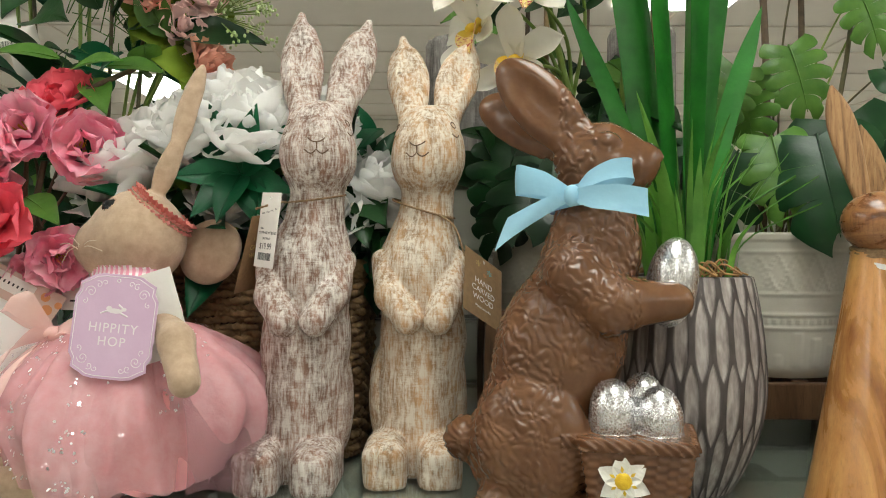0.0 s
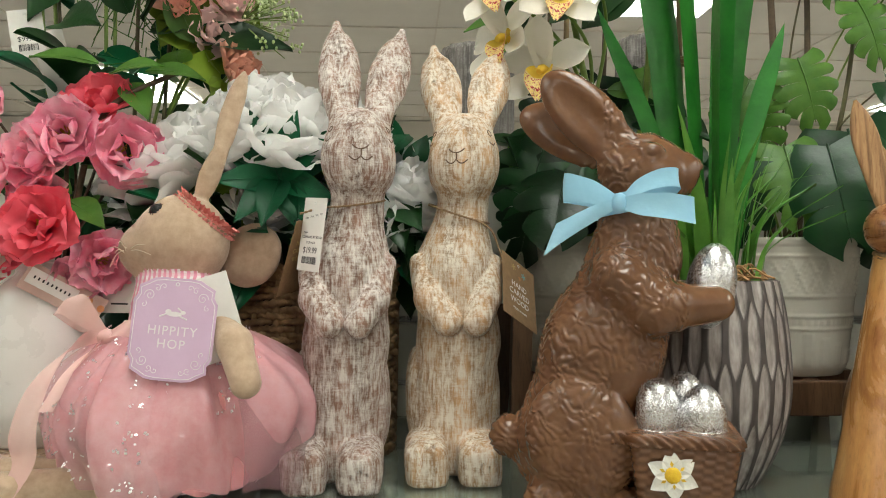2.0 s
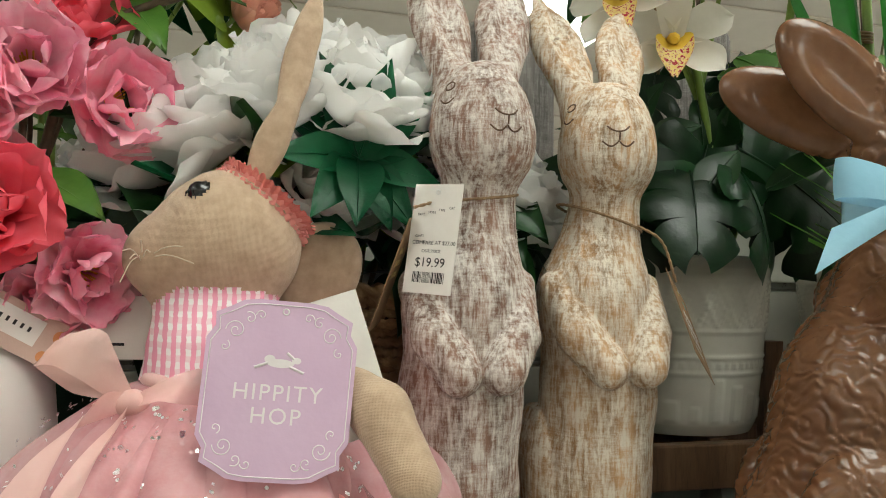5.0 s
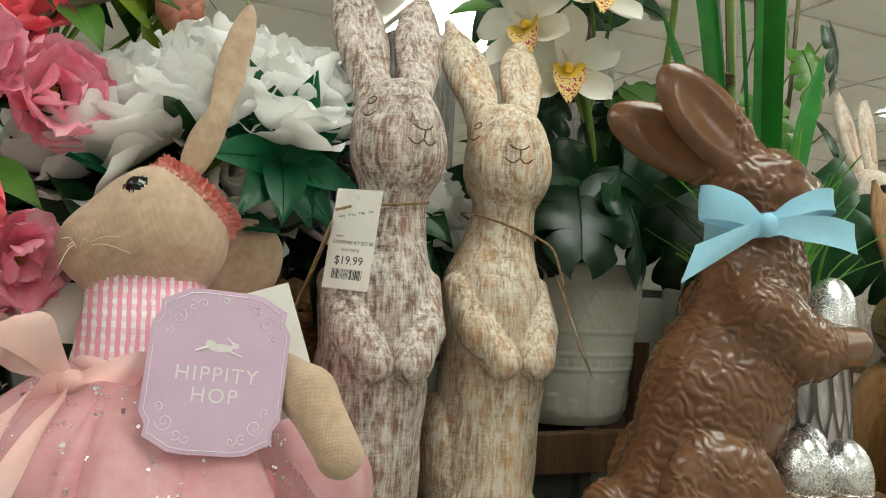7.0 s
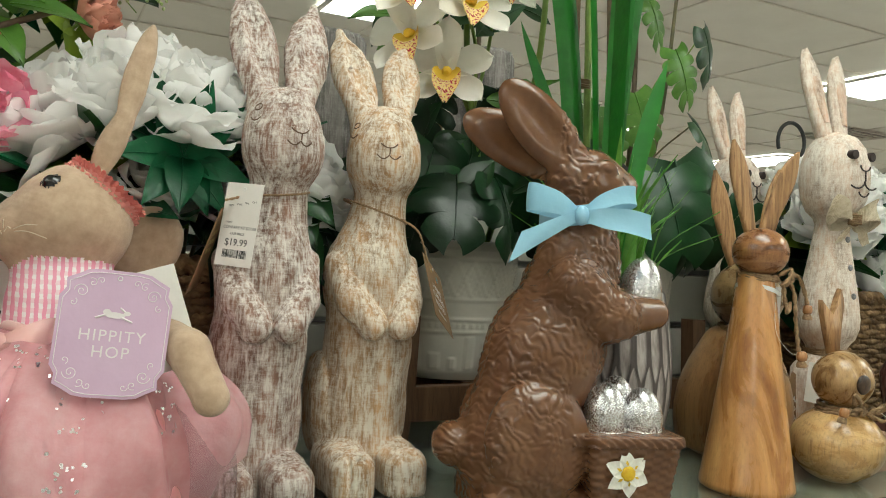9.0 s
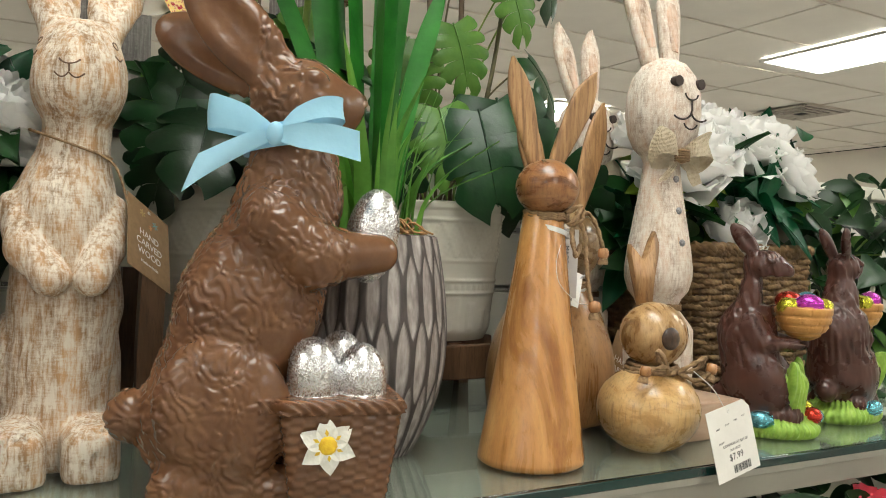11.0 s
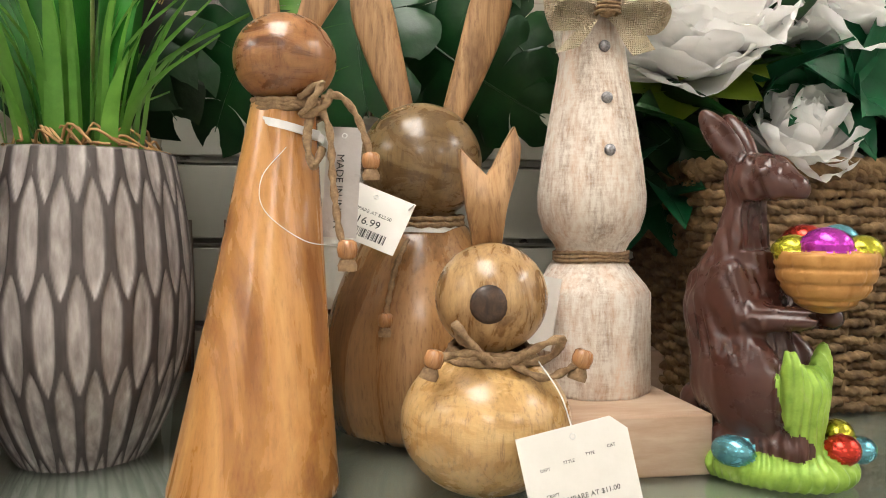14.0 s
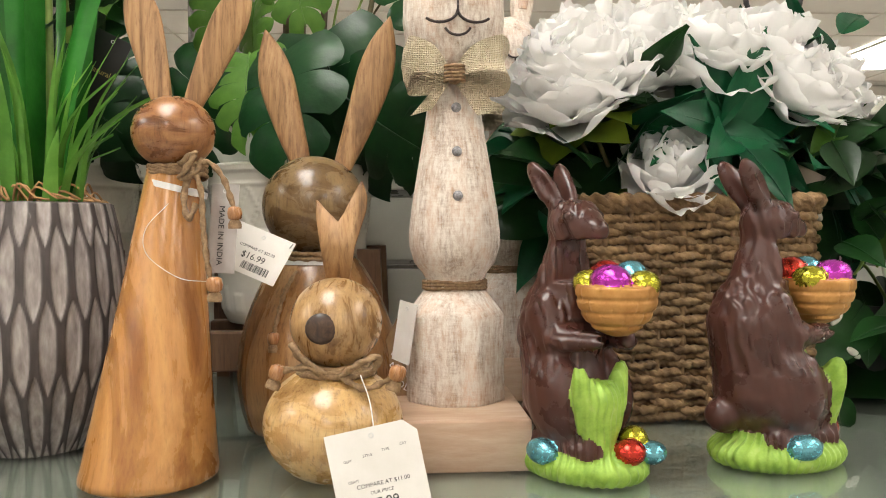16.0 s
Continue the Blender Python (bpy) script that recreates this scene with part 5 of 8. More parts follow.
def monstera_mesh(name, L, W, mat, seed=0, lobes=5):
    """Split leaf: each half is a fan of round-ended lobes joined near the midrib, ribbed along the side veins."""
    r = random.Random(seed)
    b = Build()
    droop, edge = 0.30, 0.30
    surf = lambda x, y, up=0: (x, y, -droop * y * abs(y) / L + edge * abs(x) * 0.35 - 2.6 * x * x + up)
    outline = lambda u: W * (0.66 + 0.52 * math.sin(math.pi * (0.10 + 0.74 * u))) * (1 - 0.80 * u ** 3.4)
    for sx in (-1, 1):
        for k in range(lobes):
            u0, u1 = k / lobes, (k + 1) / lobes
            NI, NJ = 12, 9
            g = np.zeros((NI, NJ, 3))
            gap = r.uniform(0.05, 0.12) if k else 0.03
            deep = r.uniform(0.48, 0.74)
            lean = 0.10 + 0.34 * (k / lobes)
            for i in range(NI):
                s = i / (NI - 1)
                for j in range(NJ):
                    t = j / (NJ - 1)
                    part_w = max(0, (s - deep) / (1 - deep)) ** 0.55 * gap
                    uu = u0 + (u1 - u0) * (part_w + t * (1 - 2 * part_w))
                    e = abs(2 * t - 1)
                    ww = outline(uu) * s * (1 - 0.20 * s ** 3 * e ** 3)
                    y = L * (uu * 0.86 - 0.16 * (1 - uu) ** 2 * s) + L * lean * s * s * 0.55 * uu
                    g[i, j] = surf(sx * ww, y, W * 0.028 * math.cos(math.pi * e) * s * (1.2 - s) - W * 0.10 * s ** 3 * r.uniform(0.8, 1.0))
            if sx > 0:
                g = g[:, ::-1]
            b.grid(g, 0)
    mid = [surf(0, L * u * 0.9) for u in np.linspace(-0.03, 1, 9)]
    b.grid(tube(np.array(mid) + np.array((0, 0, 0.0006)), np.linspace(0.0018, 0.0006, 9), 5), 0, close_v=True)
    return b.mesh(name, [mat])


def bloom_mesh(name, R, mats, layers, seed=0, ruffle=0.10, stamen=True):
    """A ruffled flower opening along +z. layers: (petals, radius share, open angle, length share, width share, material)."""
    r = random.Random(seed)
    b = Build()
    for n, rad, op, ln, wd, mat in layers:
        off = r.uniform(0, 6)
        for k in range(n):
            az = off + 2 * math.pi * k / n + r.uniform(-0.25, 0.25)
            L, W = R * ln * r.uniform(0.85, 1.12), R * wd * r.uniform(0.85, 1.15)
            o = radians(op + r.uniform(-9, 9))
            sh = lambda u: (0.30 + 0.70 * math.sin(math.pi * min(1, 0.06 + 0.56 * u))) * (1 - 0.40 * max(0, (u - 0.72) / 0.28) ** 2.4)
            g = blade_pts(L, W, 12, 17, cup=0.50, droop=-0.30, wave=ruffle, seed=r.randint(0, 9999), shape=sh)
            # stand the petal up, curl the rim outward, turn it round the axis
            for i in range(g.shape[0]):
                u = i / (g.shape[0] - 1)
                g[i, :, 2] += R * 0.10 * u ** 3 * (1 if op > 45 else -0.5) * -1
                v = np.linspace(-1, 1, 17)
                g[i, :, 1] += u ** 3 * (R * 0.026 * np.sin(v * 12 + k * 2.3) - 0.22 * L * v * v)
                g[i, :, 2] += u ** 5 * R * 0.030 * np.sin(v * 10 + k * 1.7)
            m = Matrix.Rotation(az, 4, "Z") @ Matrix.Translation((0, R * rad, 0)) @ Matrix.Rotation(math.pi / 2 - o, 4, "X")
            b.grid(np.array([[m @ Vector(q) for q in row] for row in g]), mat)
    if stamen:
        for k in range(14):
            az, q = r.uniform(0, 6.28), r.uniform(0.02, 0.16) * R
            p = np.array([(q * math.cos(az), q * math.sin(az), 0.05 * R), (q * 1.4 * math.cos(az), q * 1.4 * math.sin(az), R * r.uniform(0.30, 0.42))])
            b.grid(tube(p, R * 0.016, 4), len(mats) - 1, close_v=True)
    return b.mesh(name, mats)


PEONY = [bloom_mesh("peony_bloom", 0.072, [M_PEONY, M_YELLOW],
                    [(6, 0.12, 80, 0.98, 0.66, 0), (7, 0.15, 60, 1.02, 0.62, 0), (7, 0.15, 42, 1.04, 0.56, 0), (7, 0.12, 27, 1.02, 0.46, 0), (6, 0.08, 14, 0.98, 0.38, 0), (5, 0.04, 5, 0.92, 0.30, 0)], seed=s, ruffle=0.075) for s in (1, 2, 3)]
AZALEA = [bloom_mesh("azalea_bloom", 0.044, [m, M_YELLOW], [(5, 0.05, 82, 1.05, 0.62, 0), (5, 0.05, 62, 1.0, 0.58, 0), (4, 0.04, 38, 0.72, 0.44, 0)], seed=s, ruffle=0.12) for s, m in ((4, M_PINK), (5, M_CORAL), (6, M_PINK))]
CARN = bloom_mesh("carnation_bloom", 0.045, [M_PEACH, M_YELLOW], [(9, 0.05, 62, 1.0, 0.34, 0), (10, 0.05, 44, 1.0, 0.30, 0), (10, 0.04, 26, 0.98, 0.26, 0), (8, 0.02, 10, 0.95, 0.2, 0)], seed=8, ruffle=0.22, stamen=False)
BLUSHF = bloom_mesh("blush_bloom", 0.045, [M_BLUSH, M_YELLOW], [(6, 0.06, 78, 1.0, 0.48, 0), (7, 0.05, 52, 0.95, 0.4, 0), (6, 0.03, 26, 0.8, 0.3, 0)], seed=9, ruffle=0.14)
b = Build()
for k in range(5):
    g = blade_pts(0.042, 0.019, 7, 5, droop=0.15, cup=0.3, seed=k)
    m = Matrix.Rotation(k * 1.2566, 4, "Z") @ Matrix.Translation((0, 0.004, -0.006)) @ Matrix.Rotation(0.12, 4, "X")
    b.grid(np.array([[m @ Vector(q) for q in row] for row in g]))
SEPAL = b.mesh("sepal_star", [M_SEPAL])
PLEAF = [leaf_mesh("peony_leaf", 0.095, 0.021, M_LEAF, s, droop=0.25, cup=0.3, wave=0.1, nu=12) for s in (1, 2)]
BROAD = [leaf_mesh("broad_leaf", 0.10, 0.030, M_DLEAF, s, droop=0.3, cup=0.25, wave=0.12, nu=12) for s in (3, 4)]
MONST = [monstera_mesh("split_leaf", 0.150, 0.066, M_MONST, 1), monstera_mesh("split_leaf", 0.140, 0.068, M_MONST, 2, 3)]
MONSTL = monstera_mesh("split_leaf_light", 0.12, 0.050, M_LIME, 5)
SMALL = [leaf_mesh("small_leaf", 0.055, 0.017, M_DLEAF, s, droop=0.25, cup=0.25) for s in (7, 8)]
LIMEL = leaf_mesh("light_leaf", 0.075, 0.020, M_LIME, 3, droop=0.25, cup=0.25, wave=0.08)


def toward(rnd, d, spread):
    v = Vector(d) + Vector((rnd.gauss(0, spread), rnd.gauss(0, spread), rnd.gauss(0, spread)))
    return v.normalized()


def stem_part(parent, pts, r, mat, name="stem"):
    b = Build()
    p = spline(pts, 14)
    capped(b, tube(p, np.linspace(r, r * 0.75, 14), 7))
    return part(name, b.mesh(name, [mat]), parent)


def bloom_at(parent, me, p, d, s, rnd, sepal=True):
    q = Vector(d).to_track_quat("Z", "Y").to_matrix().to_4x4()
    m = Matrix.Translation(p) @ q @ Matrix.Rotation(rnd.uniform(0, 6.28), 4, "Z") @ Matrix.Scale(s, 4)
    f = part("flower", me, parent, "", m)
    if sepal:
        part("sepal", SEPAL, f, "olive green sepals", Matrix.Scale(1.5, 4))
    return f


def bouquet(name, x, y, z, flowers, leaves, seed, label, category, rosettes=()):
    """Peonies over a skirt of green leaves, standing in a basket. Places are in the world."""
    rnd = random.Random(seed)
    t = thing(name, None, label, category, "", "", Matrix.Translation((x, y, z)))
    o = Vector((x, y, z))
    for p, d, s in flowers:
        d = (Vector(d).normalized() + Vector((0, 0, 0.55))).normalized()
        p = Vector(p) - d * 0.03
        s *= 1.12
        bloom_at(t, PEONY[rnd.randint(0, 2)], Vector(p) - o, d, s, rnd)
        stem_part(t, [(rnd.uniform(-0.03, 0.03), rnd.uniform(-0.02, 0.02), 0), (Vector(p) - o) * 0.6 + Vector((0, 0, 0.02)), Vector(p) - o - Vector(d) * 0.012], 0.003, M_STEM)
    for (x0, x1), (y0, y1), (z0, z1), n, d, meshes, (s0, s1) in leaves:
        for k in range(n):
            p = Vector((rnd.uniform(x0, x1), rnd.uniform(y0, y1), rnd.uniform(z0, z1)))
            a = toward(rnd, d, 0.6)
            nr = toward(rnd, (0, -0.6, 0.8), 0.35)
            part("leaf", meshes[rnd.randint(0, len(meshes) - 1)], t, "", frame_m(p - o, a, nr, rnd.uniform(s0, s1)))
    for c, d, n, s in rosettes:
        dv = Vector(d).normalized()
        e1 = dv.orthogonal().normalized()
        e2 = dv.cross(e1)
        for k in range(n):
            az = 2 * math.pi * k / n + rnd.uniform(-0.2, 0.2)
            out = (e1 * math.cos(az) + e2 * math.sin(az)) * rnd.uniform(0.7, 1.1) + dv * rnd.uniform(0.25, 0.9)
            part("leaf", PLEAF[k % 2], t, "", frame_m(Vector(c) - o, out, dv, s * rnd.uniform(0.8, 1.1)))
    return t


# basket on the doll's side
bouquet("flower_arrangement", -0.235, 1.09, ZS + 0.02,
        [((-0.345, 1.00, 1.675), (-0.2, -0.6, 0.75), 0.95), ((-0.300, 0.985, 1.690), (-0.1, -0.7, 0.7), 0.9), ((-0.235, 0.990, 1.690), (0.1, -0.6, 0.75), 1.0),
         ((-0.180, 1.010, 1.690), (0.3, -0.6, 0.7), 0.95), ((-0.270, 1.06, 1.725), (0, -0.3, 0.95), 1.0), ((-0.190, 1.07, 1.715), (0.2, -0.2, 0.95), 0.95),
         ((-0.395, 1.01, 1.645), (-0.5, -0.6, 0.5), 1.0), ((-0.075, 1.04, 1.625), (0.5, -0.6, 0.4), 0.85), ((-0.060, 1.12, 1.66), (0.7, -0.2, 0.5), 0.8),
         ((-0.255, 0.985, 1.625), (0.1, -0.9, 0.2), 0.7), ((-0.150, 0.99, 1.60), (0.2, -0.9, 0.1), 0.75)],
        [((-0.38, -0.10), (1.00, 1.12), (1.54, 1.64), 54, (0, -0.55, 0.15), PLEAF + BROAD, (0.8, 1.3)), ((-0.36, -0.08), (1.02, 1.15), (1.60, 1.70), 26, (0, -0.2, 0.8), PLEAF, (0.7, 1.0)),
         ((-0.14, -0.03), (1.0, 1.1), (1.50, 1.62), 22, (0.5, -0.5, -0.2), BROAD + PLEAF, (0.7, 1.1)), ((-0.44, -0.32), (0.99, 1.08), (1.54, 1.64), 22, (-0.5, -0.5, 0.1), BROAD, (0.8, 1.2))],
        11, "white silk peonies with dark green leaves in a woven basket", "flower arrangement",
        [((-0.237, 0.955, 1.640), (0.0, -1.0, 0.25), 12, 0.85)])
# basket beside the small rabbits
bouquet("flower_arrangement", 0.915, 1.05, ZS + 0.02,
        [((0.785, 0.975, 1.640), (-0.35, -0.75, 0.45), 0.95), ((0.800, 0.965, 1.665), (-0.1, -0.7, 0.7), 0.9), ((0.850, 1.00, 1.672), (0.2, -0.75, 0.6), 0.85), ((0.815, 1.05, 1.70), (-0.2, -0.2, 0.9), 0.95),
         ((0.895, 1.04, 1.700), (0.0, -0.6, 0.8), 0.95), ((0.955, 1.02, 1.685), (0.15, -0.75, 0.6), 1.0), ((0.915, 1.10, 1.725), (0, -0.2, 0.95), 0.9), ((1.015, 1.04, 1.690), (0.2, -0.7, 0.65), 1.0),
         ((1.045, 1.01, 1.650), (0.45, -0.75, 0.4), 0.9), ((1.085, 1.05, 1.665), (0.5, -0.5, 0.6), 0.9), ((1.03, 1.12, 1.71), (0.3, -0.1, 0.9), 0.9), ((0.890, 0.962, 1.560), (0, -0.85, 0.55), 0.74), ((1.10, 1.1, 1.60), (0.8, -0.4, 0.2), 0.8)],
        [((0.78, 1.06), (0.99, 1.12), (1.545, 1.64), 62, (0, -0.55, 0.1), PLEAF + BROAD, (0.8, 1.35)), ((0.80, 1.10), (1.0, 1.15), (1.62, 1.72), 24, (0, -0.1, 0.9), PLEAF, (0.7, 1.0)),
         ((1.02, 1.12), (1.0, 1.1), (1.50, 1.62), 26, (0.6, -0.5, -0.1), PLEAF + BROAD, (0.9, 1.3)), ((0.755, 0.80), (1.0, 1.1), (1.50, 1.60), 18, (-0.5, -0.5, -0.15), PLEAF + BROAD, (0.8, 1.2))],
        12, "white silk peonies with deep green leaves in a seagrass basket", "flower arrangement",
        [((0.955, 0.975, 1.60), (0.3, -0.9, 0.3), 7, 1.15), ((0.925, 0.985, 1.60), (-0.1, -0.9, 0.4), 6, 0.95)])

# ---- split-leaf plants in the ivory pots ----
def split_plant(x, y, z, rows, stems, seed, label, light=0.2, small=()):
    rnd = random.Random(seed)
    o = Vector((x, y, z))
    t = thing("potted_plant", None, label, "artificial plant", "split-leaf plants", "", Matrix.Translation(o))
    for pts, r, m in stems:
        stem_part(t, [Vector(p) - o for p in pts], r, m)
    for p, d, s in rows:
        high = p[2] > 1.76
        me = MONSTL if rnd.random() < (0.55 if high else light) else MONST[rnd.randint(0, 1)]
        s *= 0.80 if high else 0.92
        if abs(p[0] - x) < 0.10:
            p = (p[0], p[1], max(p[2], z + 0.026 + 0.125 * s * max(0, -d[2])))
        nr = toward(rnd, (-0.12, -0.85, 0.5), 0.28)
        part("leaf", me, t, "", frame_m(Vector(p) - o, toward(rnd, d, 0.18), nr, s * rnd.uniform(0.9, 1.1)))
        stem_part(t, [Vector((rnd.uniform(-0.03, 0.03), rnd.uniform(-0.02, 0.02), 0)), (Vector(p) - o) * 0.55 + Vector((0, 0.03, 0.03)), Vector(p) - o], 0.0018, M_LSTEM if rnd.random() < 0.4 else M_STEM, "petiole")
    for (x0, x1), (y0, y1), (z0, z1), n, meshes in small:
        for k in range(n):
            p = Vector((rnd.uniform(x0, x1), rnd.uniform(y0, y1), rnd.uniform(z0, z1)))
            part("leaf", meshes[rnd.randint(0, len(meshes) - 1)], t, "", frame_m(p - o, toward(rnd, (0, -0.3, -0.1), 0.7), toward(rnd, (0, -0.8, 0.6), 0.3), rnd.uniform(0.8, 1.3)))
    return t


split_plant(0.465, 1.135, ZS + 0.255,
            [((0.400, 1.10, 1.80), (-0.55, -0.3, -0.75), 0.95), ((0.470, 1.10, 1.83), (0.3, -0.3, -0.85), 0.95), ((0.430, 1.06, 1.70), (-0.3, -0.4, -0.8), 0.95), ((0.515, 1.05, 1.72), (0.35, -0.3, -0.85), 1.25),
             ((0.385, 1.06, 1.63), (-0.45, -0.3, -0.85), 1.05), ((0.600, 1.10, 1.80), (0.55, -0.2, -0.8), 1.0), ((0.570, 1.12, 1.92), (0.6, -0.3, -0.7), 0.95), 
             ((0.560, 1.06, 1.68), (0.55, -0.3, -0.75), 1.1), ((0.475, 1.03, 1.66), (0.0, -0.4, -0.9), 1.15), 
             ((0.620, 1.12, 1.70), (0.6, -0.2, -0.75), 0.95), ((0.640, 1.13, 1.97), (0.7, -0.2, -0.6), 0.9), ((0.50, 1.12, 2.0), (0.4, -0.3, -0.8), 0.9),
             ((0.425, 1.13, 1.78), (-0.1, -0.4, -0.9), 1.1), ((0.545, 1.02, 1.64), (0.5, -0.4, -0.6), 0.95)],
            [([(0.45, 1.14, 1.55), (0.46, 1.15, 1.8), (0.44, 1.15, 2.15)], 0.006, M_TWIG), ([(0.49, 1.14, 1.55), (0.51, 1.15, 1.85), (0.50, 1.15, 2.15)], 0.005, M_TWIG), ([(0.50, 1.14, 1.55), (0.57, 1.15, 1.8), (0.60, 1.15, 2.1)], 0.004, M_STEM)],
            21, "artificial split-leaf plant with glossy green leaves in an ivory pot", 0.14)
split_plant(0.170, 1.135, ZS + 0.255,
            [((0.100, 1.06, 1.70), (-0.5, -0.3, -0.8), 0.85), ((0.150, 1.05, 1.69), (-0.1, -0.4, -0.9), 0.95), ((0.195, 1.05, 1.69), (0.3, -0.4, -0.85), 1.0), ((0.235, 1.07, 1.71), (0.6, -0.3, -0.7), 0.95), ((0.125, 1.04, 1.65), (-0.2, -0.5, -0.8), 0.9),
             ((0.180, 1.03, 1.645), (0.2, -0.5, -0.8), 0.9), ((0.090, 1.06, 1.64), (-0.6, -0.3, -0.7), 0.8), ((0.215, 1.10, 1.80), (0.3, -0.3, -0.8), 0.7), ((0.120, 1.10, 1.78), (-0.3, -0.3, -0.8), 0.65), ((0.245, 1.06, 1.66), (0.5, -0.3, -0.8), 0.85)],
            [([(0.15, 1.14, 1.55), (0.145, 1.14, 1.8), (0.15, 1.14, 2.1)], 0.005, M_CANE), ([(0.19, 1.14, 1.55), (0.20, 1.14, 1.8), (0.21, 1.14, 2.1)], 0.0045, M_TWIG), ([(0.12, 1.13, 1.55), (0.115, 1.12, 1.75), (0.12, 1.12, 2.0)], 0.004, M_TWIG)],
            22, "artificial plant with dark split leaves in an ivory pot", 0.12,
            [((0.06, 0.27), (1.02, 1.14), (1.62, 1.72), 22, BROAD + SMALL), ((0.06, 0.27), (1.08, 1.16), (1.70, 1.95), 34, [LIMEL, LIMEL] + SMALL)])

# ---- orchid ----
orchid = thing("orchid", None, "artificial cream orchid spray with speckled yellow lips", "orchid", "", "", Matrix.Translation((0.155, 1.10, ZS + 0.255)))
OO = Vector((0.155, 1.10, ZS + 0.255))
b = Build()
for az, L, W in ((90, 0.056, 0.0150), (24, 0.052, 0.0165), (156, 0.052, 0.0165), (-44, 0.054, 0.0145), (224, 0.054, 0.0145)):
    g = blade_pts(L, W, 14, 9, droop=0.16 if az in (24, 156) else -0.30, cup=0.55, wave=0.05, seed=az, shape=lambda u: 0.34 + 0.70 * math.sin(math.pi * min(1, 0.10 + 0.62 * u)) - 0.98 * max(0, (u - 0.62) / 0.38) ** 2.4)
    m = Matrix.Rotation(radians(az - 90), 4, "Z") @ Matrix.Translation((0, 0.003, 0)) @ Matrix.Rotation(0.30 if az == 90 else 0.12, 4, "X")
    b.grid(np.array([[m @ Vector(q) for q in row] for row in g]), 0)
ORCH = b.mesh("orchid_petals", [M_ORCHID])
b = Build()
g = blade_pts(0.036, 0.0135, 15, 11, droop=0.75, cup=0.75, wave=0.10, seed=3, shape=lambda u: 0.55 + 0.60 * math.sin(math.pi * (0.05 + 0.72 * u)) - 0.75 * max(0, (u - 0.75) / 0.25) ** 2.5)
m = Matrix.Rotation(radians(180), 4, "Z") @ Matrix.Rotation(radians(62), 4, "X")
g = np.array([[m @ Vector(q) for q in row] for row in g])
b.grid(g[:8], 1)
b.grid(g[7:], 0)
LIP = b.mesh("orchid_lip", [M_LIP, M_YELLOW])
b = Build()
capped(b, tube(spline([(0, 0, 0.0), (0, -0.002, 0.010), (0, -0.008, 0.018)], 6), [0.006, 0.006, 0.0055, 0.005, 0.0045, 0.003], 8))
COLUMN = b.mesh("orchid_column", [M_YELLOW])
for p, d, roll, s in (((0.092, 1.020, 1.790), (-0.45, -0.85, 0.15), 0, 1.0), ((0.045, 1.030, 1.832), (-0.75, -0.6, 0.2), 20, 1.0), ((0.108, 1.000, 1.875), (-0.1, -0.9, 0.35), -10, 1.0), ((0.035, 1.02, 1.895), (-0.6, -0.75, 0.2), 15, 0.95), ((0.165, 1.03, 1.93), (0.2, -0.9, 0.2), 0, 0.95)):
    q = Vector(d).to_track_quat("Z", "Y").to_matrix().to_4x4()
    f = part("flower", ORCH, orchid, "", Matrix.Translation(Vector(p) - OO) @ q @ Matrix.Rotation(radians(roll), 4, "Z") @ Matrix.Scale(s * 1.18, 4))
    part("lip", LIP, f, "yellow lip with crimson speckles")
    part("column", COLUMN, f)
    stem_part(orchid, [Vector((0.02, 0.0, 0.20)), (Vector(p) - OO) * 0.5 + Vector((0.03, 0.02, 0.12)), Vector(p) - OO - Vector(d).normalized() * 0.004], 0.003, M_LSTEM, "pedicel")
stem_part(orchid, [(0.015, 0.02, 0), (0.035, 0, 0.12), (0.0, -0.02, 0.26), (-0.03, -0.06, 0.36)], 0.0055, M_LSTEM)
stem_part(orchid, [(0.06, 0.02, 0), (0.075, -0.06, 0.2), (0.070, -0.10, 0.35), (0.06, -0.10, 0.5)], 0.005, M_LSTEM)

# ---- strap leaves and grass in the carved vase ----
vp = Vector((0.266, 0.888, ZS + 0.215))
blades = thing("strap_leaf_plant", None, "artificial plant with long upright strap leaves in the carved vase", "artificial plant", "", "", Matrix.Translation(vp))
rnd = random.Random(31)
for k, (bx, by, tx, ty, tz, w) in enumerate(((-0.03, 0.02, -0.115, 0.045, 0.62, 0.0115), (-0.02, 0.03, -0.085, 0.05, 0.60, 0.012), (-0.01, 0.01, -0.055, 0.03, 0.66, 0.013), (0.0, 0.0, 0.004, 0.0, 0.62, 0.0145), (0.01, 0.02, 0.035, 0.03, 0.60, 0.012), (0.012, 0.0, 0.085, 0.01, 0.31, 0.009), (0.015, 0.03, 0.10, 0.06, 0.60, 0.010), (-0.03, 0.0, -0.13, 0.03, 0.33, 0.010))):
    path = spline([(bx, by, 0), (bx + (tx - bx) * 0.35, by + (ty - by) * 0.4, tz * 0.5), (tx, ty, tz)], 16)
    b = Build()
    g = np.zeros((16, 3, 3))
    side = Vector((math.cos(0.5 * k), math.sin(0.5 * k) * 0.5, 0.1)).normalized()
    for i in range(16):
        u = i / 15
        ww = w * (0.65 + 0.6 * math.sin(math.pi * (0.15 + 0.5 * u))) * (1 - max(0, (u - 0.72) / 0.28) ** 2)
        for j, v in enumerate((-1, 0, 1)):
            g[i, j] = path[i] + np.array(side) * ww * v + np.array((0, 0.22 * ww * (abs(v)), 0))
    b.grid(g)
    part("leaf", b.mesh("strap_leaf", [M_BLADE]), blades)
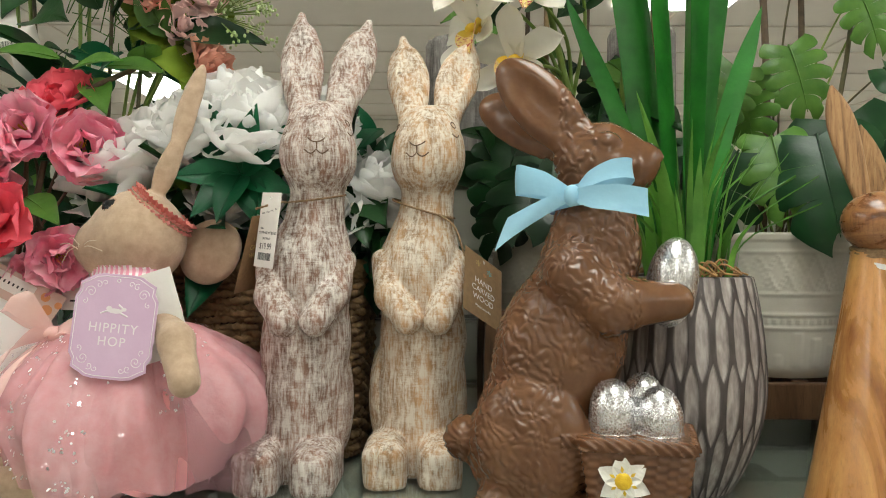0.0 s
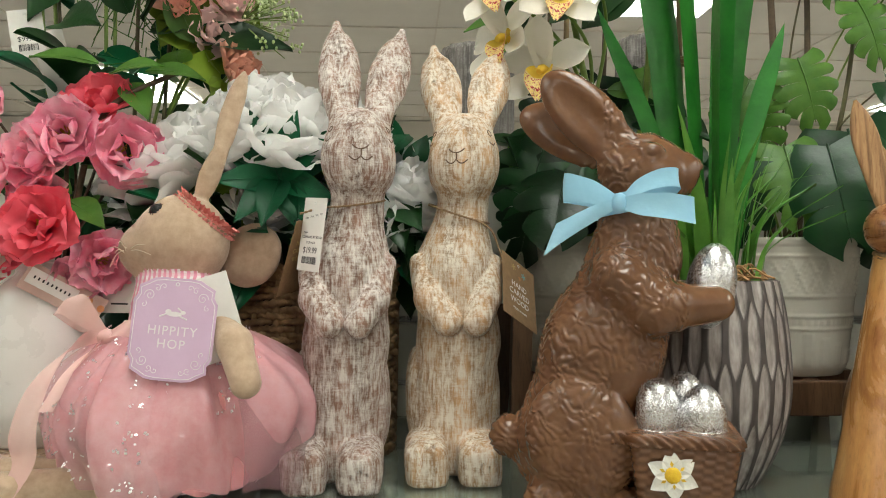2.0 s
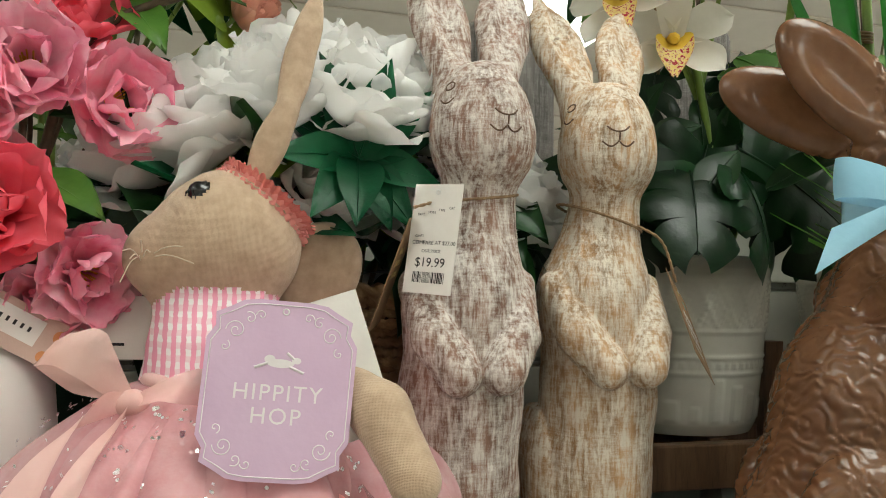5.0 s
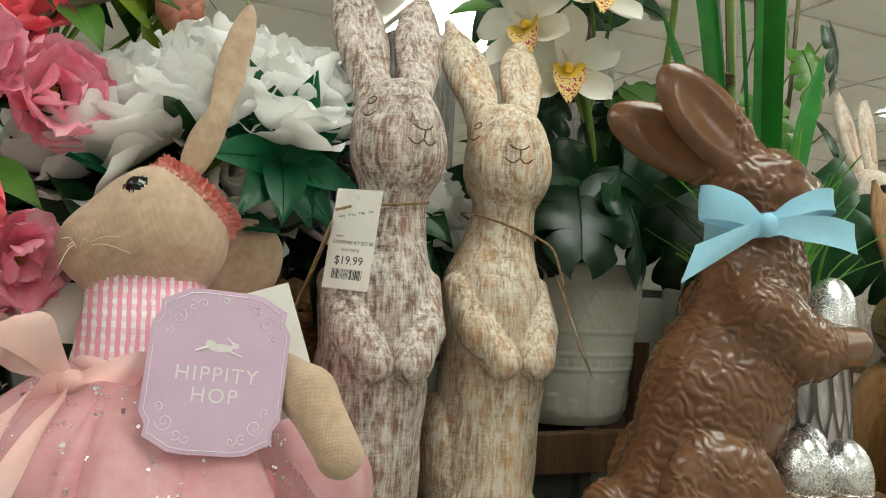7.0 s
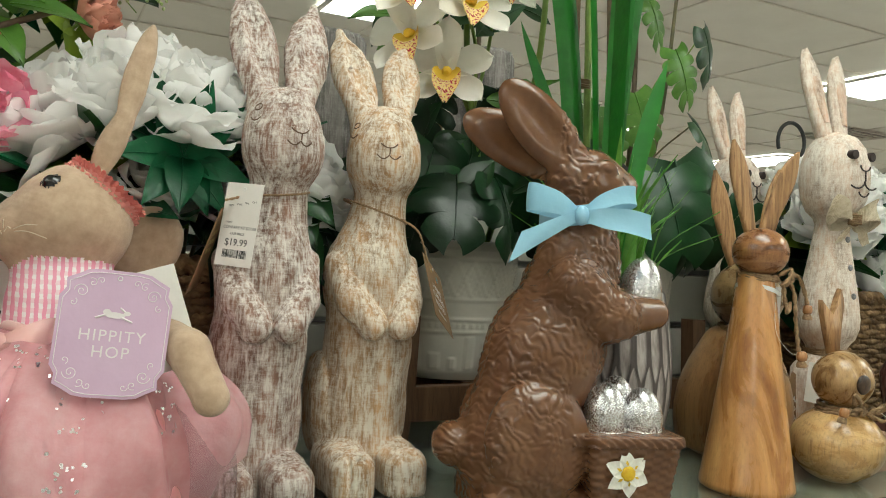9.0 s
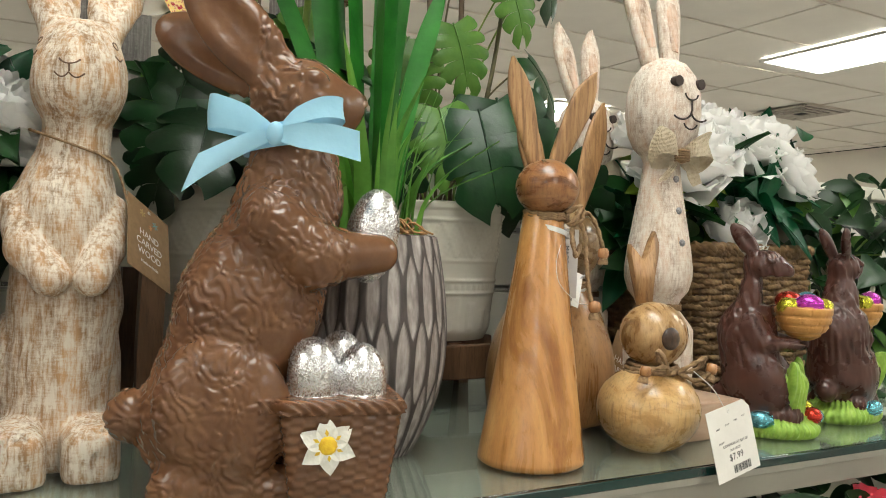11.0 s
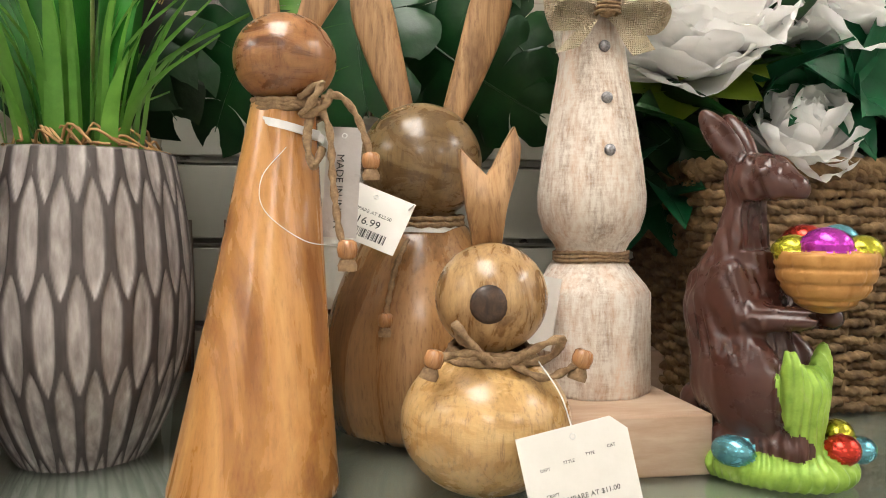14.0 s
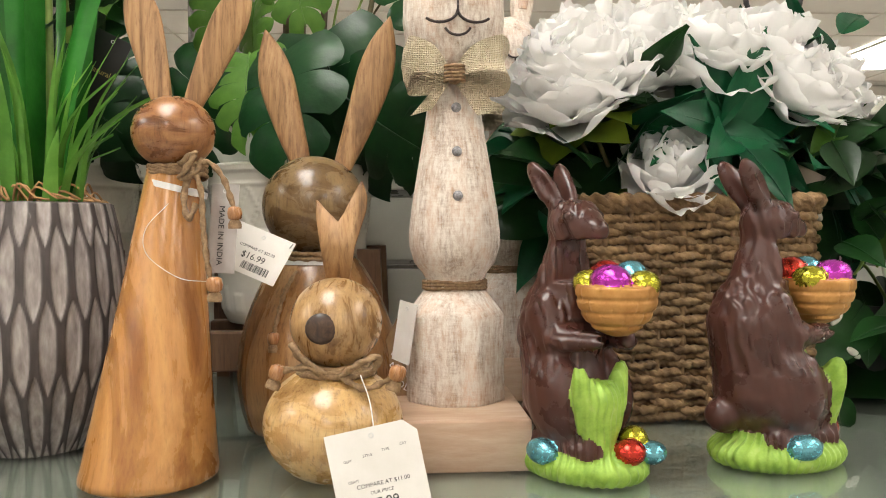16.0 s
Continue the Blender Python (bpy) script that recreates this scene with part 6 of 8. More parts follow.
grass = thing("grass_tuft", None, "tuft of narrow green artificial grass in the carved vase", "artificial grass", "", "", Matrix.Translation(vp))
for k in range(72):
    az, r0 = rnd.uniform(0, 2 * math.pi), rnd.uniform(0.006, 0.048)
    reach, h = rnd.uniform(0.015, 0.10), rnd.uniform(0.07, 0.19)
    if k % 9 == 0:
        reach *= 1.3
    bx, by = r0 * math.cos(az), r0 * math.sin(az)
    path = spline([(bx, by, 0), (bx + 0.3 * reach * math.cos(az), by + 0.3 * reach * math.sin(az), h * 0.55), (bx + reach * math.cos(az), by + reach * math.sin(az), h * rnd.uniform(0.85, 1.0))], 10)
    w = rnd.uniform(0.0022, 0.0050) if k % 4 else rnd.uniform(0.006, 0.010)
    s = np.array((-math.sin(az), math.cos(az), 0))
    g = np.zeros((10, 3, 3))
    for i in range(10):
        u = i / 9
        for j, v in enumerate((-1, 0, 1)):
            g[i, j] = path[i] + s * w * v * (1 - u ** 2.2) - np.array((0, 0, 0.35 * w * abs(v) * -1))
    b = Build()
    b.grid(g)
    part("blade", b.mesh("grass_blade", [M_GRASSB]), grass)
cane = thing("plant_stake", None, "green cane tied to a bamboo stake with raffia", "plant stake", "", "", Matrix.Translation((0.262, 0.93, ZS + 0.2)))
stem_part(cane, [(0, 0, 0), (-0.006, 0.01, 0.3), (-0.012, 0.02, 0.62)], 0.0055, M_LSTEM, "cane")
stem_part(cane, [(-0.012, 0.012, 0), (-0.016, 0.022, 0.3), (-0.016, 0.03, 0.62)], 0.004, M_CANE, "stake")
b = Build()
for k in range(4):
    b.grid(tube(np.array([(-0.010 + 0.011 * math.cos(u), 0.016 + 0.011 * math.sin(u), 0.285 + 0.003 * k + 0.002 * math.sin(u)) for u in np.linspace(0, 6.3, 24)]), 0.0017, 5), 0, close_v=True)
part("raffia_tie", b.mesh("raffia_tie", [M_CANE]), cane)

# ---- pink blossom branch in the white vase ----
az = thing("blossom_branch", None, "artificial pink and coral azalea branches in a white vase", "artificial flowers", "", "", Matrix.Translation((-0.512, 0.945, ZS + 0.22)))
OA = Vector((-0.512, 0.945, ZS + 0.22))
rnd = random.Random(41)
for p, d, s, k in (((-0.475, 0.930, 1.685), (0.1, -0.95, 0.2), 1.05, 0), ((-0.500, 0.925, 1.655), (-0.3, -0.9, 0.1), 1.05, 2), ((-0.425, 0.955, 1.668), (0.55, -0.8, 0.05), 1.10, 0), ((-0.448, 0.965, 1.722), (0.0, -0.75, 0.6), 0.95, 1), ((-0.478, 0.885, 1.578), (0.0, -0.95, 0.25), 1.0, 1),
                   ((-0.435, 0.925, 1.545), (0.5, -0.8, -0.2), 0.9, 2), ((-0.505, 0.93, 1.615), (-0.2, -0.9, 0.1), 0.85, 2), ((-0.545, 0.93, 1.64), (-0.6, -0.8, 0.1), 1.0, 0), ((-0.53, 0.91, 1.56), (-0.4, -0.9, 0), 0.9, 1), ((-0.46, 0.93, 1.525), (0.2, -0.9, -0.3), 0.8, 0), ((-0.560, 0.93, 1.71), (-0.3, -0.9, 0.2), 0.9, 0)):
    bloom_at(az, AZALEA[k], Vector(p) - OA, d, s, rnd, False)
    stem_part(az, [Vector((0.03 + rnd.uniform(-0.01, 0.01), 0.02, 0.06)), (Vector(p) - OA) * 0.6 + Vector((0.01, 0.03, 0.02)), Vector(p) - OA - Vector(d).normalized() * 0.004], 0.0022, M_TWIG, "twig")
stem_part(az, [(0.0, 0, -0.15), (0.045, -0.005, 0.10), (0.075, 0.0, 0.20), (0.150, 0.03, 0.255)], 0.0042, M_TWIG, "branch")
stem_part(az, [(0.0, 0, -0.1), (0.030, -0.01, 0.06), (0.035, -0.01, 0.14)], 0.0035, M_TWIG, "branch")
for p, d in (((-0.44, 0.965, 1.765), (0.8, -0.4, 0.25)), ((-0.45, 0.955, 1.775), (-0.8, -0.4, 0.2)), ((-0.42, 0.97, 1.755), (0.5, -0.7, -0.5)), ((-0.50, 0.9, 1.55), (-0.6, -0.6, 0.2)), ((-0.40, 0.97, 1.77), (0.9, -0.2, 0.05)), ((-0.47, 0.92, 1.61), (0.6, -0.5, -0.2))):
    part("leaf", LIMEL, az, "", frame_m(Vector(p) - OA, d, (0, -0.6, 0.8), 0.95))

# ---- mixed bouquet behind, at the end of the row ----
mix = thing("mixed_bouquet", None, "mixed artificial bouquet with peach carnations, green umbels and leaves", "artificial flowers", "", "", Matrix.Translation((-0.50, 1.16, ZS)))
OM = Vector((-0.50, 1.16, ZS))
b = Build()
b.grid(lathe([(0.0001, 0), (0.05, 0), (0.055, 0.02), (0.06, 0.12), (0.045, 0.19), (0.04, 0.2), (0.036, 0.2), (0.034, 0.15)], 40), 0, close_v=True)
part("jar", b.mesh("jar", [plain("dark_green_jar", (0.02, 0.05, 0.035), 0.2)]), mix, "dark green jar")
for p, d, s, me in (((-0.335, 1.12, 1.800), (0.75, -0.55, 0.3), 1.0, CARN), ((-0.365, 1.13, 1.855), (0.5, -0.8, 0.3), 0.95, BLUSHF), ((-0.345, 1.15, 1.905), (0.4, -0.8, 0.4), 0.95, BLUSHF), ((-0.395, 1.12, 1.89), (0.0, -0.9, 0.3), 0.9, CARN), ((-0.42, 1.14, 1.95), (0.1, -0.9, 0.3), 0.9, CARN)):
    bloom_at(mix, me, Vector(p) - OM, d, s, rnd)
    stem_part(mix, [(0, 0, 0.1), (0.03, 0, 0.35), Vector(p) - OM], 0.003, M_LSTEM)
# green umbel: rays with tiny florets
uc = Vector((-0.325, 1.15, 1.885)) - OM
stem_part(mix, [(0, 0, 0.1), (0.06, 0, 0.42), (0.12, 0.0, 0.555), uc], 0.003, M_LSTEM)
b = Build()
for k in range(40):
    d = Vector((rnd.uniform(0.2, 1), rnd.uniform(-0.5, 0.5), rnd.uniform(-0.45, 0.75))).normalized()
    e = uc + d * rnd.uniform(0.045, 0.085)
    b.grid(tube(np.array([uc, e]), 0.0009, 4), 0, close_v=True)
    if k % 2 == 0:
        for q in range(12):
            c = e + Vector((rnd.gauss(0, 0.007), rnd.gauss(0, 0.007), rnd.gauss(0, 0.006)))
            b.grid(ovoid(c, (0.0022, 0.0022, 0.0026), 5, 6), 1, close_v=True)
part("umbel", b.mesh("umbel", [M_LSTEM, leafy("pale_green_floret", [(0.3, (0.42, 0.52, 0.22)), (0.7, (0.62, 0.70, 0.42))])]), mix, "pale green umbel florets")
for k in range(60):
    p = Vector((rnd.uniform(-0.60, -0.36), rnd.uniform(1.08, 1.18), rnd.uniform(1.58, 2.0)))
    me = (BROAD + [LIMEL, SMALL[0], PLEAF[0]])[rnd.randint(0, 4)]
    part("leaf", me, mix, "", frame_m(p - OM, toward(rnd, (0.2, -0.4, 0.1), 0.6), toward(rnd, (0, -0.7, 0.7), 0.3), rnd.uniform(0.9, 1.3)))
for k in range(7):
    x0 = rnd.uniform(-0.09, 0.08)
    stem_part(mix, [(x0 * 0.3, 0, 0.1), (x0, -0.02, 0.35), (x0 * 1.4, -0.02, 0.7)], 0.0035, M_STEM if k % 2 else M_LSTEM)
b = Build()
for k in range(70):
    s = Vector((rnd.uniform(-0.05, 0.14), rnd.uniform(-0.06, 0.0), rnd.uniform(0.50, 0.62)))
    e = s + Vector((rnd.uniform(-0.04, 0.05), rnd.uniform(-0.03, 0.02), rnd.uniform(0.0, 0.05)))
    b.grid(tube(np.array([s, e]), 0.0008, 4), 0, close_v=True)
part("fern_sprig", b.mesh("fern_sprig", [M_LIME]), mix, "fine lime green sprigs")

# ---- bush at the far end of the shelf ----
bush = thing("ivy_bush", None, "dark green artificial trailing bush with pale buds", "artificial plant", "", "", Matrix.Translation((1.20, 1.06, ZS)))
OB = Vector((1.20, 1.06, ZS))
b = Build()
b.grid(lathe([(0.0001, 0), (0.06, 0), (0.075, 0.11), (0.07, 0.11), (0.06, 0.08)], 40), 0, close_v=True)
part("pot", b.mesh("pot", [plain("black_pot", (0.03, 0.03, 0.03), 0.5)]), bush, "small black pot")
for k in range(170):
    p = Vector((rnd.uniform(1.06, 1.36), rnd.uniform(0.93, 1.14), rnd.uniform(1.31, 1.66)))
    me = (SMALL + SMALL + BROAD)[rnd.randint(0, 5)] if rnd.random() > 0.12 else LIMEL
    part("leaf", me, bush, "", frame_m(p - OB, toward(rnd, (-0.2, -0.5, -0.1), 0.6), toward(rnd, (-0.2, -0.7, 0.6), 0.3), rnd.uniform(0.7, 1.25)))
for k in range(12):
    e = Vector((rnd.uniform(-0.13, 0.12), rnd.uniform(-0.12, 0.04), rnd.uniform(0.1, 0.34)))
    stem_part(bush, [(0, 0, 0.09), e * 0.5 + Vector((0, 0, 0.1)), e], 0.0022, M_LSTEM)
for k in range(9):
    p = Vector((rnd.uniform(1.05, 1.16), rnd.uniform(0.90, 0.97), rnd.uniform(1.36, 1.52))) - OB
    b = Build()
    b.grid(ovoid((0, 0, 0), (0.004, 0.004, 0.009), 8, 10), 0, close_v=True)
    part("bud", b.mesh("bud", [M_ORCHID]), bush, "cream flower bud", Matrix.Translation(p) @ Matrix.Rotation(rnd.uniform(-1, 1), 4, "Y"))
# ---- seagrass baskets ----
M_SEAGRASS = surface("seagrass_rope", [(0.28, (0.075, 0.042, 0.018)), (0.5, (0.19, 0.115, 0.052)), (0.75, (0.33, 0.215, 0.105))], scale=55, rough=0.8, bump=0.8, bump_scale=260, per_piece=0.18, bump_dist=0.002)
# near-black brown: the shade inside the baskets, put into the colour
M_INNER_SHADE = plain("basket_inner_shade", (0.06, 0.038, 0.02), 0.9)


def round_rect(hx, hy, rad, step):
    """Points round a rectangle with rounded corners."""
    out = []
    for cx, cy, a0 in ((hx - rad, hy - rad, 0), (-hx + rad, hy - rad, 90), (-hx + rad, -hy + rad, 180), (hx - rad, -hy + rad, 270)):
        out += [(cx + rad * math.cos(radians(a0 + t)), cy + rad * math.sin(radians(a0 + t))) for t in range(0, 91, 15)]
    out.append(out[0])
    out = np.array(out)
    seg = np.concatenate([[0], np.cumsum(np.linalg.norm(np.diff(out, axis=0), axis=1))])
    s = np.arange(0, seg[-1], step)
    return np.stack([np.interp(s, seg, out[:, 0]), np.interp(s, seg, out[:, 1])], 1), s


def seagrass_basket(x, y, hx, hy, H, label, taper=0.03):
    t = thing("basket", None, label, "basket", "woven baskets", "", Matrix.Translation((x, y, ZS)))
    rows = int(H / 0.0078)
    rr = random.Random(int(x * 1000))
    for k in range(rows):
        z = 0.005 + H * k / rows
        f = 1 + taper * z / H
        p, s = round_rect(hx * f, hy * f, 0.03, 0.0022)
        c = np.array((p[:, 0], p[:, 1])).T
        nrm = c / np.linalg.norm(c, axis=1)[:, None]
        # over and under the upright stakes, every other row opposite
        wob = 0.0030 * np.sin(2 * np.pi * s / 0.052 + (math.pi if k % 2 else 0)) + 0.0006 * np.sin(s * 90 + k)
        q = c + nrm * wob[:, None]
        zz = z + 0.0011 * np.sin(s * 37 + k * 1.7) + 0.0008 * np.sin(s * 120 + k)
        path = np.stack([q[:, 0], q[:, 1], zz], 1)
        b = Build()
        g = tube(path, 0.0047 * rr.uniform(0.92, 1.08), 8, 720 * rr.uniform(0.9, 1.1), 2, 0.24)
        b.grid(g, 0, close_u=True, close_v=True)
        part("rope_strand", b.mesh("rope_strand", [M_SEAGRASS]), t)
    for k, dz in ((0, 0.0), (1, 0.006)):
        f = 1 + taper
        p, s = round_rect(hx * f + 0.003 * k, hy * f + 0.003 * k, 0.03, 0.003)
        b = Build()
        b.grid(tube(np.stack([p[:, 0], p[:, 1], np.full(len(p), H + 0.001 + dz)], 1), 0.0072, 9, 420, 2, 0.28), 0, close_u=True, close_v=True)
        part("rim", b.mesh("rim", [M_SEAGRASS]), t, "thick twisted rope rim")
    p, s = round_rect(hx, hy, 0.03, 0.026)
    for q in p:
        d = np.array(q) / np.linalg.norm(q)
        b = Build()
        path = [(q[0] * (1 + taper * u) + 0.0005 * d[0], q[1] * (1 + taper * u) + 0.0005 * d[1], 0.004 + (H - 0.004) * u) for u in np.linspace(0, 1, 24)]
        capped(b, tube(np.array(path), 0.0036, 6, 500, 2, 0.2))
        part("stake", b.mesh("stake", [M_SEAGRASS]), t)
    # added dark sheets behind the weave, coloured as the shade inside
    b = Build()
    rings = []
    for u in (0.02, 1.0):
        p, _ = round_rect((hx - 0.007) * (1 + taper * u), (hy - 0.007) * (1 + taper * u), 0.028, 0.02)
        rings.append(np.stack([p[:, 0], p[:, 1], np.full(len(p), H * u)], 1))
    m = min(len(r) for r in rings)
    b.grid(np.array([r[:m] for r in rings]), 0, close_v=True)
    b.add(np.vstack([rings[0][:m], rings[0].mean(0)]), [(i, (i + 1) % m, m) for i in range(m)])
    # added dark lid 15 cm up, in place of the shaded depth
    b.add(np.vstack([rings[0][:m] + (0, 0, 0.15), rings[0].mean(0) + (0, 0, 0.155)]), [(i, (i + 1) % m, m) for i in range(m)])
    part("lining", b.mesh("lining", [M_INNER_SHADE], False), t, "dark sheets standing in for the shade inside the basket")
    return t


seagrass_basket(-0.232, 1.095, 0.126, 0.108, 0.228, "brown woven seagrass basket holding white peonies behind the doll")
seagrass_basket(0.918, 1.045, 0.122, 0.106, 0.222, "brown woven seagrass basket holding white peonies behind the small rabbits")
# ---- cloth rabbit doll ----
def weave(name, c0, c1, freq, rough=0.85, bump=0.5):
    """Woven cloth: crossed threads as fine relief, blotchy colour."""
    m = surface(name, [(0.3, c0), (0.7, c1)], scale=90, rough=rough, bump=bump, bump_scale=freq, stretch=(1, 1, 1), detail=8, bump_dist=0.0007, sheen=0.2)
    nt = m.node_tree
    co = nt.nodes["Texture Coordinate"]
    w1, w2 = nt.nodes.new("ShaderNodeTexWave"), nt.nodes.new("ShaderNodeTexWave")
    w1.bands_direction, w2.bands_direction = "Z", "X"
    add = nt.nodes.new("ShaderNodeMath")
    add.operation = "ADD"
    for w in (w1, w2):
        w.inputs["Scale"].default_value = freq
        w.inputs["Distortion"].default_value = 2.5
        nt.links.new(co.outputs["Object"], w.inputs["Vector"])
    nt.links.new(w1.outputs["Fac"], add.inputs[0])
    nt.links.new(w2.outputs["Fac"], add.inputs[1])
    nt.links.new(add.outputs[0], nt.nodes["Bump"].inputs["Height"])
    return m


M_LINEN = weave("beige_linen", (0.40, 0.28, 0.185), (0.54, 0.40, 0.28), 420, 0.85, 0.35)
M_BURLAP = weave("cream_burlap", (0.52, 0.42, 0.27), (0.68, 0.58, 0.42), 200, 0.95, 1.0)
M_SATIN = leafy("pink_satin", [(0.3, (0.84, 0.35, 0.38)), (0.7, (0.91, 0.46, 0.48))], rough=0.42, glow=0.25, per_piece=0.0)
M_ORGANZA = leafy("pink_organza", [(0.3, (0.86, 0.52, 0.48)), (0.7, (0.93, 0.66, 0.61))], rough=0.4, glow=0.45, per_piece=0.0)
M_LACE = surface("coral_lace", [(0.3, (0.66, 0.17, 0.15)), (0.7, (0.80, 0.30, 0.26))], scale=200, rough=0.8, bump=0.8, bump_scale=500)
M_WHITECLOTH = leafy("white_petticoat_net", [(0.3, (0.78, 0.68, 0.67)), (0.7, (0.86, 0.78, 0.77))], rough=0.8, glow=0.3, per_piece=0.0)
M_PLEAT = leafy("salmon_ruffle_cloth", [(0.3, (0.78, 0.30, 0.28)), (0.7, (0.88, 0.44, 0.40))], rough=0.8, glow=0.25, per_piece=0.0, scale=90)
M_BLACK = plain("black_bead", (0.008, 0.008, 0.009), 0.12)
M_SEQUIN = surface("silver_sequin", [(0.3, (0.70, 0.72, 0.75)), (0.7, (0.93, 0.93, 0.95))], scale=800, rough=0.28, metal=1.0, bump=0.0)
M_WHISK = plain("cream_thread", (0.70, 0.62, 0.48), 0.7)
# gingham: crossing pink and white bands
M_GING = bpy.data.materials.new("pink_gingham")
M_GING.use_nodes = True
nt = M_GING.node_tree
gb = nt.nodes["Principled BSDF"]
co = nt.nodes.new("ShaderNodeTexCoord")
bands = []
for d in ("X", "Z"):
    w = nt.nodes.new("ShaderNodeTexWave")
    w.bands_direction = d
    w.inputs["Scale"].default_value = 52 if d == "X" else 40
    w.inputs["Distortion"].default_value, w.inputs["Detail Scale"].default_value = 1.2, 3
    nt.links.new(co.outputs["Object"], w.inputs["Vector"])
    st = ramp(nt, [(0.42, (0, 0, 0)), (0.58, (1, 1, 1))])
    nt.links.new(w.outputs["Fac"], st.inputs[0])
    bands.append(st)
ad = nt.nodes.new("ShaderNodeMath")
ad.operation = "MULTIPLY_ADD"
ad.inputs[1].default_value = 0.4
nt.links.new(bands[1].outputs[0], ad.inputs[0])
nt.links.new(bands[0].outputs[0], ad.inputs[2])
gr = ramp(nt, [(0.0, (0.82, 0.78, 0.77)), (0.5, (0.78, 0.55, 0.60)), (1.0, (0.74, 0.30, 0.42))])
nt.links.new(ad.outputs[0], gr.inputs[0])
nt.links.new(gr.outputs[0], gb.inputs["Base Color"])
gb.inputs["Roughness"].default_value = 0.85
# tulle: open net, so part of the light passes straight through
M_TULLE = surface("pink_tulle", [(0.3, (0.84, 0.40, 0.45)), (0.7, (0.93, 0.58, 0.61))], scale=60, rough=0.5, bump=0.9, bump_scale=70, bump_dist=0.004)
M_MAUVE = surface("mauve_tulle", [(0.3, (0.36, 0.17, 0.20)), (0.7, (0.50, 0.26, 0.30))], scale=60, rough=0.5, bump=0.6, bump_scale=700)
for m, amount in ((M_TULLE, 0.42), (M_MAUVE, 0.40), (M_ORGANZA, 0.66)):
    nt = m.node_tree
    tr = nt.nodes.new("ShaderNodeBsdfTransparent")
    mixs = nt.nodes.new("ShaderNodeMixShader")
    mixs.inputs[0].default_value = amount
    nt.links.new(tr.outputs[0], mixs.inputs[1])
    nt.links.new(nt.nodes["Principled BSDF"].outputs[0], mixs.inputs[2])
    nt.links.new(mixs.outputs[0], nt.nodes["Material Output"].inputs["Surface"])


def strip(b, pts, width, side, mat=0, n=22, cup=0.0, ends=None, ripple=0.0):
    """A ribbon along a path, its breadth along a side vector (or two, blended)."""
    p = spline(pts, n)
    s0, s1 = np.array(side[0], float), np.array(side[-1], float)
    g = np.zeros((n, 5, 3))
    for i in range(n):
        u = i / (n - 1)
        s = s0 * (1 - u) + s1 * u
        s /= np.linalg.norm(s)
        w = width * (np.interp(u, np.linspace(0, 1, len(ends)), ends) if ends else 1)
        tn = p[min(i + 1, n - 1)] - p[max(i - 1, 0)]
        nr = np.cross(tn, s)
        nr /= np.linalg.norm(nr) + 1e-9
        for j in range(5):
            v = j / 2 - 1
            g[i, j] = p[i] + s * w * v / 2 + nr * (cup * w * v * v + ripple * w * math.sin(9 * u + 2.2 * v))
    b.grid(g, mat)


def mesh_into(b, me, base):
    vs = np.empty(len(me.vertices) * 3)
    me.vertices.foreach_get("co", vs)
    mi = np.empty(len(me.polygons), int)
    me.polygons.foreach_get("material_index", mi)
    n0 = b.n
    b.v.append(vs.reshape(-1, 3))
    b.n += len(me.vertices)
    for p in me.polygons:
        b.f.append([i + n0 for i in p.vertices])
    b.m += [int(k) + base for k in mi]


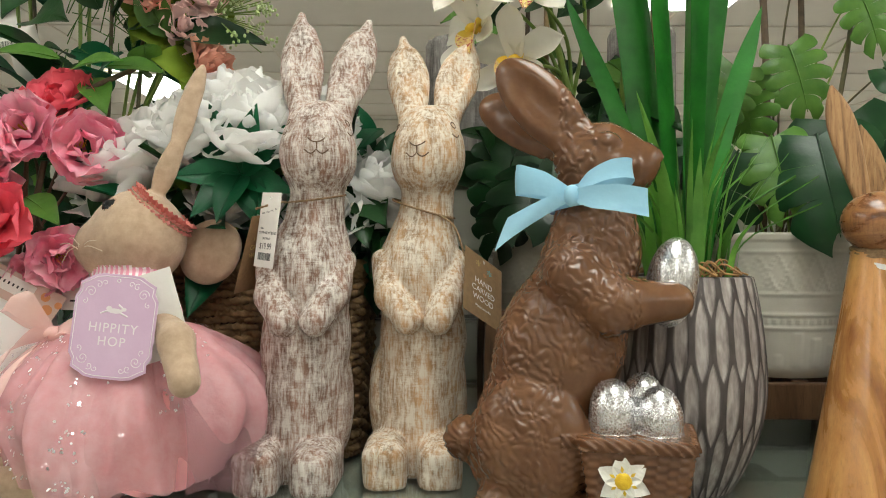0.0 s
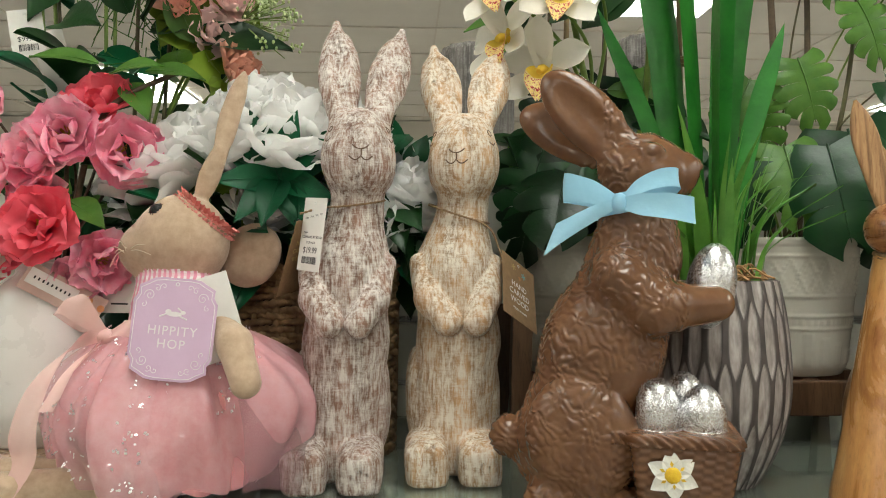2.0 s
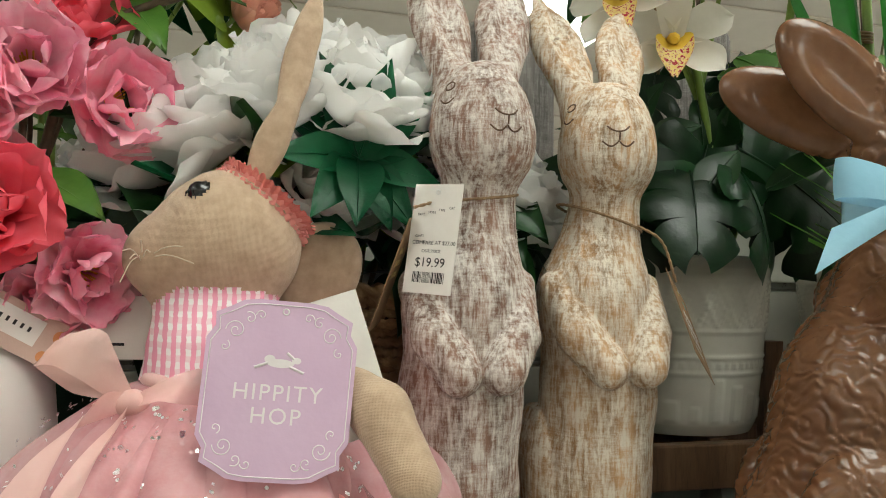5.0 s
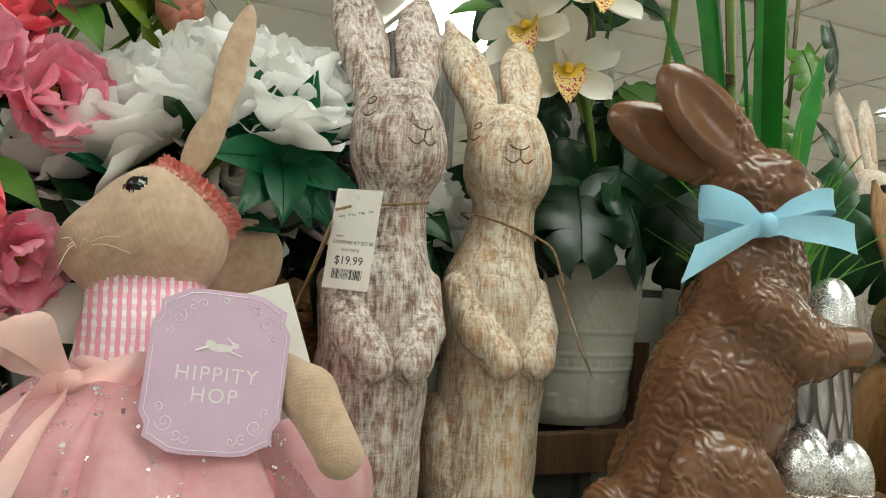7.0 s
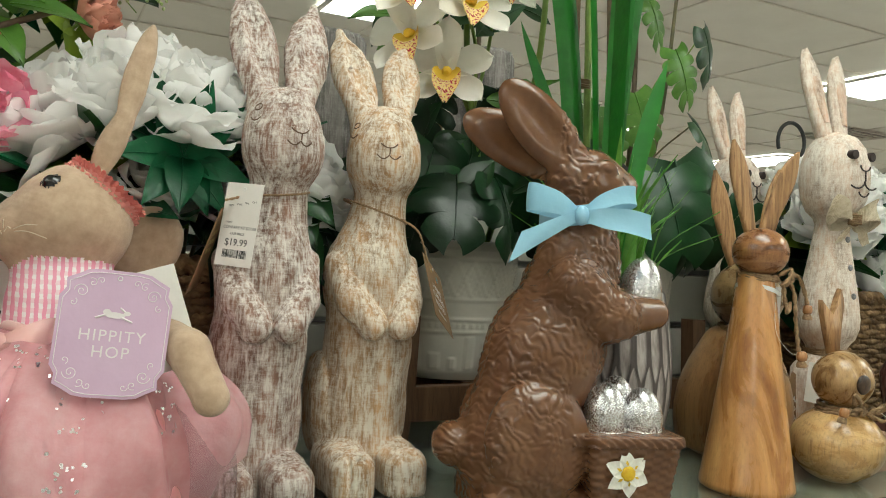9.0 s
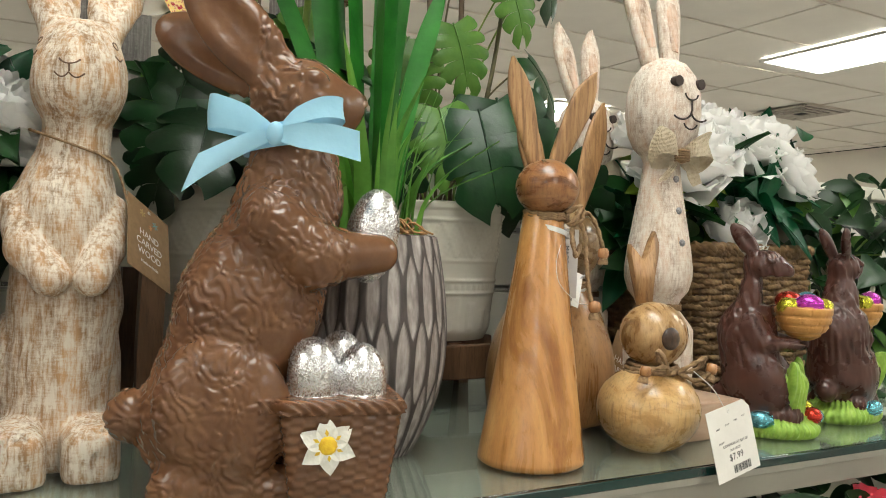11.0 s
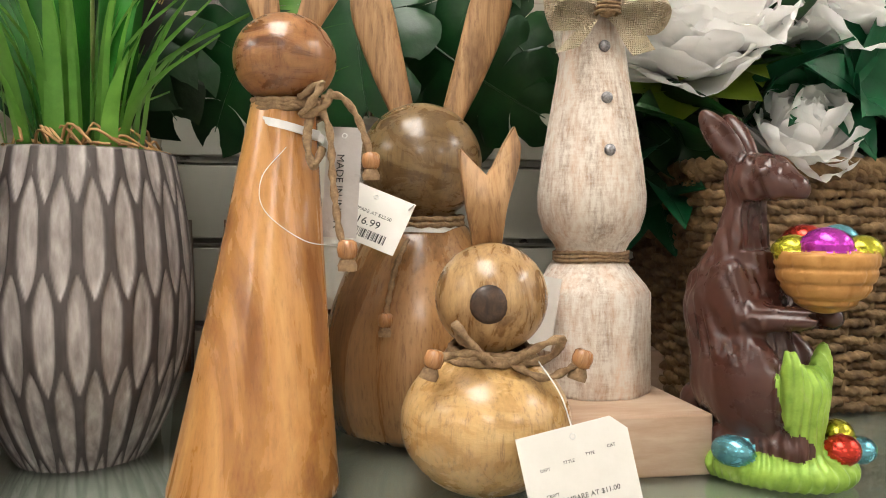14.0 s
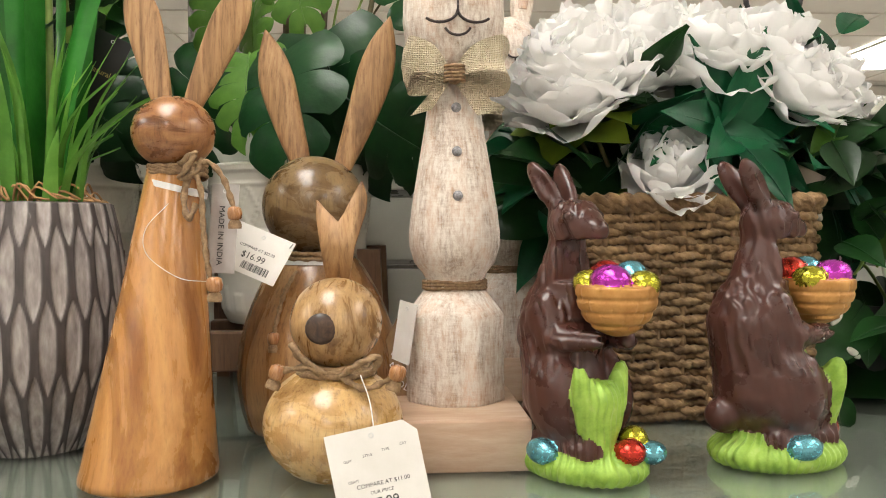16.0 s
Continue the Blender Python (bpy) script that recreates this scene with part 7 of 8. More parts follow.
def rabbit_doll():
    s = Sculpt()
    s.cap((-0.008, 0.018, 0.13), (-0.005, 0.022, 0.192), 0.058, 0.048, 0.01, mat=1)
    s.cap((0.03, -0.020, 0.200), (0.056, -0.060, 0.190), 0.024, 0.020, 0.01, mat=1)
    s.ell((-0.001, 0.032, 0.268), (0.046, 0.046, 0.047), k=0.006)
    s.cap((-0.006, 0.032, 0.267), (-0.044, 0.030, 0.257), 0.0445, 0.0265, 0.03)
    s.ell((0.027, 0.038, 0.343), (0.0125, 0.0075, 0.034), (0, 22, 0), k=0.006)
    s.ell((0.046, 0.047, 0.408), (0.0120, 0.0065, 0.050), (-10, 12, 0), k=0.008)
    s.ell((0.057, 0.056, 0.446), (0.0060, 0.0050, 0.022), (-12, 10, 0), k=0.010)
    s.ell((0.066, 0.072, 0.252), (0.034, 0.014, 0.040), (0, 32, 0), k=0.004)
    s.cap((0.056, -0.060, 0.190), (0.084, -0.100, 0.168), 0.013, 0.0160, 0.008)
    s.cap((0.084, -0.100, 0.168), (0.099, -0.122, 0.134), 0.0160, 0.0150, 0.008)
    for y0, dz in ((-0.085, 0.0), (-0.035, 0.004)):
        s.cap((-0.02, y0 * 0.7, 0.024), (-0.21, y0 - 0.01, 0.022 + dz), 0.021, 0.019, 0.006)
    s.ell((-0.021, 0.0005, 0.301), (0.0075, 0.0075, 0.0075), k=0.0008, mat=2)
    me = s.mesh("doll_core", [M_LINEN, M_GING, M_BLACK], 0.0022, (-0.24, -0.14, -0.003), (0.13, 0.09, 0.47), lambda p: 0.0006 * vnoise(p * 60), 0.0)
    b = Build()
    mesh_into(b, me, 0)
    bpy.data.meshes.remove(me)
    rnd = random.Random(9)

    def skirt(r0, grow, drop, hem, folds, mat, squash, lift=0.0, cx=0.0, n=240, k=26):
        u = np.repeat(np.linspace(0, 1, k)[:, None], n, 1)
        th = np.repeat((2 * np.pi * np.arange(n) / n)[None, :], k, 0)
        ring = lambda f, w, o: vnoise(np.stack([f * np.cos(th) + o, f * np.sin(th) + 2 * o, w * u + o], -1).reshape(-1, 3)).reshape(k, n)
        fold = 1.1 * ring(folds * 0.26, 1.3, folds) + 0.95 * ring(folds * 0.55, 1.8, folds + 3) + 0.16 * ring(folds * 1.6, 1.5, folds + 5) * (1 - 0.5 * u)
        r = r0 + grow * np.sin(np.pi / 2 * np.minimum(1, 0.06 + 1.12 * u)) * (1 + 0.36 * fold * (u + 0.03) ** 0.6) * (1 - 0.10 * np.maximum(0, u - 0.6) / 0.4)
        z = drop - (drop - hem) * u ** 1.55 + lift * u * u * (0.5 + 0.5 * np.sin(2 * th + 0.8)) + 0.030 * u * ring(1.8, 0.6, folds + 8)
        g = np.stack([cx * u + r * np.cos(th), squash * r * np.sin(th), np.maximum(z, 0.004)], -1)
        b.grid(g, mat, close_v=True)
        return g
    skirt(0.034, 0.062, 0.170, 0.012, 6, 11, 0.95, 0.010)
    skirt(0.036, 0.076, 0.174, 0.024, 8, 3, 0.95, 0.060, 0.020)
    outer = skirt(0.038, 0.084, 0.178, 0.014, 12, 4, 0.97, 0.030, -0.002)
    skirt(0.040, 0.088, 0.176, 0.020, 9, 4, 0.97, 0.055, -0.006)
    # darker net puff trailing at the back
    g = np.zeros((16, 60, 3))
    for i in range(16):
        u = i / 15
        for j in range(60):
            th = -0.9 + 2.2 * j / 59
            r = 0.05 + 0.098 * math.sin(u * 1.9) * (1 + 0.06 * math.sin(9 * th))
            g[i, j] = (r * math.cos(th) + 0.004, 0.02 + r * math.sin(th), 0.165 - 0.155 * u ** 1.5 + 0.012 * math.sin(6 * th) * u)
    b.grid(g, 6)
    # sequins scattered on the net
    for k in range(760):
        i, j = rnd.randint(4, 24), rnd.randint(0, 239)
        c = outer[i, j] * np.array((1.05, 1.05, 1)) + np.array((0, 0, 0.003))
        nr = Vector((c[0], c[1], 0.05)).normalized() + Vector((rnd.gauss(0, 0.35), rnd.gauss(0, 0.35), rnd.gauss(0, 0.35)))
        for q in range(rnd.choice((1, 2, 3))):
            o = Vector((rnd.gauss(0, 0.0018), rnd.gauss(0, 0.0018), rnd.gauss(0, 0.0018))) if q else Vector()
            m = Matrix.Translation(Vector(c) + o) @ nr.to_track_quat("Z", "Y").to_matrix().to_4x4()
            rr = rnd.uniform(0.0008, 0.0016)
            b.add([m @ Vector((rr * math.cos(a), rr * math.sin(a), 0)) for a in np.linspace(0, 2 * math.pi, 6, endpoint=False)], [tuple(range(6))], 7)
    # sash and organza bow at the waist
    for dz in (0.0, 0.009):
        ring = [(0.049 * math.cos(u), 0.047 * math.sin(u) - 0.001, 0.168 + dz + 0.002 * math.sin(4 * u)) for u in np.linspace(0, 2 * math.pi, 50)]
        b.grid(tube(np.array(ring), 0.005, 7), 5, close_v=True)
    kx, ky, kz = -0.054, -0.052, 0.170
    b.grid(ovoid((kx, ky, kz), (0.011, 0.009, 0.008), 10, 14), 5, close_v=True)
    for pts, w, e in (([(kx, ky, kz), (kx - 0.022, ky - 0.018, kz + 0.030), (kx - 0.040, ky - 0.004, kz + 0.034), (kx - 0.020, ky + 0.006, kz + 0.010), (kx, ky, kz)], 0.030, (0.3, 1, 1, 0.9, 0.3)),
                      ([(kx, ky, kz), (kx + 0.030, ky - 0.020, kz + 0.012), (kx + 0.046, ky - 0.006, kz + 0.008), (kx + 0.026, ky + 0.004, kz - 0.002), (kx, ky, kz)], 0.026, (0.3, 1, 1, 0.9, 0.3)),
                      ([(kx, ky, kz), (kx - 0.022, ky - 0.020, kz - 0.006), (kx - 0.046, ky - 0.034, kz - 0.040), (kx - 0.060, ky - 0.040, kz - 0.085), (kx - 0.062, ky - 0.038, kz - 0.120), (kx - 0.082, ky - 0.044, kz - 0.155)], 0.036, (0.3, 0.8, 1, 1, 0.8, 0.7)),
                      ([(kx, ky, kz), (kx - 0.008, ky - 0.024, kz - 0.014), (kx - 0.022, ky - 0.042, kz - 0.036), (kx - 0.036, ky - 0.052, kz - 0.066)], 0.020, (0.3, 0.8, 1, 0.8))):
        strip(b, pts, w, ((0.5, 0.1, 0.8), (0.9, -0.3, 0.1)), 5, 26, 0.12, e, 0.06)
    # ruffled headband of lace
    ax = np.array((0.62, 0.10, 0.78))
    ax /= np.linalg.norm(ax)
    e1 = np.array((-0.78, 0.0, 0.62))
    e1 /= np.linalg.norm(e1)
    e2 = np.cross(ax, e1)
    for lay, (off0, wide, flare) in enumerate(((0.030, 0.010, 0.003), (0.035, 0.009, 0.006), (0.037, 0.011, 0.009))):
        g = np.zeros((260, 4, 3))
        for i in range(260):
            u = 2 * math.pi * i / 259
            for j in range(4):
                v = j / 3
                off = off0 + wide * v * (0.55 if lay < 2 else 0.8)
                rr = math.sqrt(max(0.0478 ** 2 - off0 ** 2, 1e-6)) + flare * v + 0.0016 * v * math.sin(46 * u + lay) + 0.0010 * v * math.sin(31 * u)
                q = np.array((-0.001, 0.032, 0.268)) + ax * (off + 0.0012 * v * math.sin(38 * u + 2 * lay)) + rr * (e1 * math.cos(u) + e2 * math.sin(u))
                g[i, j] = q
        b.grid(g, 8 if lay == 2 else 10)
    # whiskers
    for k in range(11):
        sy = -1 if k < 7 else 1
        p0 = Vector((-0.056, 0.030 + sy * 0.022, 0.258 + rnd.uniform(-0.005, 0.004)))
        p2 = p0 + Vector((rnd.uniform(-0.012, 0.034), sy * rnd.uniform(0.014, 0.026), rnd.uniform(-0.03, 0.018)))
        b.grid(tube(spline([p0, (p0 + p2) / 2 + Vector((0, sy * 0.004, 0.004)), p2], 8), 0.00045, 4), 9, close_v=True)
    me = b.mesh("cloth_rabbit", [M_LINEN, M_GING, M_BLACK, M_SATIN, M_TULLE, M_ORGANZA, M_MAUVE, M_SEQUIN, M_LACE, M_WHISK, M_PLEAT, M_WHITECLOTH])
    return thing("rabbit_doll", me, "seated linen rabbit doll in a pink sequinned tulle dress", "doll", "", "", Matrix.Translation((-0.335, 0.872, ZS)))


rabbit_doll()

# ---- ribbons and bows ----
M_BLUE = leafy("pale_blue_satin", [(0.3, (0.30, 0.58, 0.76)), (0.7, (0.40, 0.68, 0.85))], rough=0.36, glow=0.15, per_piece=0.0, scale=8)
bow = thing("ribbon_bow", None, "pale blue satin ribbon bow tied round the chocolate rabbit's neck", "ribbon bow", "", "", pose(0.119, 0.756, 1.601, 0, 0, -24) @ Matrix.Scale(1.06, 4))
b = Build()
strip(b, [(0, 0, 0), (-0.022, -0.010, 0.010), (-0.045, -0.010, 0.015), (-0.053, 0.000, 0.015), (-0.044, 0.008, 0.013), (-0.020, 0.006, 0.006), (0, 0, 0)], 0.025, ((0.10, 0.15, 1), (-0.05, -0.2, 1)), 0, 40, 0.04, (0.42, 0.85, 1.05, 1.08, 1, 0.8, 0.4))
part("loop", b.mesh("bow_loop", [M_BLUE]), bow)
b = Build()
strip(b, [(0, 0, 0), (0.016, -0.009, 0.013), (0.036, -0.010, 0.021), (0.051, -0.002, 0.021), (0.040, 0.008, 0.012), (0.016, 0.005, 0.005), (0, 0, 0)], 0.016, ((-0.15, 0.5, 1), (-0.1, -0.5, 1)), 0, 40, 0.05, (0.5, 0.9, 1.05, 1.1, 1, 0.8, 0.5))
part("loop", b.mesh("bow_loop", [M_BLUE]), bow)
b = Build()
strip(b, [(0, -0.003, 0), (-0.020, -0.011, -0.009), (-0.044, -0.014, -0.022), (-0.063, -0.011, -0.033)], 0.029, ((0.5, 0, 1), (0.36, 0.1, 0.93)), 0, 22, 0.03, (0.38, 0.75, 0.95, 1.12), 0.01)
part("tail", b.mesh("bow_tail", [M_BLUE]), bow)
b = Build()
strip(b, [(0, -0.004, 0), (0.020, -0.014, -0.002), (0.044, -0.015, -0.004), (0.065, -0.008, -0.008)], 0.023, ((0.0, 0.05, 1), (-0.06, 0.1, 1)), 0, 22, 0.05, (0.42, 0.85, 1.0, 1.05), 0.01)
part("tail", b.mesh("bow_tail", [M_BLUE]), bow)
b = Build()
b.grid(ovoid((0, -0.004, 0), (0.0075, 0.0065, 0.0095), 14, 18), 0, close_v=True)
part("knot", b.mesh("bow_knot", [M_BLUE]), bow)
b = Build()
g = np.zeros((40, 3, 3))
for i in range(40):
    u = 2 * math.pi * i / 39
    for j in range(3):
        g[i, j] = (0.006 + 0.038 * math.cos(u), 0.042 + 0.037 * math.sin(u), 0.002 + 0.012 * (j - 1) * 0.8 + 0.006 * math.cos(u))
b.grid(g)
part("neck_band", b.mesh("neck_band", [M_BLUE]), bow)


def burlap_bow(x, y, z, rz, label):
    t = thing("burlap_bow", None, label, "bow tie", "burlap bow ties", "", pose(x, y, z, 0, 0, rz))
    for sx in (-1, 1):
        b = Build()
        strip(b, [(0, 0, 0), (sx * 0.018, -0.014, 0.012), (sx * 0.042, -0.010, 0.016), (sx * 0.043, 0.006, 0.0), (sx * 0.016, 0.003, -0.004), (0, 0, 0)], 0.030, ((0, 0.15, 1), (0, -0.15, 1)), 0, 28, 0.10, (0.35, 0.85, 1.15, 1.15, 0.8, 0.35), 0.05)
        part("loop", b.mesh("bow_loop", [M_BURLAP]), t)
        b = Build()
        strip(b, [(0, 0.002, -0.002), (sx * 0.014, -0.003, -0.014), (sx * 0.030, -0.002, -0.034)], 0.018, ((1, 0, 0.5), (1, 0, 0.3)), 0, 14, 0.10, (0.4, 0.9, 1.1), 0.08)
        part("tail", b.mesh("bow_tail", [M_BURLAP]), t)
    b = Build()
    b.grid(ovoid((0, -0.006, 0), (0.0085, 0.0075, 0.0095), 14, 18), 0, close_v=True)
    for k in range(5):
        ring = [(0.009 * math.cos(u), -0.006 + 0.008 * math.sin(u), -0.006 + 0.003 * k) for u in np.linspace(0, 6.283, 20)]
        b.grid(tube(np.array(ring), 0.0014, 5, 2600, 2, 0.2), 0, close_v=True)
    part("knot", b.mesh("bow_knot", [M_TWINE]), t, "jute twine wrapped knot")
    return t


burlap_bow(0.656, 0.845, 1.636, 0, "cream burlap bow tie on the whitewashed spindle rabbit")
burlap_bow(0.741, 1.107, 1.636, 4, "cream burlap bow tie on the rear spindle rabbit")

# ---- daisy on the chocolate basket ----
M_DAISYC = surface("yellow_daisy_paint", [(0.3, (0.62, 0.36, 0.01)), (0.7, (0.80, 0.58, 0.03))], scale=200, rough=0.6, bump=0.5)
M_DAISYW = surface("white_daisy_paint", [(0.3, (0.70, 0.68, 0.60)), (0.7, (0.82, 0.81, 0.76))], scale=150, rough=0.6, bump=0.5)
daisy = thing("daisy_ornament", None, "small white daisy with yellow centre on the rabbit's basket", "flower ornament", "", "", frame_m((0.154, 0.7075, 1.353), (0.05, 0.05, 1), (-0.242, -0.97, 0.1)))
for k in range(6):
    b = Build()
    g = blade_pts(0.0245, 0.0085, 8, 5, droop=0.12, cup=0.25, seed=k)
    g[:, :, 2] += 0.001
    m = Matrix.Rotation(k * math.pi / 3 + 0.15, 4, "Z")
    b.grid(np.array([[m @ Vector(q) for q in row] for row in g]))
    part("petal", b.mesh("daisy_petal", [M_DAISYW]), daisy)
b = Build()
b.grid(ovoid((0, 0, 0.0015), (0.0075, 0.0075, 0.0035), 10, 16), 0, close_v=True)
for k in range(6):
    g = blade_pts(0.013, 0.0028, 6, 3, droop=0.10, cup=0.1, seed=k)
    g[:, :, 2] += 0.0022
    m = Matrix.Rotation(k * math.pi / 3 + 0.15, 4, "Z")
    b.grid(np.array([[m @ Vector(q) for q in row] for row in g]))
part("centre", b.mesh("daisy_centre", [M_DAISYC]), daisy, "yellow centre")
# ---- tags, twine and ties ----
M_CARD = surface("white_tag_card", [(0.3, (0.72, 0.70, 0.65)), (0.7, (0.80, 0.78, 0.74))], scale=30, rough=0.7, bump=0.1)
M_KRAFT = surface("kraft_card", [(0.3, (0.21, 0.125, 0.060)), (0.7, (0.29, 0.18, 0.09))], scale=120, rough=0.85, bump=0.3)
M_LILAC = surface("lilac_card", [(0.3, (0.58, 0.40, 0.56)), (0.7, (0.64, 0.46, 0.62))], scale=20, rough=0.6, bump=0.1)
M_PRINT = plain("black_print", (0.02, 0.02, 0.02), 0.7)
M_WPRINT = plain("white_print", (0.80, 0.76, 0.76), 0.7)
M_BLUEP = plain("teal_print", (0.12, 0.40, 0.44), 0.7)
M_GOLDP = plain("gold_print", (0.50, 0.36, 0.12), 0.6)
M_ORANGEP = plain("orange_print", (0.62, 0.26, 0.10), 0.7)
M_NYLON = surface("white_nylon", [(0.3, (0.66, 0.66, 0.64)), (0.7, (0.74, 0.74, 0.72))], scale=30, rough=0.4, bump=0.02)
M_BLACKC = plain("black_card", (0.012, 0.011, 0.011), 0.5)


def words(text, size, mat, spread=1.0):
    """Flat lettering as a mesh, centred."""
    cu = bpy.data.curves.new("lettering", "FONT")
    cu.body, cu.size, cu.align_x, cu.align_y = text, size, "CENTER", "CENTER"
    cu.extrude, cu.space_character, cu.resolution_u = 0.00006, spread, 3
    ob = bpy.data.objects.new("lettering", cu)
    scene.collection.objects.link(ob)
    me = bpy.data.meshes.new_from_object(ob.evaluated_get(bpy.context.evaluated_depsgraph_get()))
    bpy.data.objects.remove(ob)
    bpy.data.curves.remove(cu)
    me.materials.clear()
    me.materials.append(mat)
    me.name = "lettering"
    return me


def plaque(w, h, notch):
    """Outline of the lilac tag: rounded bites at the corners, a point at each side."""
    out = []
    for sx, sy, a0 in ((1, 1, 0), (-1, 1, 90), (-1, -1, 180), (1, -1, 270)):
        cx, cy = sx * (w / 2 - notch), sy * (h / 2 - notch)
        pts = [(sx * w / 2, sy * (h / 2 - 1.9 * notch)), (sx * (w / 2 - 0.35 * notch), sy * (h / 2 - 1.35 * notch)), (sx * (w / 2 - 0.30 * notch), sy * (h / 2 - 0.75 * notch)),
               (sx * (w / 2 - 0.95 * notch), sy * (h / 2 - 0.42 * notch)), (sx * (w / 2 - 1.5 * notch), sy * (h / 2 - 0.1 * notch)), (sx * (w / 2 - 2.2 * notch), sy * h / 2)]
        out += pts if sx * sy > 0 else pts[::-1]
    return out


def tag(name, centre, up, normal, w, h, mat, label, texts=(), bars=(), code=None, outline=None, category="price tag", group="", hole=True):
    t = thing(name, None, label, category, group, "", frame_m(centre, up, normal))
    o = outline or [(w / 2, -h / 2), (w / 2, h / 2), (-w / 2, h / 2), (-w / 2, -h / 2)]
    n = len(o)
    b = Build()
    th = 0.0005
    b.add([(x, y, th / 2) for x, y in o] + [(x, y, -th / 2) for x, y in o], [tuple(range(n)), tuple(range(2 * n - 1, n - 1, -1))] + [(i, i + n, (i + 1) % n + n, (i + 1) % n) for i in range(n)])
    me = b.mesh("card", [mat], False)
    bm = bmesh.new()
    bm.from_mesh(me)
    bmesh.ops.recalc_face_normals(bm, faces=bm.faces[:])
    bm.to_mesh(me)
    bm.free()
    part("card", me, t)
    for txt, x, y, size, m, *sp in texts:
        part("lettering", words(txt, size, m, sp[0] if sp else 1.0), t, "", Matrix.Translation((x, y, th / 2 + 0.00012)))
    if bars:
        b = Build()
        for x, y, bw, bh in bars:
            box_into(b, (x, y, th / 2 + 0.0001), (bw, bh, 0.0001))
        part("print_line", b.mesh("print_line", [M_PRINT], False), t)
    if code:
        x0, y0, cw, ch = code
        b = Build()
        rr = random.Random(int(abs(x0 + cw) * 1e5))
        x = -cw / 2
        while x < cw / 2:
            bw = rr.choice((0.0004, 0.0004, 0.0008, 0.0012))
            box_into(b, (x0 + x + bw / 2, y0, th / 2 + 0.0001), (bw, ch, 0.0001))
            x += bw + rr.choice((0.0004, 0.0006, 0.0009))
        part("barcode", b.mesh("barcode", [M_PRINT], False), t)
    if hole:
        b = Build()
        b.grid(tube(np.array([(0.0016 * math.cos(u), h / 2 - 0.006 + 0.0016 * math.sin(u), th / 2 + 0.0002) for u in np.linspace(0, 6.283, 14)]), 0.0004, 4), 0, close_v=True)
        part("eyelet", b.mesh("eyelet", [M_NYLON]), t)
    return t


def price_rows(s, w, old, new_price):
    """The printed rows of a store ticket."""
    return ([("DEPT", -0.30 * w, 0.22 * s, 0.0026, M_PRINT), ("STYLE", -0.08 * w, 0.24 * s, 0.0026, M_PRINT), ("TYPE", 0.12 * w, 0.26 * s, 0.0026, M_PRINT), ("CAT", 0.32 * w, 0.28 * s, 0.0026, M_PRINT),
             ("CRAFT", -0.28 * w, 0.02 * s, 0.0026, M_PRINT), ("COMPARE AT " + old, 0.03 * w, -0.04 * s, 0.0042, M_PRINT), ("OUR PRICE", 0.0, -0.115 * s, 0.0034, M_PRINT), (new_price, 0.0, -0.22 * s, 0.0098, M_PRINT)])


# store ticket and kraft tag of the brown carved rabbit
tag("price_tag", (-0.191, 0.888, 1.573), (0.12, 0.02, 1), (-0.76, -0.65, 0.05), 0.043, 0.082, M_CARD, "white store price ticket reading $19.99 on the carved rabbit", price_rows(0.082, 0.043, "$27.00", "$19.99"), (), (0.0, -0.029, 0.028, 0.008))
tag("hang_tag", (-0.212, 0.925, 1.548), (0.30, -0.25, 1), (0.93, -0.36, 0), 0.052, 0.092, M_KRAFT, "brown kraft hang tag with gold print behind the ticket", [("HAND", 0, 0.018, 0.008, M_GOLDP), ("CARVED", 0, 0.008, 0.008, M_GOLDP), ("WOOD", 0, -0.002, 0.008, M_GOLDP)], category="hang tag", group="kraft hang tags")
tag("hang_tag", (0.045, 0.918, 1.508), (0.004, 0.052, 0.070), (0.74, -0.60, 0.30), 0.066, 0.084, M_KRAFT, "brown kraft hang tag lettered hand carved wood", [("HAND", 0, 0.006, 0.0105, M_WPRINT), ("CARVED", 0, -0.005, 0.0105, M_WPRINT), ("WOOD", 0, -0.016, 0.0105, M_WPRINT), ("Made in India", 0, -0.027, 0.005, M_WPRINT), ("*", -0.010, 0.026, 0.02, M_GOLDP), ("*", 0.010, 0.022, 0.02, M_BLUEP), ("*", 0.002, 0.016, 0.014, M_ORANGEP)], category="hang tag", group="kraft hang tags")
# doll's tags
W, H = 0.082, 0.098
lilac = tag("hang_tag", (-0.309, 0.770, 1.479), (0.09, 0.10, 1), (-0.10, -1, 0.10), W, H, M_LILAC, "lilac hang tag with white scrolls lettered hippity hop", [("HIPPITY", 0, -0.002, 0.0125, M_WPRINT, 1.15), ("HOP", 0, -0.0145, 0.0125, M_WPRINT, 1.15)], outline=plaque(W, H, 0.012), category="hang tag")
b = Build()
po = plaque(W - 0.005, H - 0.005, 0.0115)
loop = np.array([(x, y, 0.0005) for x, y in po + po[:1]])
b.grid(tube(loop, 0.00035, 4), 0, close_v=True)
for sx in (-1, 1):
    for sy in (-1, 1):
        for cx, cy, r, t0, t1, gr in ((0.026, 0.031, 0.0055, 0, 9.5, -0.00050), (0.019, 0.038, 0.004, 1, 8, -0.00045), (0.031, 0.022, 0.004, 2, 9, -0.00045), (0.013, 0.040, 0.003, 0, 6.5, -0.0004)):
            sp = [(sx * (cx + max(r + gr * a, 0.0004) * math.cos(a)), sy * (cy + max(r + gr * a, 0.0004) * math.sin(a)), 0.0005) for a in np.linspace(t0, t1, 30)]
            b.grid(tube(np.array(sp), 0.00032, 4), 0, close_v=True)
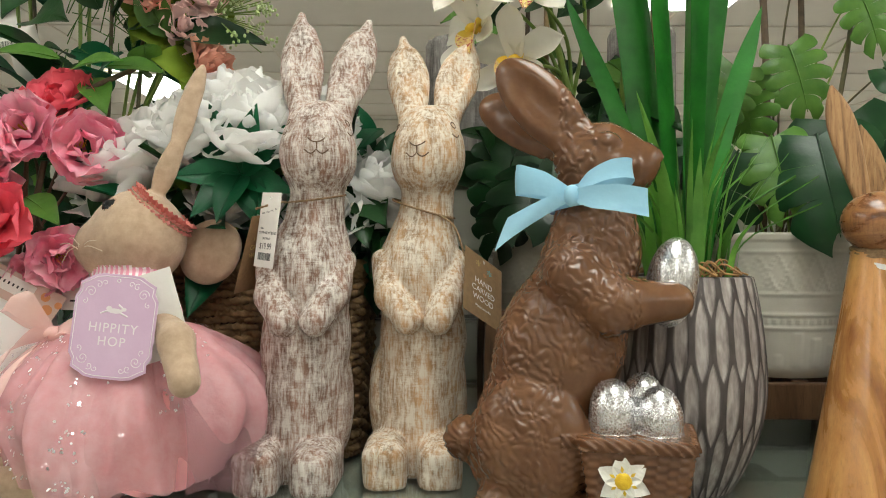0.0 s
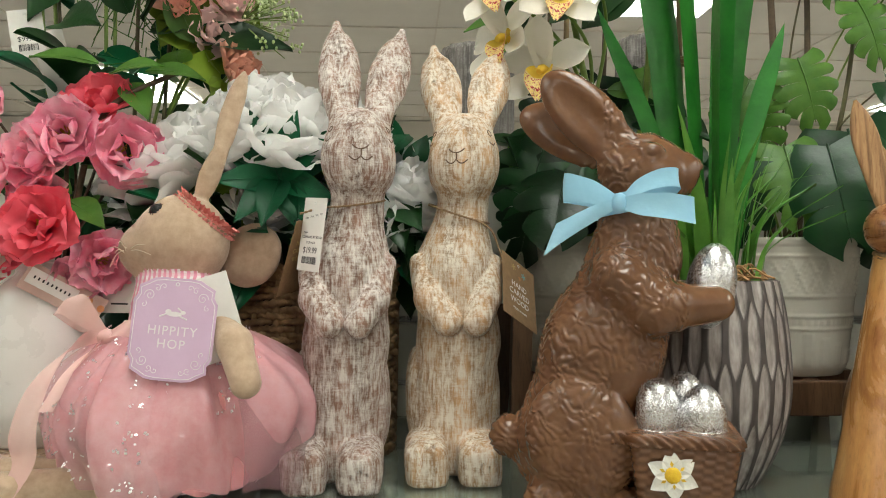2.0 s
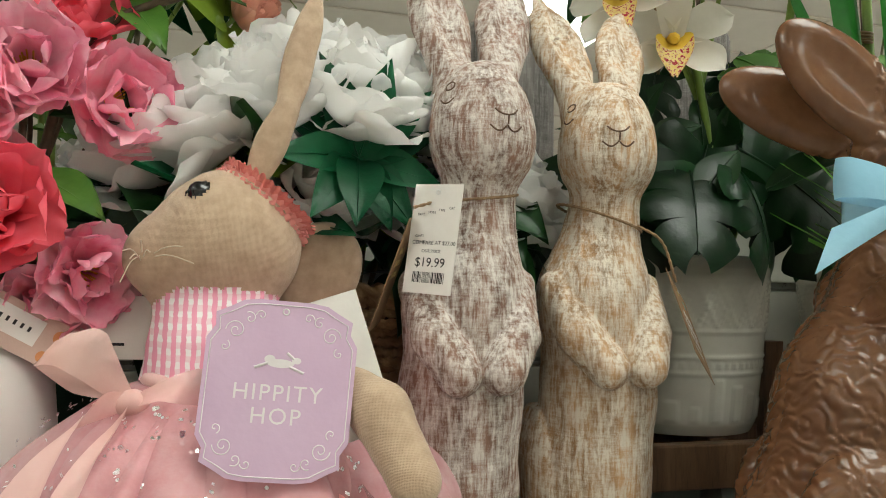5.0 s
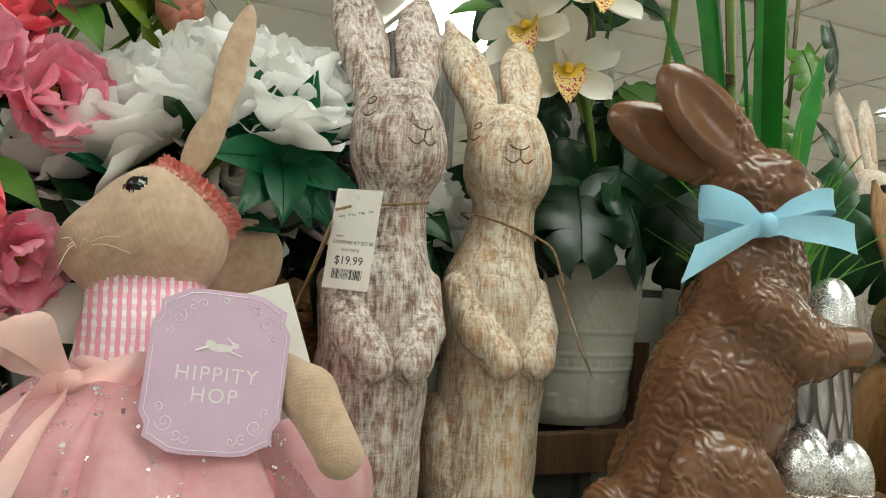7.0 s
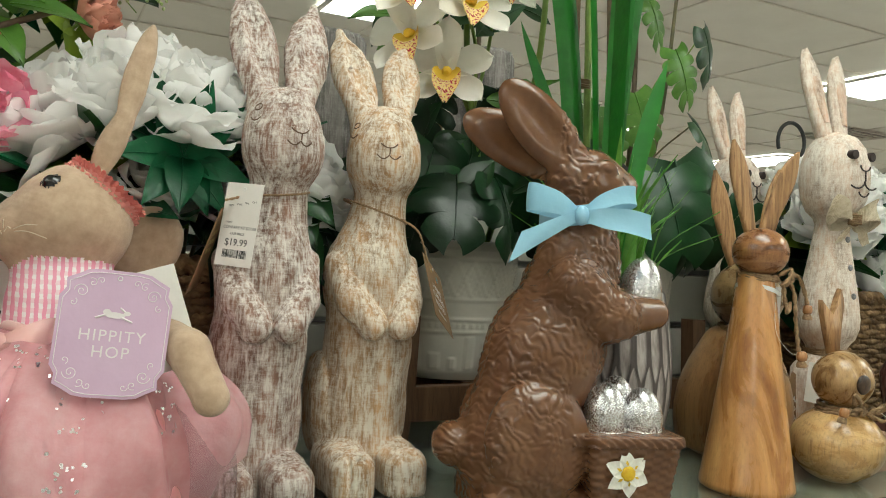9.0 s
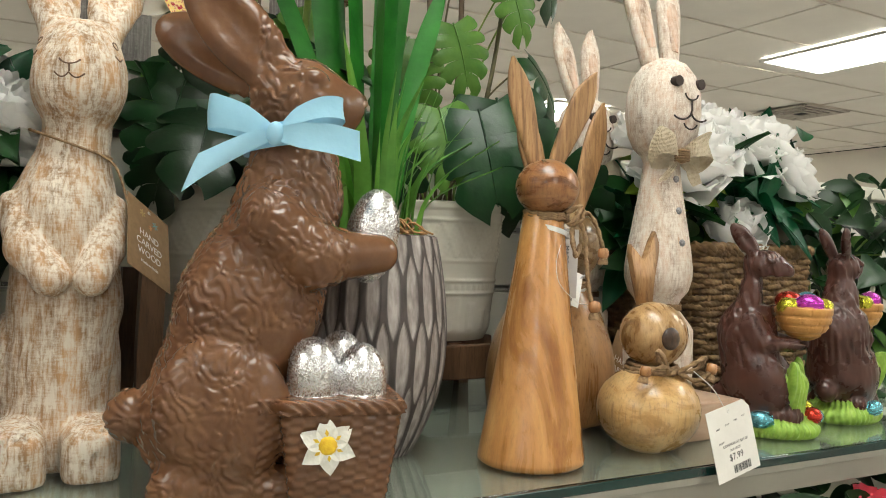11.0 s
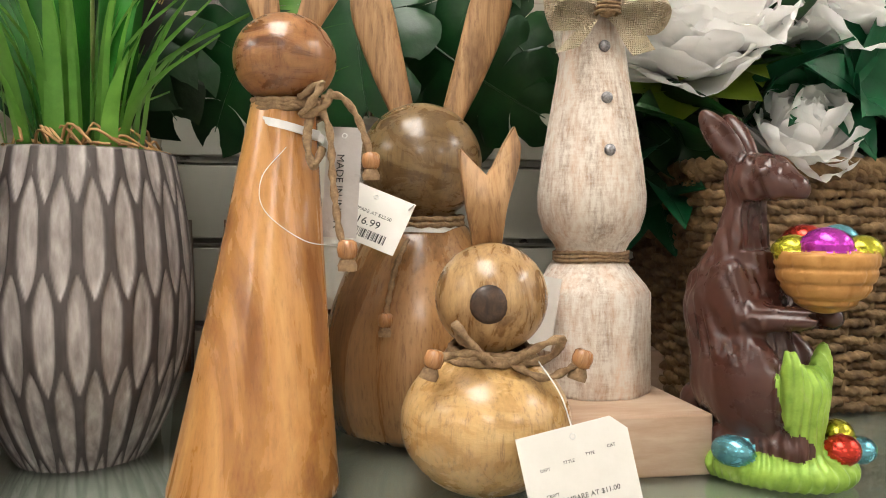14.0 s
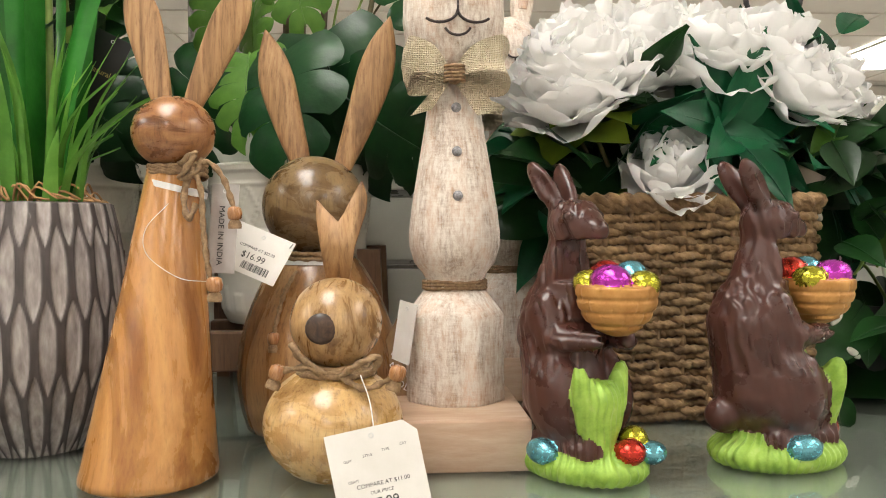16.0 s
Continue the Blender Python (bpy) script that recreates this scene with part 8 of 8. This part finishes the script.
# leaping hare drawn as a plain shape
for c, r in (((0.0, 0.0145), (0.0075, 0.0024)), ((0.0085, 0.0165), (0.0026, 0.0018)), ((-0.006, 0.0165), (0.003, 0.0024))):
    b.add([(c[0] + r[0] * math.cos(a), c[1] + r[1] * math.sin(a), 0.0005) for a in np.linspace(0, 2 * math.pi, 16, endpoint=False)], [tuple(range(16))])
for p in ([(0.005, 0.013), (0.013, 0.010)], [(-0.007, 0.0145), (-0.014, 0.0115)], [(0.007, 0.0175), (0.003, 0.0205)]):
    b.grid(tube(np.array([(x, y, 0.0005) for x, y in p]), 0.0008, 4), 0, close_v=True)
part("scroll_print", b.mesh("scroll_print", [M_WPRINT]), lilac, "white printed scrolls and hare")
tag("price_tag", (-0.277, 0.788, 1.487), (-0.30, 0.1, 0.95), (-0.05, -1, 0.08), 0.054, 0.084, M_CARD, "white store ticket tucked behind the lilac tag", (), (), (0.012, -0.026, 0.022, 0.012))
tag("price_tag", (-0.405, 0.930, 1.505), (0.02, 0.1, 1), (-0.1, -1, 0.1), 0.06, 0.045, M_CARD, "white blank ticket behind the doll's shoulder", (), ((-0.01, -0.012, 0.02, 0.002),))
# branch vase tags
jf = tag("hang_tag", (-0.468, 0.905, 1.506), (0.45, 0.25, 0.86), (0.35, -1, 0.05), 0.090, 0.032, surface("blush_card", [(0.3, (0.52, 0.36, 0.30)), (0.7, (0.60, 0.44, 0.37))], scale=30, rough=0.6), "blush floral hang tag with a pale name panel", (), (), category="hang tag", hole=False)
b = Build()
box_into(b, (-0.014, 0.002, 0.0005), (0.055, 0.018, 0.0002))
part("name_panel", b.mesh("name_panel", [M_CARD], False), jf)
b = Build()
for k in range(9):
    box_into(b, (-0.034 + k * 0.005, 0.002, 0.0007), (0.0018, 0.0035, 0.0001))
part("print_line", b.mesh("print_line", [M_PRINT], False), jf)
b = Build()
for x, y, r in ((0.026, 0.006, 0.005), (0.034, -0.006, 0.006), (0.042, 0.004, 0.004), (0.022, -0.010, 0.004)):
    b.add([(x + r * math.cos(a), y + r * math.sin(a), 0.0006) for a in np.linspace(0, 2 * math.pi, 12, endpoint=False)], [tuple(range(12))])
part("flower_print", b.mesh("flower_print", [M_ORANGEP], False), jf)
mt = tag("hang_tag", (-0.566, 1.115, 1.800), (-0.28, 0, 0.96), (0.1, -1, 0.05), 0.042, 0.118, M_CARD, "long white hang tag with teal print on the bouquet", (), (), category="hang tag")
b = Build()
for k in range(6):
    box_into(b, (-0.010 + k * 0.004, -0.034, 0.0005), (0.0026, 0.0055 if k else 0.008, 0.0001))
part("print_line", b.mesh("print_line", [M_BLUEP], False), mt)
tag("price_tag", (-0.605, 1.11, 1.852), (-0.15, 0, 1), (0.1, -1, 0), 0.045, 0.065, M_CARD, "white store price ticket reading $99.99 on the bouquet", [("$99.99", 0, -0.008, 0.0098, M_PRINT)], (), (0, -0.020, 0.026, 0.009))
tag("price_tag", (-0.545, 0.885, 1.560), (-0.12, 0, 1), (0.3, -1, 0), 0.04, 0.075, M_CARD, "white store price ticket reading $14.99 on the blossom vase", [("$14.99", 0, 0.004, 0.009, M_PRINT)], (), (0, -0.01, 0.028, 0.009))
bt = tag("hang_tag", (0.302, 0.945, 1.655), (0.45, 0, 0.9), (0.15, -1, 0.1), 0.036, 0.085, M_BLACKC, "black hang tag with gold script on the strap-leaf plant", [("Natural", 0, 0.004, 0.008, M_GOLDP)], category="hang tag")
# wooden family tags
tag("price_tag", (0.594, 0.693, 1.322), (-0.20, 0.10, 0.97), (0.02, -1, 0.18), 0.066, 0.074, M_CARD, "white store price ticket reading $7.99 on the small wooden rabbit", price_rows(0.074, 0.066, "$11.00", "$7.99"), (), (0.006, -0.029, 0.026, 0.008), outline=[(0.033, -0.037), (0.033, 0.028), (0.024, 0.037), (-0.033, 0.037), (-0.033, -0.037)])
tag("price_tag", (0.478, 0.845, 1.478), (0.42, 0.35, 0.85), (-0.05, -1, 0.4), 0.058, 0.044, M_CARD, "white store price ticket reading $16.99 behind the cone rabbit", [("COMPARE AT $22.00", 0, 0.003, 0.0038, M_PRINT), ("$16.99", 0, -0.005, 0.0085, M_PRINT)], (), (0.006, -0.014, 0.026, 0.007))
tag("hang_tag", (0.459, 0.806, 1.500), (0.06, 0.05, 1), (-0.2, -1, 0), 0.024, 0.075, surface("frosted_sleeve", [(0.3, (0.45, 0.42, 0.40)), (0.7, (0.55, 0.52, 0.5))], rough=0.3), "narrow grey sleeve tag lettered made in India", [], category="hang tag")
sleeve = [o for o in scene.objects if o.get("label", "").startswith("narrow grey sleeve")][0]
part("lettering", words("MADE IN INDIA", 0.0072, M_PRINT), sleeve, "", Matrix.Translation((-0.002, -0.006, 0.0006)) @ Matrix.Rotation(-math.pi / 2, 4, "Z"))
tag("price_tag", (0.610, 0.850, 1.405), (0.15, 0, 1), (-0.8, -0.5, 0), 0.03, 0.055, M_CARD, "blank white ticket hung on the spindle rabbit", ())
kt = tag("hang_tag", (0.606, 0.885, 1.366), (0.45, 0.1, 0.88), (0.1, -1, 0.1), 0.05, 0.088, M_KRAFT, "brown kraft hang tag lettered hand carved wood beside the block", [("HAND", 0, 0.010, 0.0105, M_WPRINT), ("CARVED", 0, -0.002, 0.0105, M_WPRINT), ("WOOD", 0, -0.014, 0.0105, M_WPRINT)], category="hang tag", group="kraft hang tags")
tag("hang_tag", (1.03, 0.985, 1.535), (0.4, 0.2, 0.9), (0.1, -1, 0.2), 0.07, 0.07, surface("beige_card", [(0.3, (0.46, 0.38, 0.31)), (0.7, (0.53, 0.45, 0.37))], rough=0.7), "plain beige card standing in the basket", (), category="hang tag", hole=False)


def cord(name, pts, r, label, n=60, closed=False, mat=None, rope=True):
    b = Build()
    p = spline(pts, n)
    g = tube(p, r, 8, 1.1 / r, 2, 0.28) if rope else tube(p, r, 7)
    if closed:
        b.grid(g, 0, close_v=True)
    else:
        capped(b, g)
    return thing(name, b.mesh(name, [mat or M_TWINE]), label, "cord" if rope else "tie", "twine cords" if rope else "")


def ring_pts(c, rx, ry, tilt=0.0, tx=0.0, n=16):
    return [(c[0] + rx * math.cos(u), c[1] + ry * math.sin(u), c[2] + tilt * math.sin(u) + tx * math.cos(u)) for u in np.linspace(0, 2 * math.pi, n)]


cord("jute_twine", ring_pts((-0.146, 0.929, 1.610), 0.0345, 0.0350, 0.004, 0.004), 0.0011, "thin jute twine round the brown carved rabbit's neck", 80, True)
cord("jute_twine", [(-0.178, 0.915, 1.606), (-0.192, 0.893, 1.600), (-0.205, 0.892, 1.596)], 0.0011, "short jute twine holding the tags")
cord("jute_twine", ring_pts((-0.023, 0.954, 1.600), 0.036, 0.0365, 0.004, -0.011), 0.0012, "thin jute twine round the tan carved rabbit's neck", 80, True)
cord("jute_twine", [(-0.006, 0.917, 1.592), (0.012, 0.908, 1.578), (0.024, 0.906, 1.545)], 0.0011, "jute twine holding the kraft tag")
for k in range(3):
    cord("jute_twine", ring_pts((0.424, 0.800, 1.544 + 0.0042 * k), 0.0225, 0.0225, 0.002 * (k - 1)), 0.0022, "jute rope wound round the cone rabbit's neck", 70, True)
cord("jute_twine", [(0.432, 0.776, 1.552), (0.446, 0.770, 1.560), (0.440, 0.768, 1.548), (0.434, 0.772, 1.540), (0.447, 0.770, 1.545), (0.452, 0.772, 1.556)], 0.0024, "jute rope knot at the cone rabbit's neck")
cord("jute_twine", [(0.444, 0.772, 1.548), (0.451, 0.768, 1.530), (0.453, 0.766, 1.500), (0.457, 0.764, 1.468), (0.462, 0.763, 1.452)], 0.0022, "long jute rope end with wooden bead")
cord("jute_twine", [(0.446, 0.772, 1.552), (0.458, 0.770, 1.552), (0.468, 0.770, 1.540), (0.474, 0.769, 1.524), (0.478, 0.769, 1.510)], 0.0022, "short jute rope end with wooden bead")
cord("jute_twine", [(0.440, 0.775, 1.545), (0.437, 0.770, 1.525), (0.441, 0.768, 1.508), (0.447, 0.770, 1.520)], 0.0024, "hanging loop of jute rope")
for k in range(3):
    cord("jute_twine", ring_pts((0.556, 0.775, 1.383 + 0.004 * k), 0.030 - 0.002 * k, 0.030 - 0.002 * k, 0.002 * (k - 1)), 0.0024, "jute rope wound round the small wooden rabbit", 70, True)
cord("jute_twine", [(0.550, 0.742, 1.388), (0.536, 0.735, 1.394), (0.522, 0.738, 1.392), (0.512, 0.740, 1.390)], 0.0023, "jute rope end with wooden bead")
cord("jute_twine", [(0.562, 0.742, 1.386), (0.580, 0.735, 1.378), (0.594, 0.734, 1.382), (0.608, 0.736, 1.390)], 0.0023, "jute rope end with wooden bead")
cord("jute_twine", [(0.548, 0.742, 1.386), (0.534, 0.733, 1.402), (0.526, 0.735, 1.412), (0.532, 0.740, 1.400), (0.548, 0.742, 1.390)], 0.0023, "small loop of jute rope")
cord("jute_twine", [(0.562, 0.742, 1.386), (0.578, 0.732, 1.398), (0.592, 0.733, 1.402), (0.586, 0.738, 1.390), (0.566, 0.742, 1.384)], 0.0023, "small loop of jute rope")
for k in range(2):
    cord("jute_twine", ring_pts((0.523, 0.905, 1.473 + 0.0045 * k), 0.034, 0.034, 0.002), 0.0022, "jute rope round the round rabbit's neck", 70, True)
cord("jute_twine", [(0.510, 0.872, 1.460), (0.500, 0.862, 1.440), (0.494, 0.856, 1.415), (0.491, 0.853, 1.395)], 0.0020, "jute rope end with wooden bead")
for p, nm in (((0.462, 0.762, 1.456), 1.0), ((0.477, 0.769, 1.512), 0.9), ((0.514, 0.740, 1.390), 0.95), ((0.606, 0.736, 1.389), 1.0), ((0.4915, 0.853, 1.400), 0.9)):
    b = Build()
    capped(b, lathe([(0.0035, -0.006), (0.0058, -0.0045), (0.0066, 0), (0.0058, 0.0045), (0.0035, 0.006)], 20))
    b.grid(lathe([(0.0058, -0.0135), (0.0062, -0.010), (0.0045, -0.006)], 12), 1, close_v=True)
    thing("wooden_bead", b.mesh("wooden_bead", [M_BEAD, M_TWINE]), "small orange-brown wooden bead with knotted rope end", "bead", "rope beads", "", Matrix.Translation(p) @ Matrix.Scale(nm, 4) @ Matrix.Rotation(0.3 * (p[0] > 0.5), 4, "Y"))


def zip_tie(c, r, tilt, rz, label):
    t = thing("zip_tie", None, label, "zip tie", "white zip ties", "", Matrix.Translation(c) @ Matrix.Rotation(rz, 4, "Z") @ Matrix.Rotation(tilt, 4, "Y"))
    b = Build()
    b.grid(lathe([(r, -0.0026), (r + 0.0011, -0.0026), (r + 0.0011, 0.0026), (r, 0.0026), (r, -0.0026)], 56), 0, close_v=True)
    part("band", b.mesh("band", [M_NYLON], False), t)
    b = Build()
    box_into(b, (r * 0.62, -r * 0.82, 0), (0.0075, 0.006, 0.0062), 0, 0.001)
    part("head", b.mesh("head", [M_NYLON], False), t)


zip_tie((0.4225, 0.800, 1.533), 0.0242, radians(14), 0.2, "white nylon zip tie round the cone rabbit")
zip_tie((0.522, 0.905, 1.4675), 0.0335, radians(1), 0.9, "white nylon zip tie round the round rabbit")
cord("nylon_loop", [(0.424, 0.772, 1.520), (0.410, 0.760, 1.500), (0.412, 0.756, 1.480), (0.435, 0.758, 1.462), (0.456, 0.766, 1.458)], 0.00028, "thin clear nylon tag loop", 40, False, M_NYLON, False)
cord("nylon_loop", [(0.578, 0.735, 1.388), (0.586, 0.715, 1.372), (0.590, 0.701, 1.352)], 0.00045, "thin clear nylon loop of the price ticket", 30, False, M_NYLON, False)
cord("nylon_loop", [(0.494, 0.868, 1.462), (0.505, 0.850, 1.478), (0.512, 0.842, 1.486)], 0.0009, "white nylon tag fastener", 20, False, M_NYLON, False)

# ---- stock on the shelf below ----
low = thing("artificial_shrub", None, "coral artificial blossoms in a pot on the lower shelf", "artificial flowers", "", "", Matrix.Translation((1.0, 0.82, 0.95)))
b = Build()
b.grid(lathe([(0.0001, 0), (0.06, 0), (0.075, 0.12), (0.07, 0.12), (0.06, 0.09)], 40), 0, close_v=True)
part("pot", b.mesh("pot", [M_WHITE]), low, "white pot")
rl = random.Random(77)
for k in range(60):
    p = Vector((rl.uniform(-0.35, 0.25), rl.uniform(-0.14, 0.08), rl.uniform(0.14, 0.29)))
    part("leaf", BROAD[k % 2], low, "", frame_m(p, toward(rl, (0, -0.5, 0.1), 0.6), toward(rl, (0, -0.7, 0.6), 0.3), rl.uniform(0.9, 1.3)))
for k in range(7):
    p = Vector((rl.uniform(-0.30, 0.2), rl.uniform(-0.16, -0.08), rl.uniform(0.18, 0.27)))
    bloom_at(low, AZALEA[k % 3], p, (0, -0.8, 0.4), 1.0, rl, False)
    stem_part(low, [(0, 0, 0.1), p * 0.5 + Vector((0, 0, 0.08)), p], 0.003, M_TWIG)
